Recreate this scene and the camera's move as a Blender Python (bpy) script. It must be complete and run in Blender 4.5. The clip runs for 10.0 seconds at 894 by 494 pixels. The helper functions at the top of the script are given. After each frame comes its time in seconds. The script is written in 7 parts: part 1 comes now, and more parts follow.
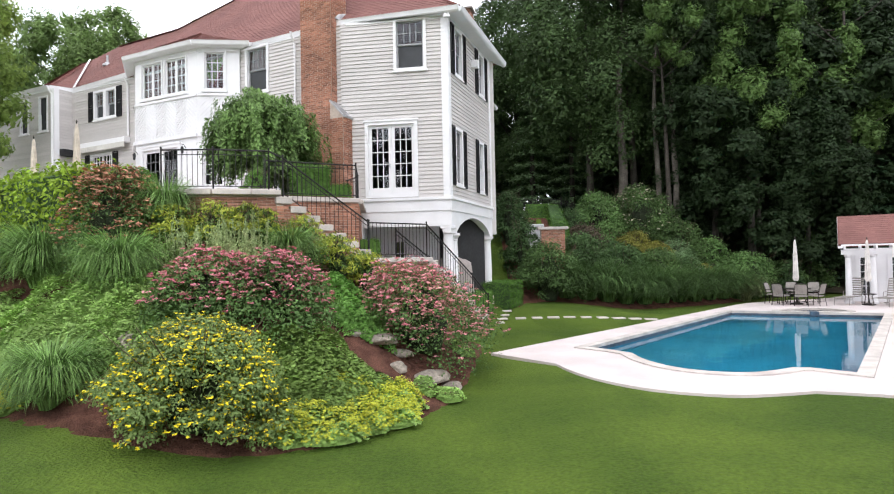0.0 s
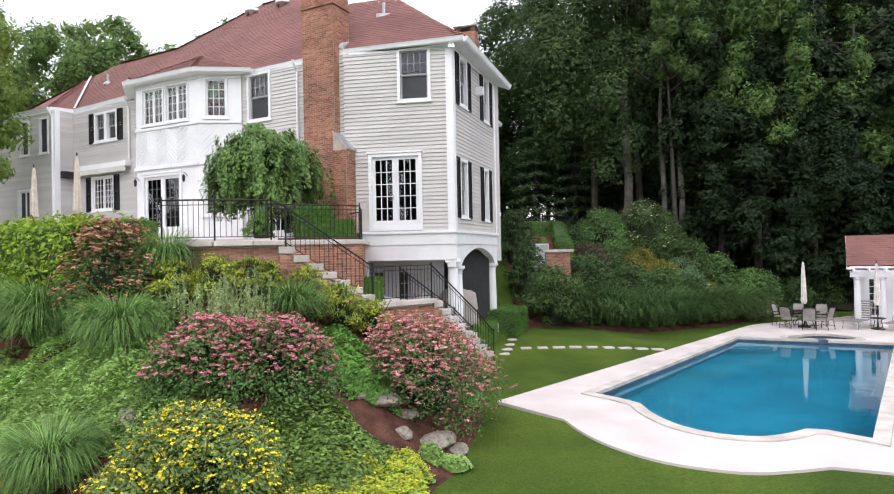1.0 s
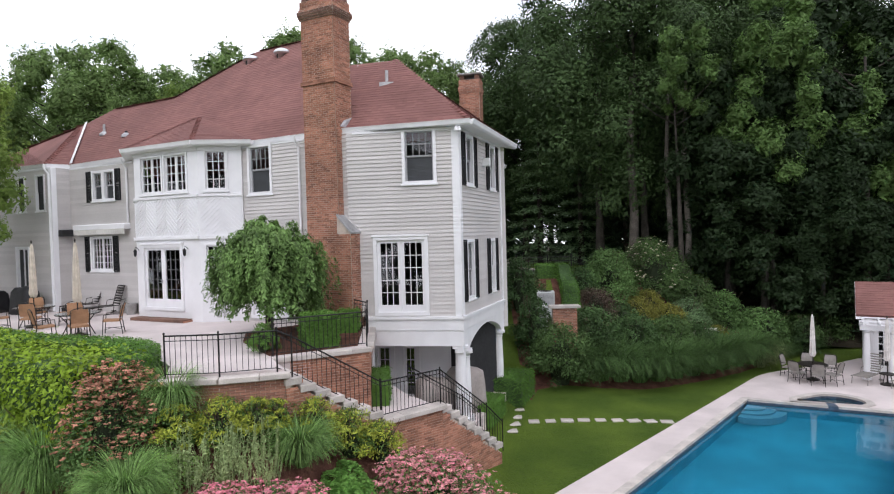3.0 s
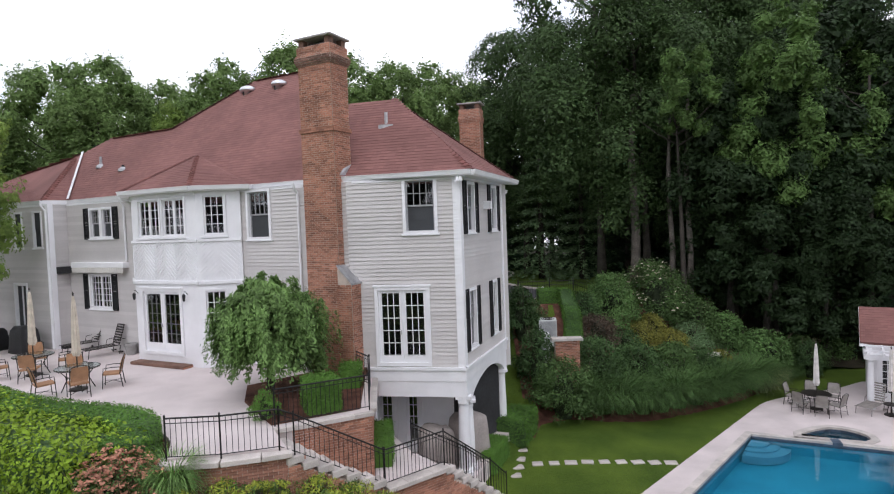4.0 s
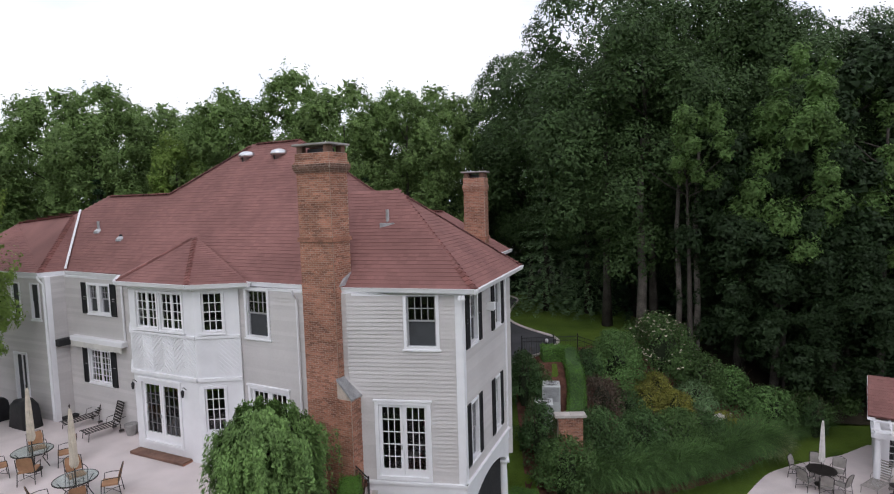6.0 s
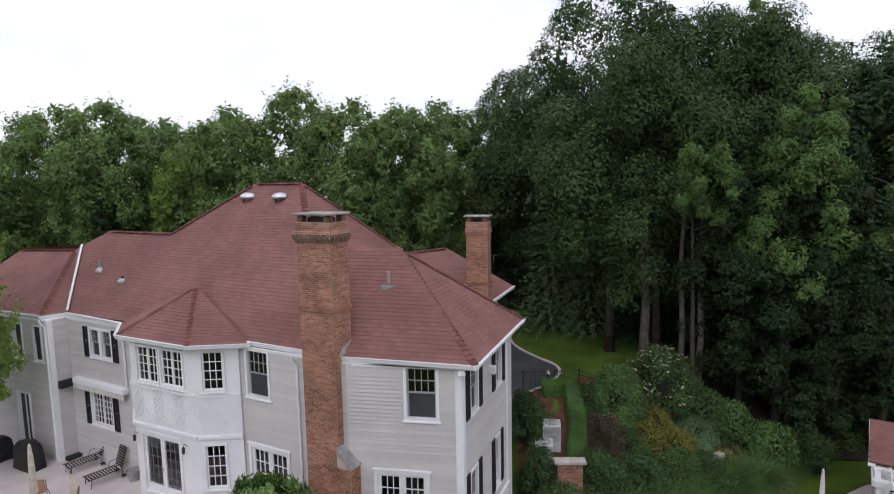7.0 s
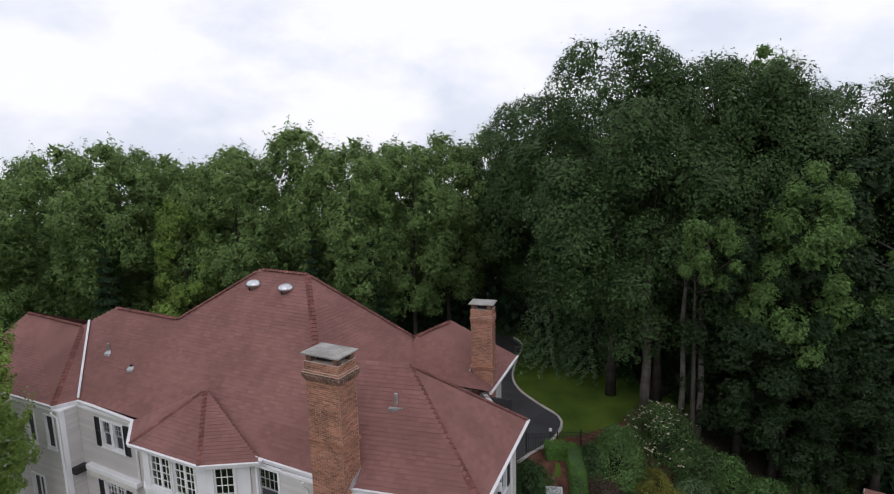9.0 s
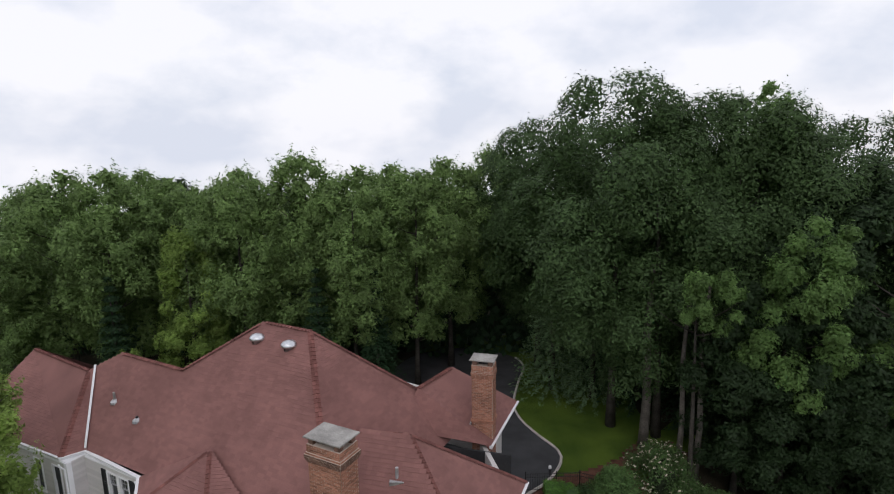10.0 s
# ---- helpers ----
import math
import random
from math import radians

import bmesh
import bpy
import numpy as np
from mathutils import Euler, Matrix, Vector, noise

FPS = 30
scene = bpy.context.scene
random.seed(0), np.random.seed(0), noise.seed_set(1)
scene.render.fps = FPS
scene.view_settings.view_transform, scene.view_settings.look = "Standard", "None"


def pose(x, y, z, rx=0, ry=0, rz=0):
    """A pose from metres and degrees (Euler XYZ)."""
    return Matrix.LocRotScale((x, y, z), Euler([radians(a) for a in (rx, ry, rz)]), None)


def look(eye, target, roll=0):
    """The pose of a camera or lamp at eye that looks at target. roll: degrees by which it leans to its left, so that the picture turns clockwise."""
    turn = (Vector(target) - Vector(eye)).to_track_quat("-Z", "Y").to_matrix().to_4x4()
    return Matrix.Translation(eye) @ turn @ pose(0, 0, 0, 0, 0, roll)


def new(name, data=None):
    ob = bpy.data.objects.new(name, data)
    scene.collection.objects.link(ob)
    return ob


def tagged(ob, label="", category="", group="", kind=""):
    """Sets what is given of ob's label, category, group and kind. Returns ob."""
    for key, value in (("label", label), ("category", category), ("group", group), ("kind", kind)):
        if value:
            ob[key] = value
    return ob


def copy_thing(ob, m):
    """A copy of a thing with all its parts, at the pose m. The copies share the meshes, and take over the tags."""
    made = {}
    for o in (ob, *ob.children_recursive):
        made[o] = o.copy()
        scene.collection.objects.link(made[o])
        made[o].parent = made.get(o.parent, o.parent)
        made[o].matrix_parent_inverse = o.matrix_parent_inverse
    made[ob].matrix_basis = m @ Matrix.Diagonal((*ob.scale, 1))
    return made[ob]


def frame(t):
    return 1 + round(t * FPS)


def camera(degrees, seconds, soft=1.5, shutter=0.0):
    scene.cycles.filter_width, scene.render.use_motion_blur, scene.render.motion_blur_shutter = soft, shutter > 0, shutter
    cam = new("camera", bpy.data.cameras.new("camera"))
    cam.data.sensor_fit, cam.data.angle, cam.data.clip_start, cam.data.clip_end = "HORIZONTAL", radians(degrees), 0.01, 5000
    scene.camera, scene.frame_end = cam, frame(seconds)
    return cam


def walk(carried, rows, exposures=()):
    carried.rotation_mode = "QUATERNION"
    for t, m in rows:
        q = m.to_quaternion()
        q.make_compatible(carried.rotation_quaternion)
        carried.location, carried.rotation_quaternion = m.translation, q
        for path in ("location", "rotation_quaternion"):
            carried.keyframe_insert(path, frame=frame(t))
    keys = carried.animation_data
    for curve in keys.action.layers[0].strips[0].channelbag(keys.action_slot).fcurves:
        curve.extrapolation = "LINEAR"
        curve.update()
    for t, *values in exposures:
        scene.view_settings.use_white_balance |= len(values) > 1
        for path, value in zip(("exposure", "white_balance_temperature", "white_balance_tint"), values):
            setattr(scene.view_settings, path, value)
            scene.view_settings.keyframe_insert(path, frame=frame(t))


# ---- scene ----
cam = camera(75, 10.0, soft=1.15)
PATH = [
    (0, 0.229, 0.11, 2.015, 91.27, 1.15, 0.79),
    (0.5, 0.222, 0.23, 2.641, 91.04, 0.92, 0.88),
    (1, 0.183, 0.335, 3.324, 90.63, 1.15, 1.04),
    (1.5, 0.077, 0.424, 4.02, 90.26, 1.47, 1.02),
    (2, 0.059, 0.488, 4.756, 89.99, 1.68, 1.02),
    (2.5, 0.037, 0.606, 5.69, 89.34, 1.37, 1.02),
    (4, 0.013, 0.981, 8.537, 87.73, 2.06, 0.97),
    (4.5, 0.046, 1.148, 9.484, 87.19, 1.55, 1.07),
    (5, 0.072, 1.287, 10.521, 86.57, 1.78, 1.1),
    (5.5, 0.126, 1.505, 11.667, 85.82, 1.87, 1.25),
    (7, 0.356, 2.172, 15.524, 83.44, 1.12, 1.94),
    (7.5, 0.36, 2.341, 17.023, 82.31, 1.32, 1.94),
    (8, 0.362, 2.435, 18.276, 81.58, 1.33, 1.94),
    (8.5, 0.342, 2.64, 19.463, 80.85, 1.18, 2.01),
    (9, 0.219, 2.79, 20.765, 80.21, 1.29, 1.89),
    (9.5, 0.329, 3.015, 22.304, 79.44, 1.53, 2.08),
    (10, 0.338, 3.258, 23.974, 78.55, 0.94, 2.31),
]
walk(cam, [(t, pose(x, y, z, rx, ry, rz)) for t, x, y, z, rx, ry, rz in PATH], exposures=[(0.0, 0.58, 6500, 10), (1.0, 0.48, 6480, 10.5), (2.5, 0.18, 6400, 12), (4.5, -0.17, 6300, 13), (7.0, -0.44, 6300, 13), (8.5, -0.60, 6350, 12), (10.0, -0.70, 6450, 11)])

# ---------------------------------------------------------------- world, sun
world = bpy.data.worlds.new("overcast_sky")
scene.world = world
world.use_nodes = True
wn, wl = world.node_tree.nodes, world.node_tree.links
for n in list(wn):
    wn.remove(n)
SUN_UP, SUN_ROUND = radians(58), radians(200)
sky = wn.new("ShaderNodeTexSky")
sky.sky_type, sky.sun_disc = "NISHITA", False
sky.sun_elevation, sky.sun_rotation = SUN_UP, SUN_ROUND
sky.air_density, sky.dust_density = 1.0, 2.0
wtc = wn.new("ShaderNodeTexCoord")
wmap = wn.new("ShaderNodeMapping")
wmap.inputs["Scale"].default_value = (1.6, 1.6, 3.0)
wmap.inputs["Location"].default_value = (3.1, 0.4, 0.2)
cloud = wn.new("ShaderNodeTexNoise")
cloud.inputs["Scale"].default_value, cloud.inputs["Detail"].default_value = 2.2, 7.0
cloud.inputs["Roughness"].default_value = 0.55
cramp = wn.new("ShaderNodeValToRGB")
cramp.color_ramp.elements[0].position, cramp.color_ramp.elements[0].color = 0.37, (10.4, 11.0, 12.5, 1)
cramp.color_ramp.elements[1].position, cramp.color_ramp.elements[1].color = 0.55, (13.8, 13.8, 14.5, 1)
wmix = wn.new("ShaderNodeMixRGB")
wmix.inputs["Fac"].default_value = 0.92
wbg = wn.new("ShaderNodeBackground")
wbg.inputs["Strength"].default_value = 0.12
wout = wn.new("ShaderNodeOutputWorld")
wl.new(wtc.outputs["Generated"], wmap.inputs["Vector"])
wl.new(wmap.outputs["Vector"], cloud.inputs["Vector"])
wl.new(cloud.outputs["Fac"], cramp.inputs["Fac"])
wl.new(sky.outputs["Color"], wmix.inputs["Color1"])
wl.new(cramp.outputs["Color"], wmix.inputs["Color2"])
wl.new(wmix.outputs["Color"], wbg.inputs["Color"])
wl.new(wbg.outputs["Background"], wout.inputs["Surface"])

sun_data = bpy.data.lights.new("sun", "SUN")
sun_data.energy, sun_data.angle, sun_data.color = 0.6, radians(25), (1.0, 0.97, 0.94)
sun = new("sun", sun_data)
sun.matrix_world = look((-10 * math.sin(SUN_ROUND) * -1, -30, 50), (0, 18, 0))

# ---------------------------------------------------------------- materials


def mat(name, col, rough=0.7, var=0.18, scale=1.2, fine=30.0, bump=0.15, metal=0.0, tint=None, island=0.0, perob=0.0, leaf=0.0, coat=0.0, dist=0.02, spec=0.4):
    m = bpy.data.materials.new(name)
    m.use_nodes = True
    nd, ln = m.node_tree.nodes, m.node_tree.links
    bs = nd["Principled BSDF"]
    tc = nd.new("ShaderNodeTexCoord")
    big, small = nd.new("ShaderNodeTexNoise"), nd.new("ShaderNodeTexNoise")
    big.inputs["Scale"].default_value, big.inputs["Detail"].default_value = scale, 4.0
    small.inputs["Scale"].default_value, small.inputs["Detail"].default_value = fine, 5.0
    for tex in (big, small):
        ln.new(tc.outputs["Object"], tex.inputs["Vector"])
    mix = nd.new("ShaderNodeMixRGB")
    a = tint if tint else tuple(c * (1 - var) for c in col)
    b = tuple(min(1.0, c * (1 + var)) for c in col)
    ramp = nd.new("ShaderNodeValToRGB")
    ramp.color_ramp.elements[0].position, ramp.color_ramp.elements[1].position = 0.35, 0.65
    ln.new(big.outputs["Fac"], ramp.inputs["Fac"])
    mix.inputs["Color1"].default_value, mix.inputs["Color2"].default_value = (*a, 1), (*b, 1)
    ln.new(ramp.outputs["Color"], mix.inputs["Fac"])
    mul = nd.new("ShaderNodeMixRGB")
    mul.blend_type = "OVERLAY"
    mul.inputs["Fac"].default_value = min(1.0, var * 2.2)
    ln.new(mix.outputs["Color"], mul.inputs["Color1"])
    ln.new(small.outputs["Fac"], mul.inputs["Color2"])
    last = mul.outputs["Color"]
    if island or perob:
        hsv = nd.new("ShaderNodeHueSaturation")
        rng = nd.new("ShaderNodeMapRange")
        amount = island or perob
        rng.inputs["To Min"].default_value, rng.inputs["To Max"].default_value = 1 - amount, 1 + amount
        src = nd.new("ShaderNodeNewGeometry").outputs["Random Per Island"] if island else nd.new("ShaderNodeObjectInfo").outputs["Random"]
        ln.new(src, rng.inputs["Value"])
        ln.new(rng.outputs["Result"], hsv.inputs["Value"])
        ln.new(last, hsv.inputs["Color"])
        last = hsv.outputs["Color"]
    ln.new(last, bs.inputs["Base Color"])
    bs.inputs["Roughness"].default_value, bs.inputs["Metallic"].default_value = rough, metal
    bs.inputs["Specular IOR Level"].default_value = spec
    bs.inputs["Coat Weight"].default_value = coat
    if bump:
        bp = nd.new("ShaderNodeBump")
        bp.inputs["Strength"].default_value, bp.inputs["Distance"].default_value = bump, dist
        ln.new(small.outputs["Fac"], bp.inputs["Height"])
        ln.new(bp.outputs["Normal"], bs.inputs["Normal"])
    if leaf:
        tr = nd.new("ShaderNodeBsdfTranslucent")
        ln.new(last, tr.inputs["Color"])
        ms = nd.new("ShaderNodeMixShader")
        ms.inputs["Fac"].default_value = leaf
        ln.new(bs.outputs["BSDF"], ms.inputs[1])
        ln.new(tr.outputs["BSDF"], ms.inputs[2])
        ln.new(ms.outputs["Shader"], nd["Material Output"].inputs["Surface"])
    return m


def glass_mat(name, tint, rough=0.02):
    m = bpy.data.materials.new(name)
    m.use_nodes = True
    bs = m.node_tree.nodes["Principled BSDF"]
    bs.inputs["Base Color"].default_value = (*tint, 1)
    bs.inputs["Roughness"].default_value, bs.inputs["IOR"].default_value = rough, 1.45
    bs.inputs["Transmission Weight"].default_value = 1.0
    return m


M_LAWN = mat("lawn_grass", (0.086, 0.131, 0.018), 0.85, 0.28, 0.4, 22, 1.0, dist=0.10, tint=(0.057, 0.101, 0.0135), spec=0.15)
M_MULCH = mat("bark_mulch", (0.13, 0.062, 0.045), 0.95, 0.35, 2.5, 38, 1.0, dist=0.06, spec=0.1)
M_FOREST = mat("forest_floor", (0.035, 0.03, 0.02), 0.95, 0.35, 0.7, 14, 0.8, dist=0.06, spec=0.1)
M_CONC = mat("washed_concrete", (0.60, 0.53, 0.515), 0.85, 0.10, 0.7, 60, 0.25, dist=0.006)
M_STONE = mat("limestone_cap", (0.50, 0.455, 0.42), 0.85, 0.16, 2.0, 45, 0.35, dist=0.01, perob=0.08)
M_SASH = mat("grey_sash_paint", (0.34, 0.34, 0.35), 0.5, 0.06, 2, 30, 0.04)
M_SIDING = mat("putty_clapboard", (0.540, 0.514, 0.500), 0.6, 0.05, 0.6, 18, 0.06, island=0.06)
M_WHITE = mat("white_paint", (0.78, 0.775, 0.79), 0.45, 0.04, 1.5, 30, 0.04)
M_BLACK = mat("black_paint", (0.012, 0.012, 0.014), 0.5, 0.2, 3, 40, 0.08)
M_IRON = mat("wrought_iron", (0.014, 0.013, 0.013), 0.45, 0.25, 6, 60, 0.15, metal=0.3)
M_BRICK = mat("orange_brick", (0.345, 0.165, 0.110), 0.85, 0.22, 1.2, 45, 0.5, island=0.34, dist=0.008)
M_BRICKP = mat("terrace_brick", (0.35, 0.175, 0.125), 0.85, 0.22, 2.2, 45, 0.5, perob=0.30, dist=0.008)
M_MORTAR = mat("mortar", (0.48, 0.40, 0.34), 0.9, 0.15, 3, 60, 0.3)
M_SOOT = mat("sooty_brick", (0.15, 0.085, 0.062), 0.9, 0.3, 2.2, 45, 0.5, island=0.3, dist=0.008)
M_SHINGLE = mat("red_brown_shingle", (0.222, 0.108, 0.096), 0.9, 0.13, 0.45, 60, 0.5, island=0.085, dist=0.008, spec=0.25)
M_RIDGE = mat("ridge_shingle", (0.17, 0.07, 0.06), 0.9, 0.25, 1.2, 80, 0.5, island=0.2, dist=0.008, spec=0.25)
M_LEAD = mat("grey_flashing", (0.42, 0.42, 0.43), 0.45, 0.2, 3, 30, 0.1, metal=0.6)
# Near-black: the darkness of unlit interiors is put into this colour.
M_DARK = mat("unlit_interior", (0.03, 0.03, 0.032), 0.9, 0.2, 1, 10, 0.0)
M_SCREENBAR = mat("screened_bar", (0.15, 0.15, 0.16), 0.6, 0.1, 2, 30, 0.04)
M_SCREEN = mat("insect_screen", (0.045, 0.048, 0.052), 0.7, 0.15, 2, 90, 0.1)
M_GLASS = glass_mat("window_glass", (0.9, 0.95, 0.95))
M_ASPH = mat("asphalt", (0.05, 0.05, 0.053), 0.9, 0.2, 0.8, 80, 0.4, dist=0.006)
M_BARK = mat("bark", (0.060, 0.053, 0.046), 0.95, 0.3, 1.5, 14, 0.9, dist=0.05, spec=0.1)
M_ROCK = mat("boulder", (0.27, 0.235, 0.195), 0.9, 0.3, 2.0, 16, 0.8, dist=0.04)


def leafmat(name, col, var=0.25, island=0.32, leaf=0.2, rough=0.55, scale=0.7):
    return mat(name, col, rough, var, scale, 6, 0.0, island=island, leaf=leaf, spec=0.16)


M_OAK = leafmat("oak_leaf", (0.058, 0.100, 0.034), 0.25, 0.22)
M_MAPLE = leafmat("maple_leaf", (0.165, 0.250, 0.082), 0.25, 0.24, 0.35)
# Below oak leaf tone: the deep shade of the wood is in this colour.
M_EDGE = leafmat("shade_dark_leaf", (0.026, 0.047, 0.018), 0.25, 0.22, 0.2)
M_LIGHTLEAF = leafmat("young_leaf", (0.125, 0.210, 0.062), 0.25, 0.22, 0.35)
M_YOUNG = leafmat("fresh_leaf", (0.225, 0.325, 0.080), 0.25, 0.22, 0.4)
M_SOFT = leafmat("soft_needle", (0.135, 0.215, 0.098), 0.25, 0.2)
M_HEML = leafmat("hemlock_needle", (0.030, 0.062, 0.028), 0.25, 0.22)

# ---------------------------------------------------------------- mesh helpers
ANCHOR = {}


class MB:
    """Collects vertices and faces of one mesh."""

    def __init__(self):
        self.v, self.f = [], []

    def poly(self, *pts):
        k = len(self.v)
        self.v.extend(tuple(p) for p in pts)
        self.f.append(tuple(range(k, k + len(pts))))

    def hexa(self, b, t):
        """A block between a bottom and a top ring of four points."""
        k = len(self.v)
        self.v.extend(tuple(p) for p in (*b, *t))
        for q in ((3, 2, 1, 0), (4, 5, 6, 7), (0, 1, 5, 4), (1, 2, 6, 5), (2, 3, 7, 6), (3, 0, 4, 7)):
            self.f.append(tuple(k + i for i in q))

    def prism(self, ring, z0, z1):
        k, n = len(self.v), len(ring)
        self.v.extend((p[0], p[1], z0) for p in ring)
        self.v.extend((p[0], p[1], z1) for p in ring)
        self.f.append(tuple(k + i for i in range(n - 1, -1, -1)))
        self.f.append(tuple(k + n + i for i in range(n)))
        for i in range(n):
            j = (i + 1) % n
            self.f.append((k + i, k + j, k + n + j, k + n + i))

    def box(self, fr, u0, u1, o0, o1, z0, z1, ch=0.0):
        """A box in the wall frame fr (along, outward, up), with its outer edges chamfered."""
        if ch <= 0:
            self.hexa([fr(u0, o0, z0), fr(u1, o0, z0), fr(u1, o1, z0), fr(u0, o1, z0)], [fr(u0, o0, z1), fr(u1, o0, z1), fr(u1, o1, z1), fr(u0, o1, z1)])
            return
        rings = []
        for z, c in ((z0, ch), (z0 + ch, 0), (z1 - ch, 0), (z1, ch)):
            rings.append([fr(u, o, z) for u, o in ((u0 + c, o0 + c), (u1 - c, o0 + c), (u1 - c, o1 - c), (u0 + c, o1 - c))])
        self.loft(rings, True)

    def slab(self, fr, u0, u1, z0, z1, holes, o0, o1):
        """A wall in one piece with rectangular openings through it."""
        us = sorted({u0, u1, *[min(max(h[i], u0), u1) for h in holes for i in (0, 1)]})
        zs = sorted({z0, z1, *[min(max(h[i], z0), z1) for h in holes for i in (2, 3)]})
        nu, nz = len(us), len(zs)
        k = len(self.v)
        self.v.extend(fr(u, o, z) for o in (o0, o1) for z in zs for u in us)

        def solid(i, j):
            if not (0 <= i < nu - 1 and 0 <= j < nz - 1):
                return False
            mu, mz = (us[i] + us[i + 1]) / 2, (zs[j] + zs[j + 1]) / 2
            return not any(h[0] < mu < h[1] and h[2] < mz < h[3] for h in holes)

        def at(i, j, side):
            return k + side * nu * nz + j * nu + i

        for j in range(nz - 1):
            for i in range(nu - 1):
                if not solid(i, j):
                    continue
                ring = ((i, j), (i + 1, j), (i + 1, j + 1), (i, j + 1))
                self.f.append(tuple(at(*q, 1) for q in ring))
                self.f.append(tuple(at(*q, 0) for q in ring[::-1]))
                for (di, dj), (p, q) in (((0, -1), (0, 1)), ((1, 0), (1, 2)), ((0, 1), (2, 3)), ((-1, 0), (3, 0))):
                    if not solid(i + di, j + dj):
                        self.f.append((at(*ring[p], 1), at(*ring[p], 0), at(*ring[q], 0), at(*ring[q], 1)))

    def loft(self, rings, caps=True):
        k, n = len(self.v), len(rings[0])
        for r in rings:
            self.v.extend(tuple(p) for p in r)
        for a in range(len(rings) - 1):
            for i in range(n):
                j = (i + 1) % n
                self.f.append((k + a * n + i, k + a * n + j, k + (a + 1) * n + j, k + (a + 1) * n + i))
        if caps:
            self.f.append(tuple(k + i for i in range(n - 1, -1, -1)))
            self.f.append(tuple(k + (len(rings) - 1) * n + i for i in range(n)))

    def lathe(self, c, profile, n=16):
        self.loft([[(c[0] + r * math.cos(2 * math.pi * i / n), c[1] + r * math.sin(2 * math.pi * i / n), c[2] + z) for i in range(n)] for r, z in profile])

    def tube(self, pts, r, n=6):
        pts = [Vector(p) for p in pts]
        rad = r if isinstance(r, (list, tuple)) else [r] * len(pts)
        rings = []
        side = None
        for i, p in enumerate(pts):
            d = (pts[min(i + 1, len(pts) - 1)] - pts[max(i - 1, 0)]).normalized()
            if side is None:
                side = d.cross(Vector((0, 0, 1)) if abs(d.z) < 0.9 else Vector((1, 0, 0))).normalized()
            side = (side - d * side.dot(d)).normalized()
            up = d.cross(side)
            rings.append([p + (side * math.cos(2 * math.pi * k / n) + up * math.sin(2 * math.pi * k / n)) * rad[i] for k in range(n)])
        self.loft(rings)

    def data(self, name, material, smooth=False):
        me = bpy.data.meshes.new(name)
        me.from_pydata(self.v, [], self.f)
        me.materials.append(material)
        if smooth:
            me.polygons.foreach_set("use_smooth", [True] * len(me.polygons))
        me.update()
        return me


def cards(name, quads, material):
    """A mesh of loose leaves from an array (n, corners, 3)."""
    n, c = len(quads), quads.shape[1]
    me = bpy.data.meshes.new(name)
    me.vertices.add(n * c)
    me.vertices.foreach_set("co", np.asarray(quads, dtype=np.float32).ravel())
    me.loops.add(n * c)
    me.loops.foreach_set("vertex_index", np.arange(n * c, dtype=np.int32))
    me.polygons.add(n)
    me.polygons.foreach_set("loop_start", np.arange(0, n * c, c, dtype=np.int32))
    me.update(calc_edges=True)
    me.materials.append(material)
    return me


def thing(name, at, label, category, group="", kind=""):
    ob = new(name)
    ob.empty_display_size = 0.1
    ob.location = at
    ANCHOR[ob.name] = Vector(at)
    return tagged(ob, label, category, group, kind)


def part(name, mb, material, parent, label="", smooth=False):
    """Links a mesh, given in the coordinates of the place, as one object under a thing or under a part."""
    ob = new(name, mb.data(name, material, smooth) if isinstance(mb, MB) else mb)
    ob.parent = parent
    if parent.name in ANCHOR:
        ob.location = -ANCHOR[parent.name]
    if label:
        ob["label"] = label
    return ob


def setting(name, mb, material, label, category, smooth=False, kind="structure"):
    return tagged(new(name, mb.data(name, material, smooth) if isinstance(mb, MB) else mb), label, category, kind=kind)


def wall_frame(p0, p1):
    """A frame along the wall from p0 to p1 whose outward side lies on the left hand of p1 as seen from p0... seen from the garden, p0 is on the right."""
    d = (Vector(p1) - Vector(p0)).normalized()
    out = Vector((-d.y, d.x))

    def fr(u, o, z):
        return (p0[0] + d.x * u + out.x * o, p0[1] + d.y * u + out.y * o, z)

    fr.length = (Vector(p1) - Vector(p0)).length
    return fr


def spans(u0, u1, holes, z):
    """The stretches of u0..u1 at the height z that no hole covers."""
    out, at = [], u0
    for h in sorted(h for h in holes if h[2] < z < h[3]):
        if h[0] > at:
            out.append((at, min(h[0], u1)))
        at = max(at, h[1])
    if at < u1:
        out.append((at, u1))
    return [s for s in out if s[1] - s[0] > 0.01]


def smooth_line(pts, step=0.25, closed=False):
    """A rounded line through a few points."""
    P = [Vector(p) for p in pts]
    n = len(P)
    out = []
    for i in range(n if closed else n - 1):
        a, b, c, d = (P[(i - 1) % n], P[i], P[(i + 1) % n], P[(i + 2) % n]) if closed else (P[max(i - 1, 0)], P[i], P[i + 1], P[min(i + 2, n - 1)])
        k = max(2, int((c - b).length / step))
        for j in range(k):
            t = j / k
            out.append(0.5 * ((2 * b) + (c - a) * t + (2 * a - 5 * b + 4 * c - d) * t * t + (3 * b - a - 3 * c + d) * t ** 3))
    if not closed:
        out.append(P[-1])
    return out

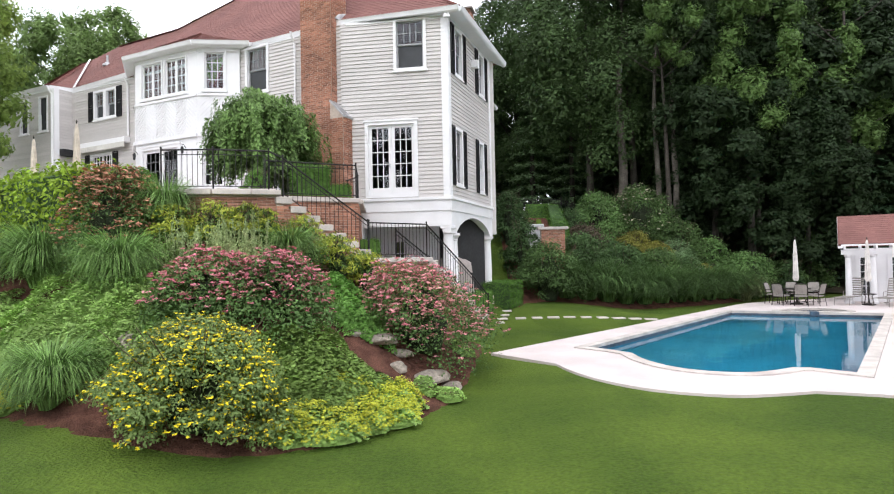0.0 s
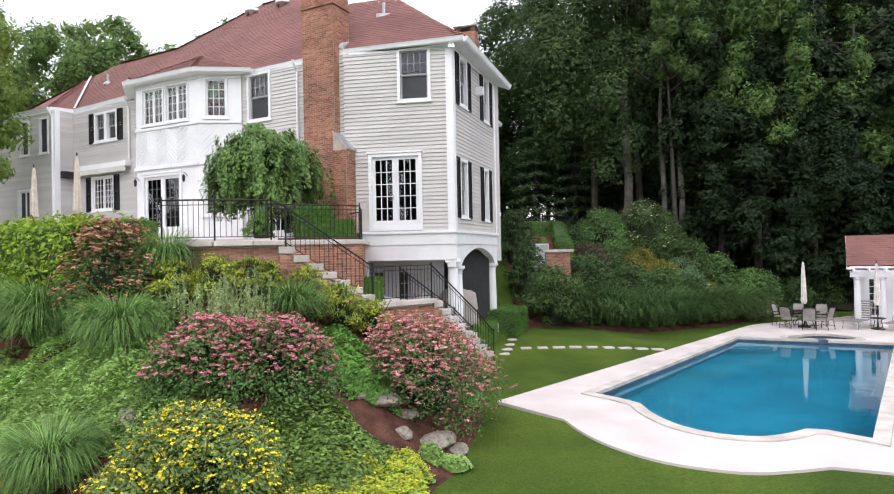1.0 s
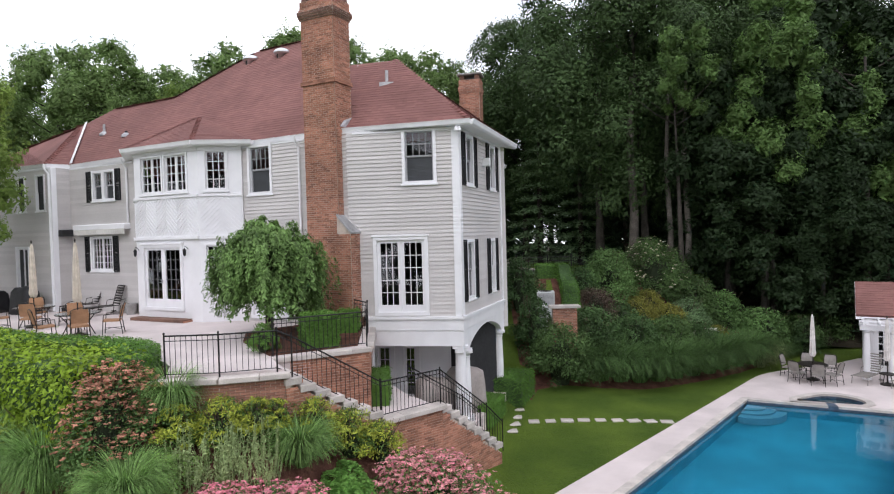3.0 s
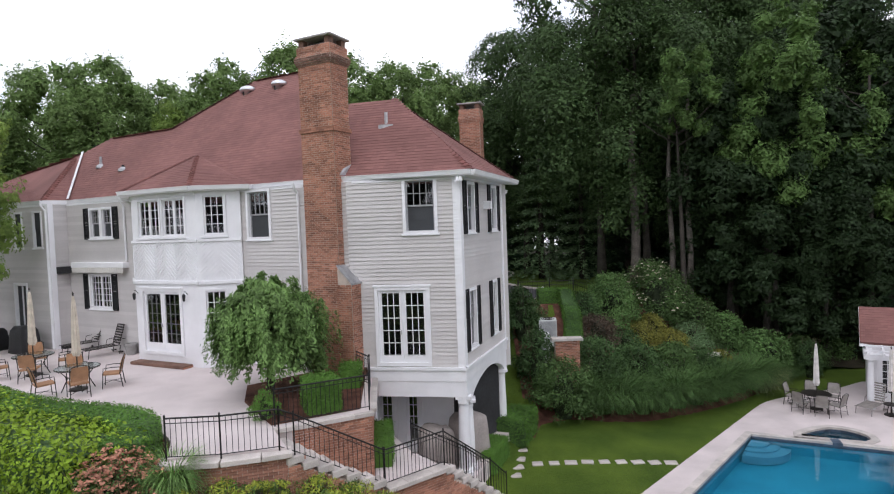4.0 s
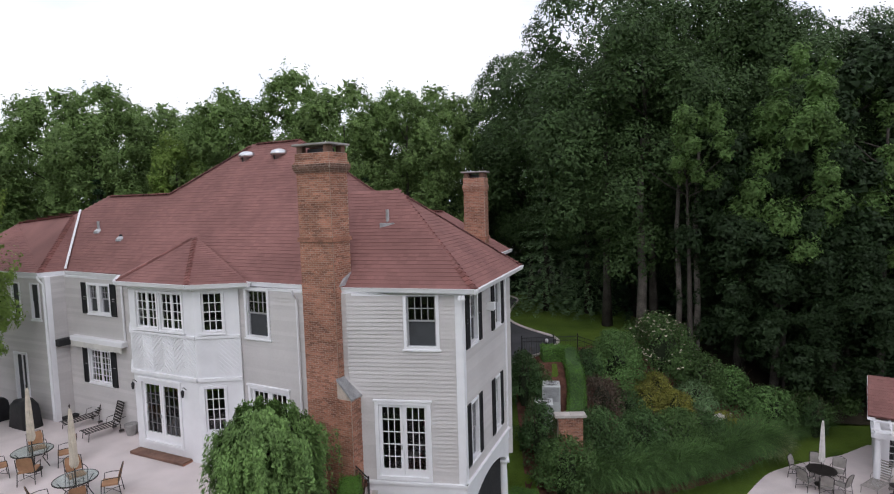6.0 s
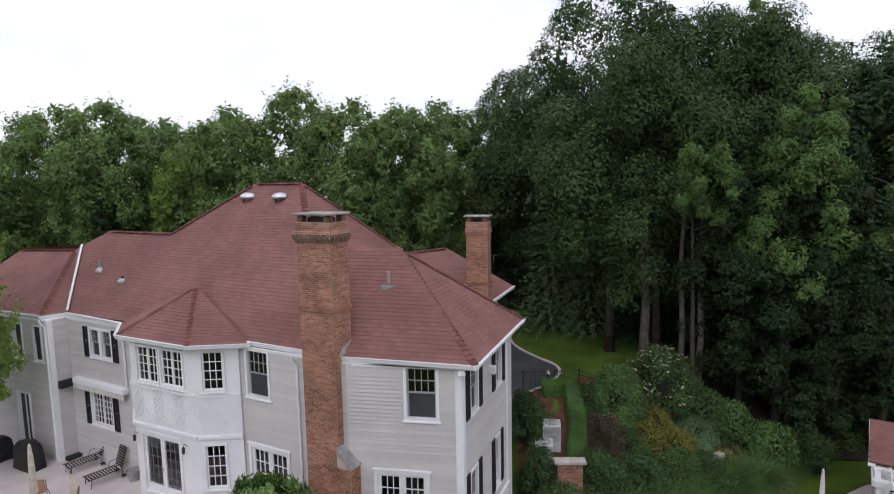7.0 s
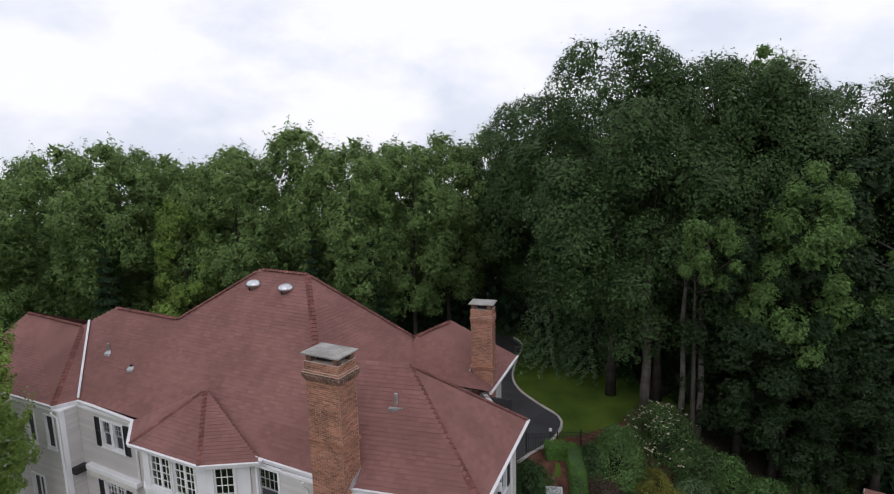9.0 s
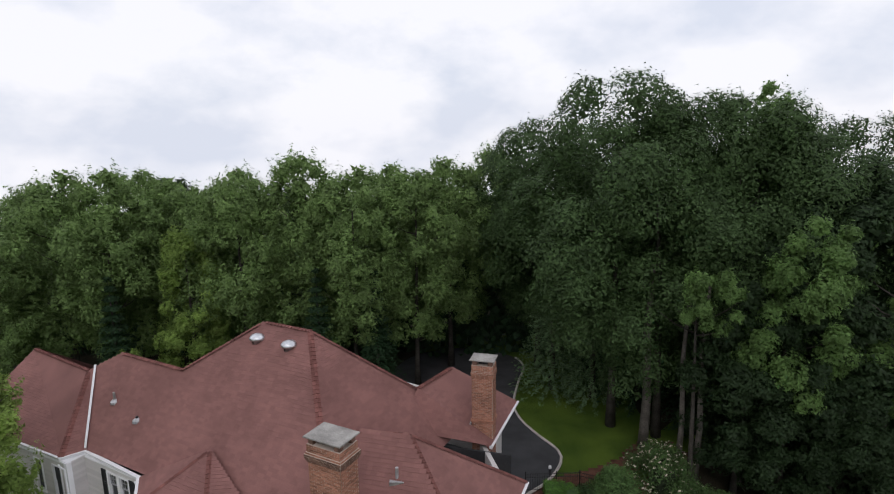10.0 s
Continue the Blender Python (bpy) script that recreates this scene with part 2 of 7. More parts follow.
# ---------------------------------------------------------------- ground
LAWN, UPPER, DECK, TERRACE = -0.38, 3.6, -0.33, 3.75
FOOT = smooth_line([(-60, 13.0), (-30, 11.5), (-12, 10.3), (-9, 9.6), (-6.8, 8.85), (-5.6, 8.3), (-4.4, 7.9), (-3.5, 7.85), (-2.7, 7.98), (-1.75, 8.35), (-1.0, 8.95), (-0.4, 9.75), (0.15, 11.0), (0.6, 13.1), (0.88, 15.0), (1.02, 17.3), (1.45, 19.2), (2.6, 22.5), (3.2, 24.6), (4.4, 25.2), (6.2, 25.4), (8.4, 26.2), (11.5, 27.6), (14.6, 29.6), (17.5, 32.5), (23, 35), (40, 37), (90, 40)], 0.5)
FOOT_XY = np.array([(p.x, p.y) for p in FOOT])


def foot_distance(x, y):
    """Distance to the foot of the bank, positive on the upper side."""
    p = np.array((x, y))
    a, b = FOOT_XY[:-1], FOOT_XY[1:]
    e = b - a
    t = np.clip(((p - a) * e).sum(1) / (e * e).sum(1), 0, 1)
    q = a + e * t[:, None]
    d2 = ((p - q) ** 2).sum(1)
    i = int(d2.argmin())
    side = e[i][0] * (p[1] - q[i][1]) - e[i][1] * (p[0] - q[i][0])
    return math.sqrt(d2[i]) * (1 if side > 0 else -1)


def ramp(a, b, x):
    t = min(max((x - a) / (b - a), 0.0), 1.0)
    return t * t * (3 - 2 * t)


def lawn_level(x, y):
    return LAWN + 0.5 * ramp(19.5, 24.5, y) * (1 - ramp(4, 9, x)) - 0.24 * (1 - ramp(11, 15.5, y)) * (1 - ramp(0.3, 2.6, x)) * ramp(-5.5, -2.5, x) + 0.1 * (1 - ramp(-5.5, -2.5, x))


def height(x, y, d=None):
    d = foot_distance(x, y) if d is None else d
    if d <= 0:
        return lawn_level(x, y) - 0.11 * max(0.0, math.hypot(x, y - 20) - 75)
    steep = (0.66 + 0.16 * (1 - ramp(-6.5, -4.5, x))) if x < 2 else 0.62
    rise = steep * (d * d / 1.2 if d < 0.6 else d - 0.3)
    base = lawn_level(x, y)
    z = min(base + rise, UPPER)
    if z >= UPPER:
        z = UPPER + 0.5 * ramp(26.5, 30.5, y)
    if y > 60 or abs(x) > 60 or y < -50:
        z -= 0.11 * max(0.0, math.hypot(x, y - 20) - 75)
    if -4.5 < x < 3 and 16.2 < y < 26:
        z = min(z, 0.35)
    return z


def foot_distances(xs, ys):
    """foot_distance for whole arrays."""
    out = np.empty(len(xs))
    a, b = FOOT_XY[:-1], FOOT_XY[1:]
    e = b - a
    ee = (e * e).sum(1)
    for k in range(0, len(xs), 4000):
        p = np.stack([xs[k:k + 4000], ys[k:k + 4000]], 1)[:, None, :]
        t = np.clip(((p - a) * e).sum(2) / ee, 0, 1)
        q = a + e * t[:, :, None]
        d2 = ((p - q) ** 2).sum(2)
        i = d2.argmin(1)
        r = np.arange(len(i))
        side = e[i, 0] * (p[:, 0, 1] - q[r, i, 1]) - e[i, 1] * (p[:, 0, 0] - q[r, i, 0])
        out[k:k + 4000] = np.sqrt(d2[r, i]) * np.where(side > 0, 1, -1)
    return out


def heights(xs, ys):
    d = foot_distances(np.asarray(xs, float), np.asarray(ys, float))
    return np.array([height(x, y, q) for x, y, q in zip(xs, ys, d)])


def ground_sheet():
    xs = sorted({*np.arange(-26, 26.01, 0.4).round(2), *np.arange(-60, 61, 3.0), *(s * k for s in (-1, 1) for k in (80, 120, 200, 400, 900, 2000))})
    ys = sorted({*np.arange(5, 46.01, 0.4).round(2), *np.arange(-30, 90, 4.0), *(-2000, -400, -100, 120, 200, 400, 900, 2500)})
    mb = MB()
    gx, gy = [float(x) for y in ys for x in xs], [float(y) for y in ys for x in xs]
    mb.v = list(zip(gx, gy, heights(gx, gy).tolist()))
    w = len(xs)
    mb.f = [(j * w + i, j * w + i + 1, (j + 1) * w + i + 1, (j + 1) * w + i) for j in range(len(ys) - 1) for i in range(w - 1)]
    cut, spa = [(p.x, p.y) for p in POOL], [(p.x, p.y) for p in SPA]
    keep = []
    for f in mb.f:
        if not any(inside(mb.v[i][0], mb.v[i][1], ring) for i in f for ring in (cut, spa)):
            keep.append(f)
    mb.f = keep
    return setting("ground", mb, M_LAWN, "mown green lawn rising to the woods", "lawn", smooth=True)


def inside(x, y, ring):
    hit = False
    for (x0, y0), (x1, y1) in zip(ring, ring[1:] + ring[:1]):
        if (y0 > y) != (y1 > y) and x < (x1 - x0) * (y - y0) / (y1 - y0) + x0:
            hit = not hit
    return hit


# pool: a straight-sided basin with a rounded bay at its near end
POOL_ARC = smooth_line([(4.43, 14.2), (4.45, 13.3), (4.72, 12.4), (5.25, 11.85), (5.95, 11.66), (6.6, 11.85), (7.05, 12.1)], 0.2)
POOL = [Vector((3.62, 15.28)), Vector((4.1, 14.72)), *POOL_ARC, Vector((7.4, 12.0)), Vector((7.9, 11.45)), Vector((16.2, 22.1)), Vector((15.4, 22.45)), Vector((11.5, 24.2))]
SPA = [Vector((13.3, 23.86)), Vector((14.3, 23.5)), Vector((15.3, 23.14)), *smooth_line([(15.62, 23.3), (15.75, 23.75), (15.5, 24.35), (14.95, 24.68), (14.2, 24.5), (13.45, 24.15)], 0.25)]
DECK_ARC = smooth_line([(2.43, 13.1), (2.62, 12.2), (3.0, 11.3), (3.7, 10.45), (4.75, 9.95), (5.6, 9.98), (6.3, 10.12)], 0.2)
DECK_RING = [Vector((1.08, 14.72)), *DECK_ARC, Vector((7.2, 9.8)), Vector((9.0, 8.4)), Vector((24.0, 8.4)), Vector((27.0, 24.0)), Vector((27.0, 31.0)), Vector((20.5, 31.0)), *smooth_line([(18.6, 29.95), (16.9, 29.4), (15.2, 28.75), (13.9, 28.0), (12.3, 26.4)], 0.3)]


def offset_ring(ring, d):
    out = []
    n = len(ring)
    for i in range(n):
        a, b, c = ring[i - 1], ring[i], ring[(i + 1) % n]
        e0, e1 = (b - a).normalized(), (c - b).normalized()
        nn = Vector((e0.y + e1.y, -e0.x - e1.x))
        nn = nn.normalized() if nn.length > 1e-6 else Vector((e0.y, -e0.x))
        out.append(b + nn * d / max(0.5, nn.dot(Vector((e0.y, -e0.x)))))
    return out


def sheet_with_holes(name, outer, holes, z0, z1, material, label, category):
    bm = bmesh.new()
    edges = []
    for ring in (outer, *holes):
        vs = [bm.verts.new((p.x, p.y, z1)) for p in ring]
        edges += [bm.edges.new((vs[i], vs[(i + 1) % len(vs)])) for i in range(len(vs))]
    bmesh.ops.triangle_fill(bm, use_beauty=True, edges=edges)
    res = bmesh.ops.extrude_face_region(bm, geom=bm.faces[:])
    for v in [g for g in res["geom"] if isinstance(g, bmesh.types.BMVert)]:
        v.co.z = z0
    bmesh.ops.recalc_face_normals(bm, faces=bm.faces[:])
    me = bpy.data.meshes.new(name)
    bm.to_mesh(me)
    bm.free()
    me.materials.append(material)
    return tagged(new(name, me), label, category, kind="structure")


def ring_wall(mb, inner, outer, z0, z1):
    """A closed band between two rings, in one piece."""
    n, k = len(inner), len(mb.v)
    for ring, z in ((inner, z0), (outer, z0), (outer, z1), (inner, z1)):
        mb.v.extend((p.x, p.y, z) for p in ring)
    for i in range(n):
        j = (i + 1) % n
        for a in range(4):
            b = (a + 1) % 4
            mb.f.append((k + a * n + i, k + a * n + j, k + b * n + j, k + b * n + i))


def ccw(ring):
    area = sum(a.x * b.y - b.x * a.y for a, b in zip(ring, ring[1:] + ring[:1]))
    return ring if area > 0 else ring[::-1]


POOL, SPA, DECK_RING = ccw(POOL), ccw(SPA), ccw(DECK_RING)
ground_sheet()
sheet_with_holes("pool_deck", DECK_RING, [offset_ring(POOL, 0.28), offset_ring(SPA, 0.25)], DECK - 0.12, DECK, M_CONC, "pale pinkish concrete pool deck with a scalloped edge", "pool deck")

M_WATER = glass_mat("pool_water", (0.55, 0.86, 0.97), 0.03)
nd, ln = M_WATER.node_tree.nodes, M_WATER.node_tree.links
wv = nd.new("ShaderNodeTexNoise")
wv.inputs["Scale"].default_value, wv.inputs["Detail"].default_value = 2.6, 3.0
wb = nd.new("ShaderNodeBump")
wb.inputs["Strength"].default_value, wb.inputs["Distance"].default_value = 0.10, 0.03
wt = nd.new("ShaderNodeTexCoord")
ln.new(wt.outputs["Object"], wv.inputs["Vector"])
ln.new(wv.outputs["Fac"], wb.inputs["Height"])
ln.new(wb.outputs["Normal"], nd["Principled BSDF"].inputs["Normal"])
nd["Principled BSDF"].inputs["IOR"].default_value = 1.33
M_SPA = mat("dark_spa_plaster", (0.03, 0.11, 0.16), 0.7, 0.15, 0.8, 20, 0.1)
M_PLASTER = mat("blue_pool_plaster", (0.032, 0.305, 0.43), 0.7, 0.12, 0.6, 20, 0.1)
M_TILE = mat("waterline_tile", (0.07, 0.10, 0.14), 0.35, 0.25, 6, 30, 0.1)


def pool(name, ring, depth, label, plaster):
    p = thing(name, (ring[0].x, ring[0].y, DECK), label, "swimming pool")
    mb = MB()
    ring_wall(mb, ring, offset_ring(ring, 0.275), DECK - 0.06, DECK + 0.03)
    part("coping", mb, M_STONE, p, "pale stone coping")
    mb = MB()
    ring_wall(mb, offset_ring(ring, 0.02), offset_ring(ring, 0.10), DECK - 0.30, DECK - 0.062)
    part("tile_band", mb, M_TILE, p, "dark blue waterline tiles")
    mb = MB()
    ring_wall(mb, offset_ring(ring, 0.03), offset_ring(ring, 0.12), DECK - depth, DECK - 0.302)
    mb.poly(*[(q.x, q.y, DECK - depth) for q in offset_ring(ring, 0.1)])
    part("basin", mb, plaster, p, "blue plaster basin")
    mb = MB()
    mb.poly(*[(q.x, q.y, DECK - 0.14) for q in offset_ring(ring, 0.025)])
    w = part("water", mb, M_WATER, p, "still blue-green water")
    w.visible_shadow = False
    return p


M_STEP = mat("pale_blue_plaster", (0.12, 0.36, 0.48), 0.7, 0.12, 0.8, 20, 0.1)
swim = pool("swimming_pool", POOL, 1.5, "blue swimming pool with a rounded end and pale coping", M_PLASTER)
mb = MB()
for k, (r, dz) in enumerate(((0.62, -0.35), (0.98, -0.55), (1.34, -0.75))):
    ring = [(11.45 + r * math.cos(a), 24.05 + r * math.sin(a)) for a in np.linspace(radians(-28), radians(-132), 14)]
    mb.prism([(11.45, 24.1), *ring], DECK - 1.4, DECK + dz + 0.1)
part("corner_step", mb, M_STEP, swim, "pale rounded corner steps under water")
mb = MB()
ring = [(4.05 + 0.6 * math.cos(a), 14.95 + 0.6 * math.sin(a)) for a in np.linspace(radians(-50), radians(50), 10)]
mb.prism([(3.75, 15.2), (4.15, 14.7), *ring], DECK - 1.4, DECK - 0.3)
part("corner_step", mb, M_STEP, swim, "small pale corner step under water")
spa = pool("spa_pool", SPA, 0.9, "small rounded spa beside the swimming pool", M_SPA)
mb = MB()
mb.prism([(14.0, 23.05), (14.3, 22.93), (14.45, 23.38), (14.15, 23.5)], DECK - 0.1, DECK + 0.036)
part("spillway", mb, M_TILE, spa, "dark tiled spillway into the pool")

# planting bed on the slope, laid on the ground
def near_foot(x, y):
    p = np.array((x, y))
    a, b = FOOT_XY[:-1], FOOT_XY[1:]
    e = b - a
    t = np.clip(((p - a) * e).sum(1) / (e * e).sum(1), 0, 1)
    q = a + e * t[:, None]
    return q[((p - q) ** 2).sum(1).argmin()]


def bed_sheet(x0, x1, y0, y1, deep, step=0.2, lift=0.05):
    """Mulch laid on the slope above the foot line, with a clean edge to the lawn."""
    xs, ys = np.arange(x0, x1 + 0.01, step), np.arange(y0, y1 + 0.01, step)
    gx, gy = np.meshgrid(xs, ys)
    dist = foot_distances(gx.ravel(), gy.ravel()).reshape(gx.shape)
    mb, index = MB(), {}

    def vert(j, i):
        if (j, i) not in index:
            x, y = xs[i], ys[j]
            up = lift
            if dist[j, i] < 0.05:
                x, y = near_foot(x, y)
                up = -0.02
            index[(j, i)] = len(mb.v)
            mb.v.append((float(x), float(y), height(x, y) + up + (0.025 * noise.noise(Vector((x * 2.1, y * 2.1, 0))) if up > 0 else 0)))
        return index[(j, i)]

    for j in range(len(ys) - 1):
        for i in range(len(xs) - 1):
            dd = dist[j:j + 2, i:i + 2]
            if dd.max() > 0.05 and dd.max() < deep and not (-2.6 < xs[i] < 3 and ys[j] > 16.4 and ys[j] < 23.4):
                mb.f.append((vert(j, i), vert(j, i + 1), vert(j + 1, i + 1), vert(j + 1, i)))
    return mb


setting("planting_bed", bed_sheet(-16, 1.6, 7.6, 17.4, 7.5), M_MULCH, "sloping planting bed of brown bark mulch", "flower bed", smooth=True)
setting("bank_bed", bed_sheet(2.6, 24, 23.4, 38.0, 8.5, 0.3), M_MULCH, "mulched bank below the shrubs", "flower bed", smooth=True)

# driveway and woodland floor
mb = MB()
drive = smooth_line([(2.0, 31.0), (3.4, 32.2), (4.6, 33.4), (5.55, 35.2), (5.6, 36.6), (4.6, 38.4), (3.6, 40.6), (3.3, 43.0), (3.9, 46.5), (4.6, 50.0), (3.2, 52.5), (-1.0, 54.0), (-6.0, 50.0), (-6.0, 36.0), (-2.0, 31.0)], 0.5, True)
mb.v = [(p.x, p.y, height(p.x, p.y) + 0.10) for p in drive]
mb.f = [tuple(range(len(drive)))]
setting("driveway", mb, M_ASPH, "dark asphalt driveway with a curved edge", "driveway")
mb = MB()
edge = [p for p in drive if p.x > 2.5 and p.y < 52]
mb.tube([(p.x, p.y, height(p.x, p.y) + 0.12) for p in edge], 0.09, 5)
setting("driveway_kerb", mb, M_STONE, "pale stone kerb along the driveway", "kerb")
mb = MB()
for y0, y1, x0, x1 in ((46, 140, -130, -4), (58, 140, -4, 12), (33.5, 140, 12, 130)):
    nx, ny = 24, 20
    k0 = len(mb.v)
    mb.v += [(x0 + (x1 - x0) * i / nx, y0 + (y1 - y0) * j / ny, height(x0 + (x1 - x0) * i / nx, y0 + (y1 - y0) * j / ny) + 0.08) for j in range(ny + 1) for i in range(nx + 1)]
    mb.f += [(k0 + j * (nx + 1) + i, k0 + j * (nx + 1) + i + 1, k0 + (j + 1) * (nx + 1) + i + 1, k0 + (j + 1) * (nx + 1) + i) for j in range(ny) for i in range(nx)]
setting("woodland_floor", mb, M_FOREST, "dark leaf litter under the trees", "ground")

# ---------------------------------------------------------------- house
WALL_TOP, EAVE = 9.98, 10.15
A, B, D = (0.1, 18.95), (-3.45, 19.45), (1.72, 23.4)
F, G = (-17.02, 26.21), (-17.36, 25.54)
LW = (-24.0, 28.5)
BAY = ((-7.6, 21.42), (-9.1, 21.25), (-12.15, 22.62), (-12.95, 24.05))
house = thing("house", (-6.0, 24.0, 0.0), "two-storey putty clapboard house with a red-brown shingle roof", "house")
W_WING, W_SIDE, W_MAIN = wall_frame(A, B), wall_frame(D, A), wall_frame(B, F)
W_LSIDE, W_LEFT = wall_frame(F, G), wall_frame(G, LW)
W_BR, W_BF, W_BL = wall_frame(BAY[0], BAY[1]), wall_frame(BAY[1], BAY[2]), wall_frame(BAY[2], BAY[3])
SL = W_SIDE.length


def clap_wall(fr, u0, u1, z0, z1, holes, cladding="clapboard", pitch=0.126):
    mb = MB()
    mb.slab(fr, u0, u1, z0, z1, holes, -0.18, 0.0)
    w = part("wall", mb, M_WHITE if cladding == "panel" else M_SIDING, house)
    if cladding == "clapboard":
        mb = MB()
        z = z0
        while z < z1 - 0.02:
            t = min(z + pitch, z1)
            for a, b in spans(u0, u1, holes, (z + t) / 2):
                mb.hexa([fr(a, 0.001, z), fr(b, 0.001, z), fr(b, 0.030, z), fr(a, 0.030, z)], [fr(a, 0.001, t), fr(b, 0.001, t), fr(b, 0.004, t), fr(a, 0.004, t)])
            z = t
        part("siding", mb, M_SIDING, w, "lapped putty-coloured clapboards")
    return w


def bars(mb, fr, u0, u1, z0, z1, cols, rows, o0, o1, w=0.022):
    for i in range(1, cols):
        u = u0 + (u1 - u0) * i / cols
        mb.box(fr, u - w / 2, u + w / 2, o0, o1, z0, z1)
    for j in range(1, rows):
        z = z0 + (z1 - z0) * j / rows
        mb.box(fr, u0, u1, o0 + 0.001, o1 - 0.001, z - w / 2, z + w / 2)


def frame_ring(mb, fr, u0, u1, z0, z1, w, o0, o1, bottom=None):
    b = w if bottom is None else bottom
    mb.box(fr, u0, u0 + w, o0, o1, z0, z1)
    mb.box(fr, u1 - w, u1, o0, o1, z0, z1)
    mb.box(fr, u0 + w, u1 - w, o0, o1, z1 - w, z1)
    mb.box(fr, u0 + w, u1 - w, o0, o1, z0, z0 + b)


def casing(fr, u0, u1, z0, z1, name, w=0.095, sill=True, crown=False):
    mb = MB()
    frame_ring(mb, fr, u0, u1, z0, z1, w, -0.1, 0.06)
    if sill:
        mb.box(fr, u0 - 0.05, u1 + 0.05, -0.02, 0.085, z0 - 0.05, z0 + 0.012, 0.008)
    if crown:
        mb.box(fr, u0 - 0.04, u1 + 0.04, -0.02, 0.09, z1 - 0.01, z1 + 0.06, 0.01)
    return part(name, mb, M_WHITE, house)


def glaze(fr, u0, u1, z0, z1, parent, o=-0.055):
    mb = MB()
    mb.box(fr, u0, u1, o - 0.006, o, z0, z1)
    g = part("pane", mb, M_GLASS, parent, "dark reflecting window glass")
    g.visible_shadow = False
    return g


def double_hung(fr, u0, u1, z0, z1, cols=4, rows=2, lower_bars=False):
    """A sash window: the upper sash with glazing bars, the lower one behind a dark screen."""
    w = casing(fr, u0, u1, z0, z1, "window")
    a, b, c, d = u0 + 0.1, u1 - 0.1, z0 + 0.06, z1 - 0.1
    mid = (c + d) / 2
    for lo, hi, o, grid in ((mid, d, -0.03, True), (c, mid + 0.03, -0.06, lower_bars)):
        mb = MB()
        frame_ring(mb, fr, a, b, lo, hi, 0.045, o - 0.04, o)
        if grid:
            bars(mb, fr, a + 0.045, b - 0.045, lo + 0.045, hi - 0.045, cols, rows, o - 0.03, o - 0.004)
        part("sash", mb, M_SASH, w, "grey window sash behind a screen")
        if grid:
            glaze(fr, a + 0.04, b - 0.04, lo + 0.04, hi - 0.04, w, o - 0.03)
        else:
            mb = MB()
            mb.box(fr, a + 0.04, b - 0.04, o - 0.03, o - 0.02, lo + 0.04, hi - 0.04)
            part("screen", mb, M_SCREEN, w, "dark insect screen")
    return w


def casement(fr, u0, u1, z0, z1, leaves, cols, rows):
    w = casing(fr, u0, u1, z0, z1, "window", 0.07)
    span = (u1 - u0 - 0.14) / leaves
    for k in range(leaves):
        a, b = u0 + 0.07 + span * k, u0 + 0.07 + span * (k + 1)
        mb = MB()
        frame_ring(mb, fr, a + 0.003, b - 0.003, z0 + 0.07, z1 - 0.07, 0.05, -0.07, -0.02)
        bars(mb, fr, a + 0.05, b - 0.05, z0 + 0.12, z1 - 0.12, cols, rows, -0.06, -0.026, 0.024)
        part("sash", mb, M_WHITE, w)
        glaze(fr, a + 0.045, b - 0.045, z0 + 0.115, z1 - 0.115, w, -0.05)
    return w


def french_doors(fr, u0, u1, z0, z1, leaves=2, cols=3, rows=5, kick=0.3, crown=True, screened=False):
    w = casing(fr, u0, u1, z0, z1, "french_door", 0.11, sill=False, crown=crown)
    span = (u1 - u0 - 0.22) / leaves
    for k in range(leaves):
        a, b = u0 + 0.11 + span * k, u0 + 0.11 + span * (k + 1)
        mb = MB()
        frame_ring(mb, fr, a + 0.004, b - 0.004, z0 + 0.11, z1 - 0.11, 0.10, -0.08, -0.02, kick)
        grid = MB() if screened else mb
        bars(grid, fr, a + 0.10, b - 0.10, z0 + 0.11 + kick, z1 - 0.21, cols, rows, -0.065, -0.03, 0.024)
        part("door_leaf", mb, M_WHITE, w)
        if screened:
            part("glazing_bar", grid, M_SCREENBAR, w, "grey glazing bars behind a screen")
        glaze(fr, a + 0.095, b - 0.095, z0 + 0.105 + kick, z1 - 0.205, w, -0.05)
    mb = MB()
    mid = (u0 + u1) / 2
    mb.box(fr, mid + 0.05, mid + 0.075, -0.02, 0.03, z0 + 1.0, z0 + 1.14, 0.006)
    part("door_handle", mb, M_LEAD, w, "small metal handle")
    return w


def shutter(fr, u0, u1, z0, z1):
    mb = MB()
    frame_ring(mb, fr, u0, u1, z0, z1, 0.05, 0.03, 0.07)
    mid = (z0 + z1) / 2
    mb.box(fr, u0 + 0.05, u1 - 0.05, 0.03, 0.07, mid - 0.03, mid + 0.03)
    z = z0 + 0.06
    while z < z1 - 0.09:
        if abs(z + 0.02 - mid) > 0.05:
            mb.hexa([fr(u0 + 0.05, 0.022, z), fr(u1 - 0.05, 0.022, z), fr(u1 - 0.05, 0.062, z), fr(u0 + 0.05, 0.062, z)], [fr(u0 + 0.05, 0.03, z + 0.04), fr(u1 - 0.05, 0.03, z + 0.04), fr(u1 - 0.05, 0.038, z + 0.04), fr(u0 + 0.05, 0.038, z + 0.04)])
        z += 0.045
    part("shutter", mb, M_BLACK, house, "black louvred shutter")


def board(fr, u0, u1, z0, z1, o0=0.0, o1=0.05, name="trim_board"):
    mb = MB()
    mb.box(fr, u0, u1, o0, o1, z0, z1, 0.006)
    return part(name, mb, M_WHITE, house)


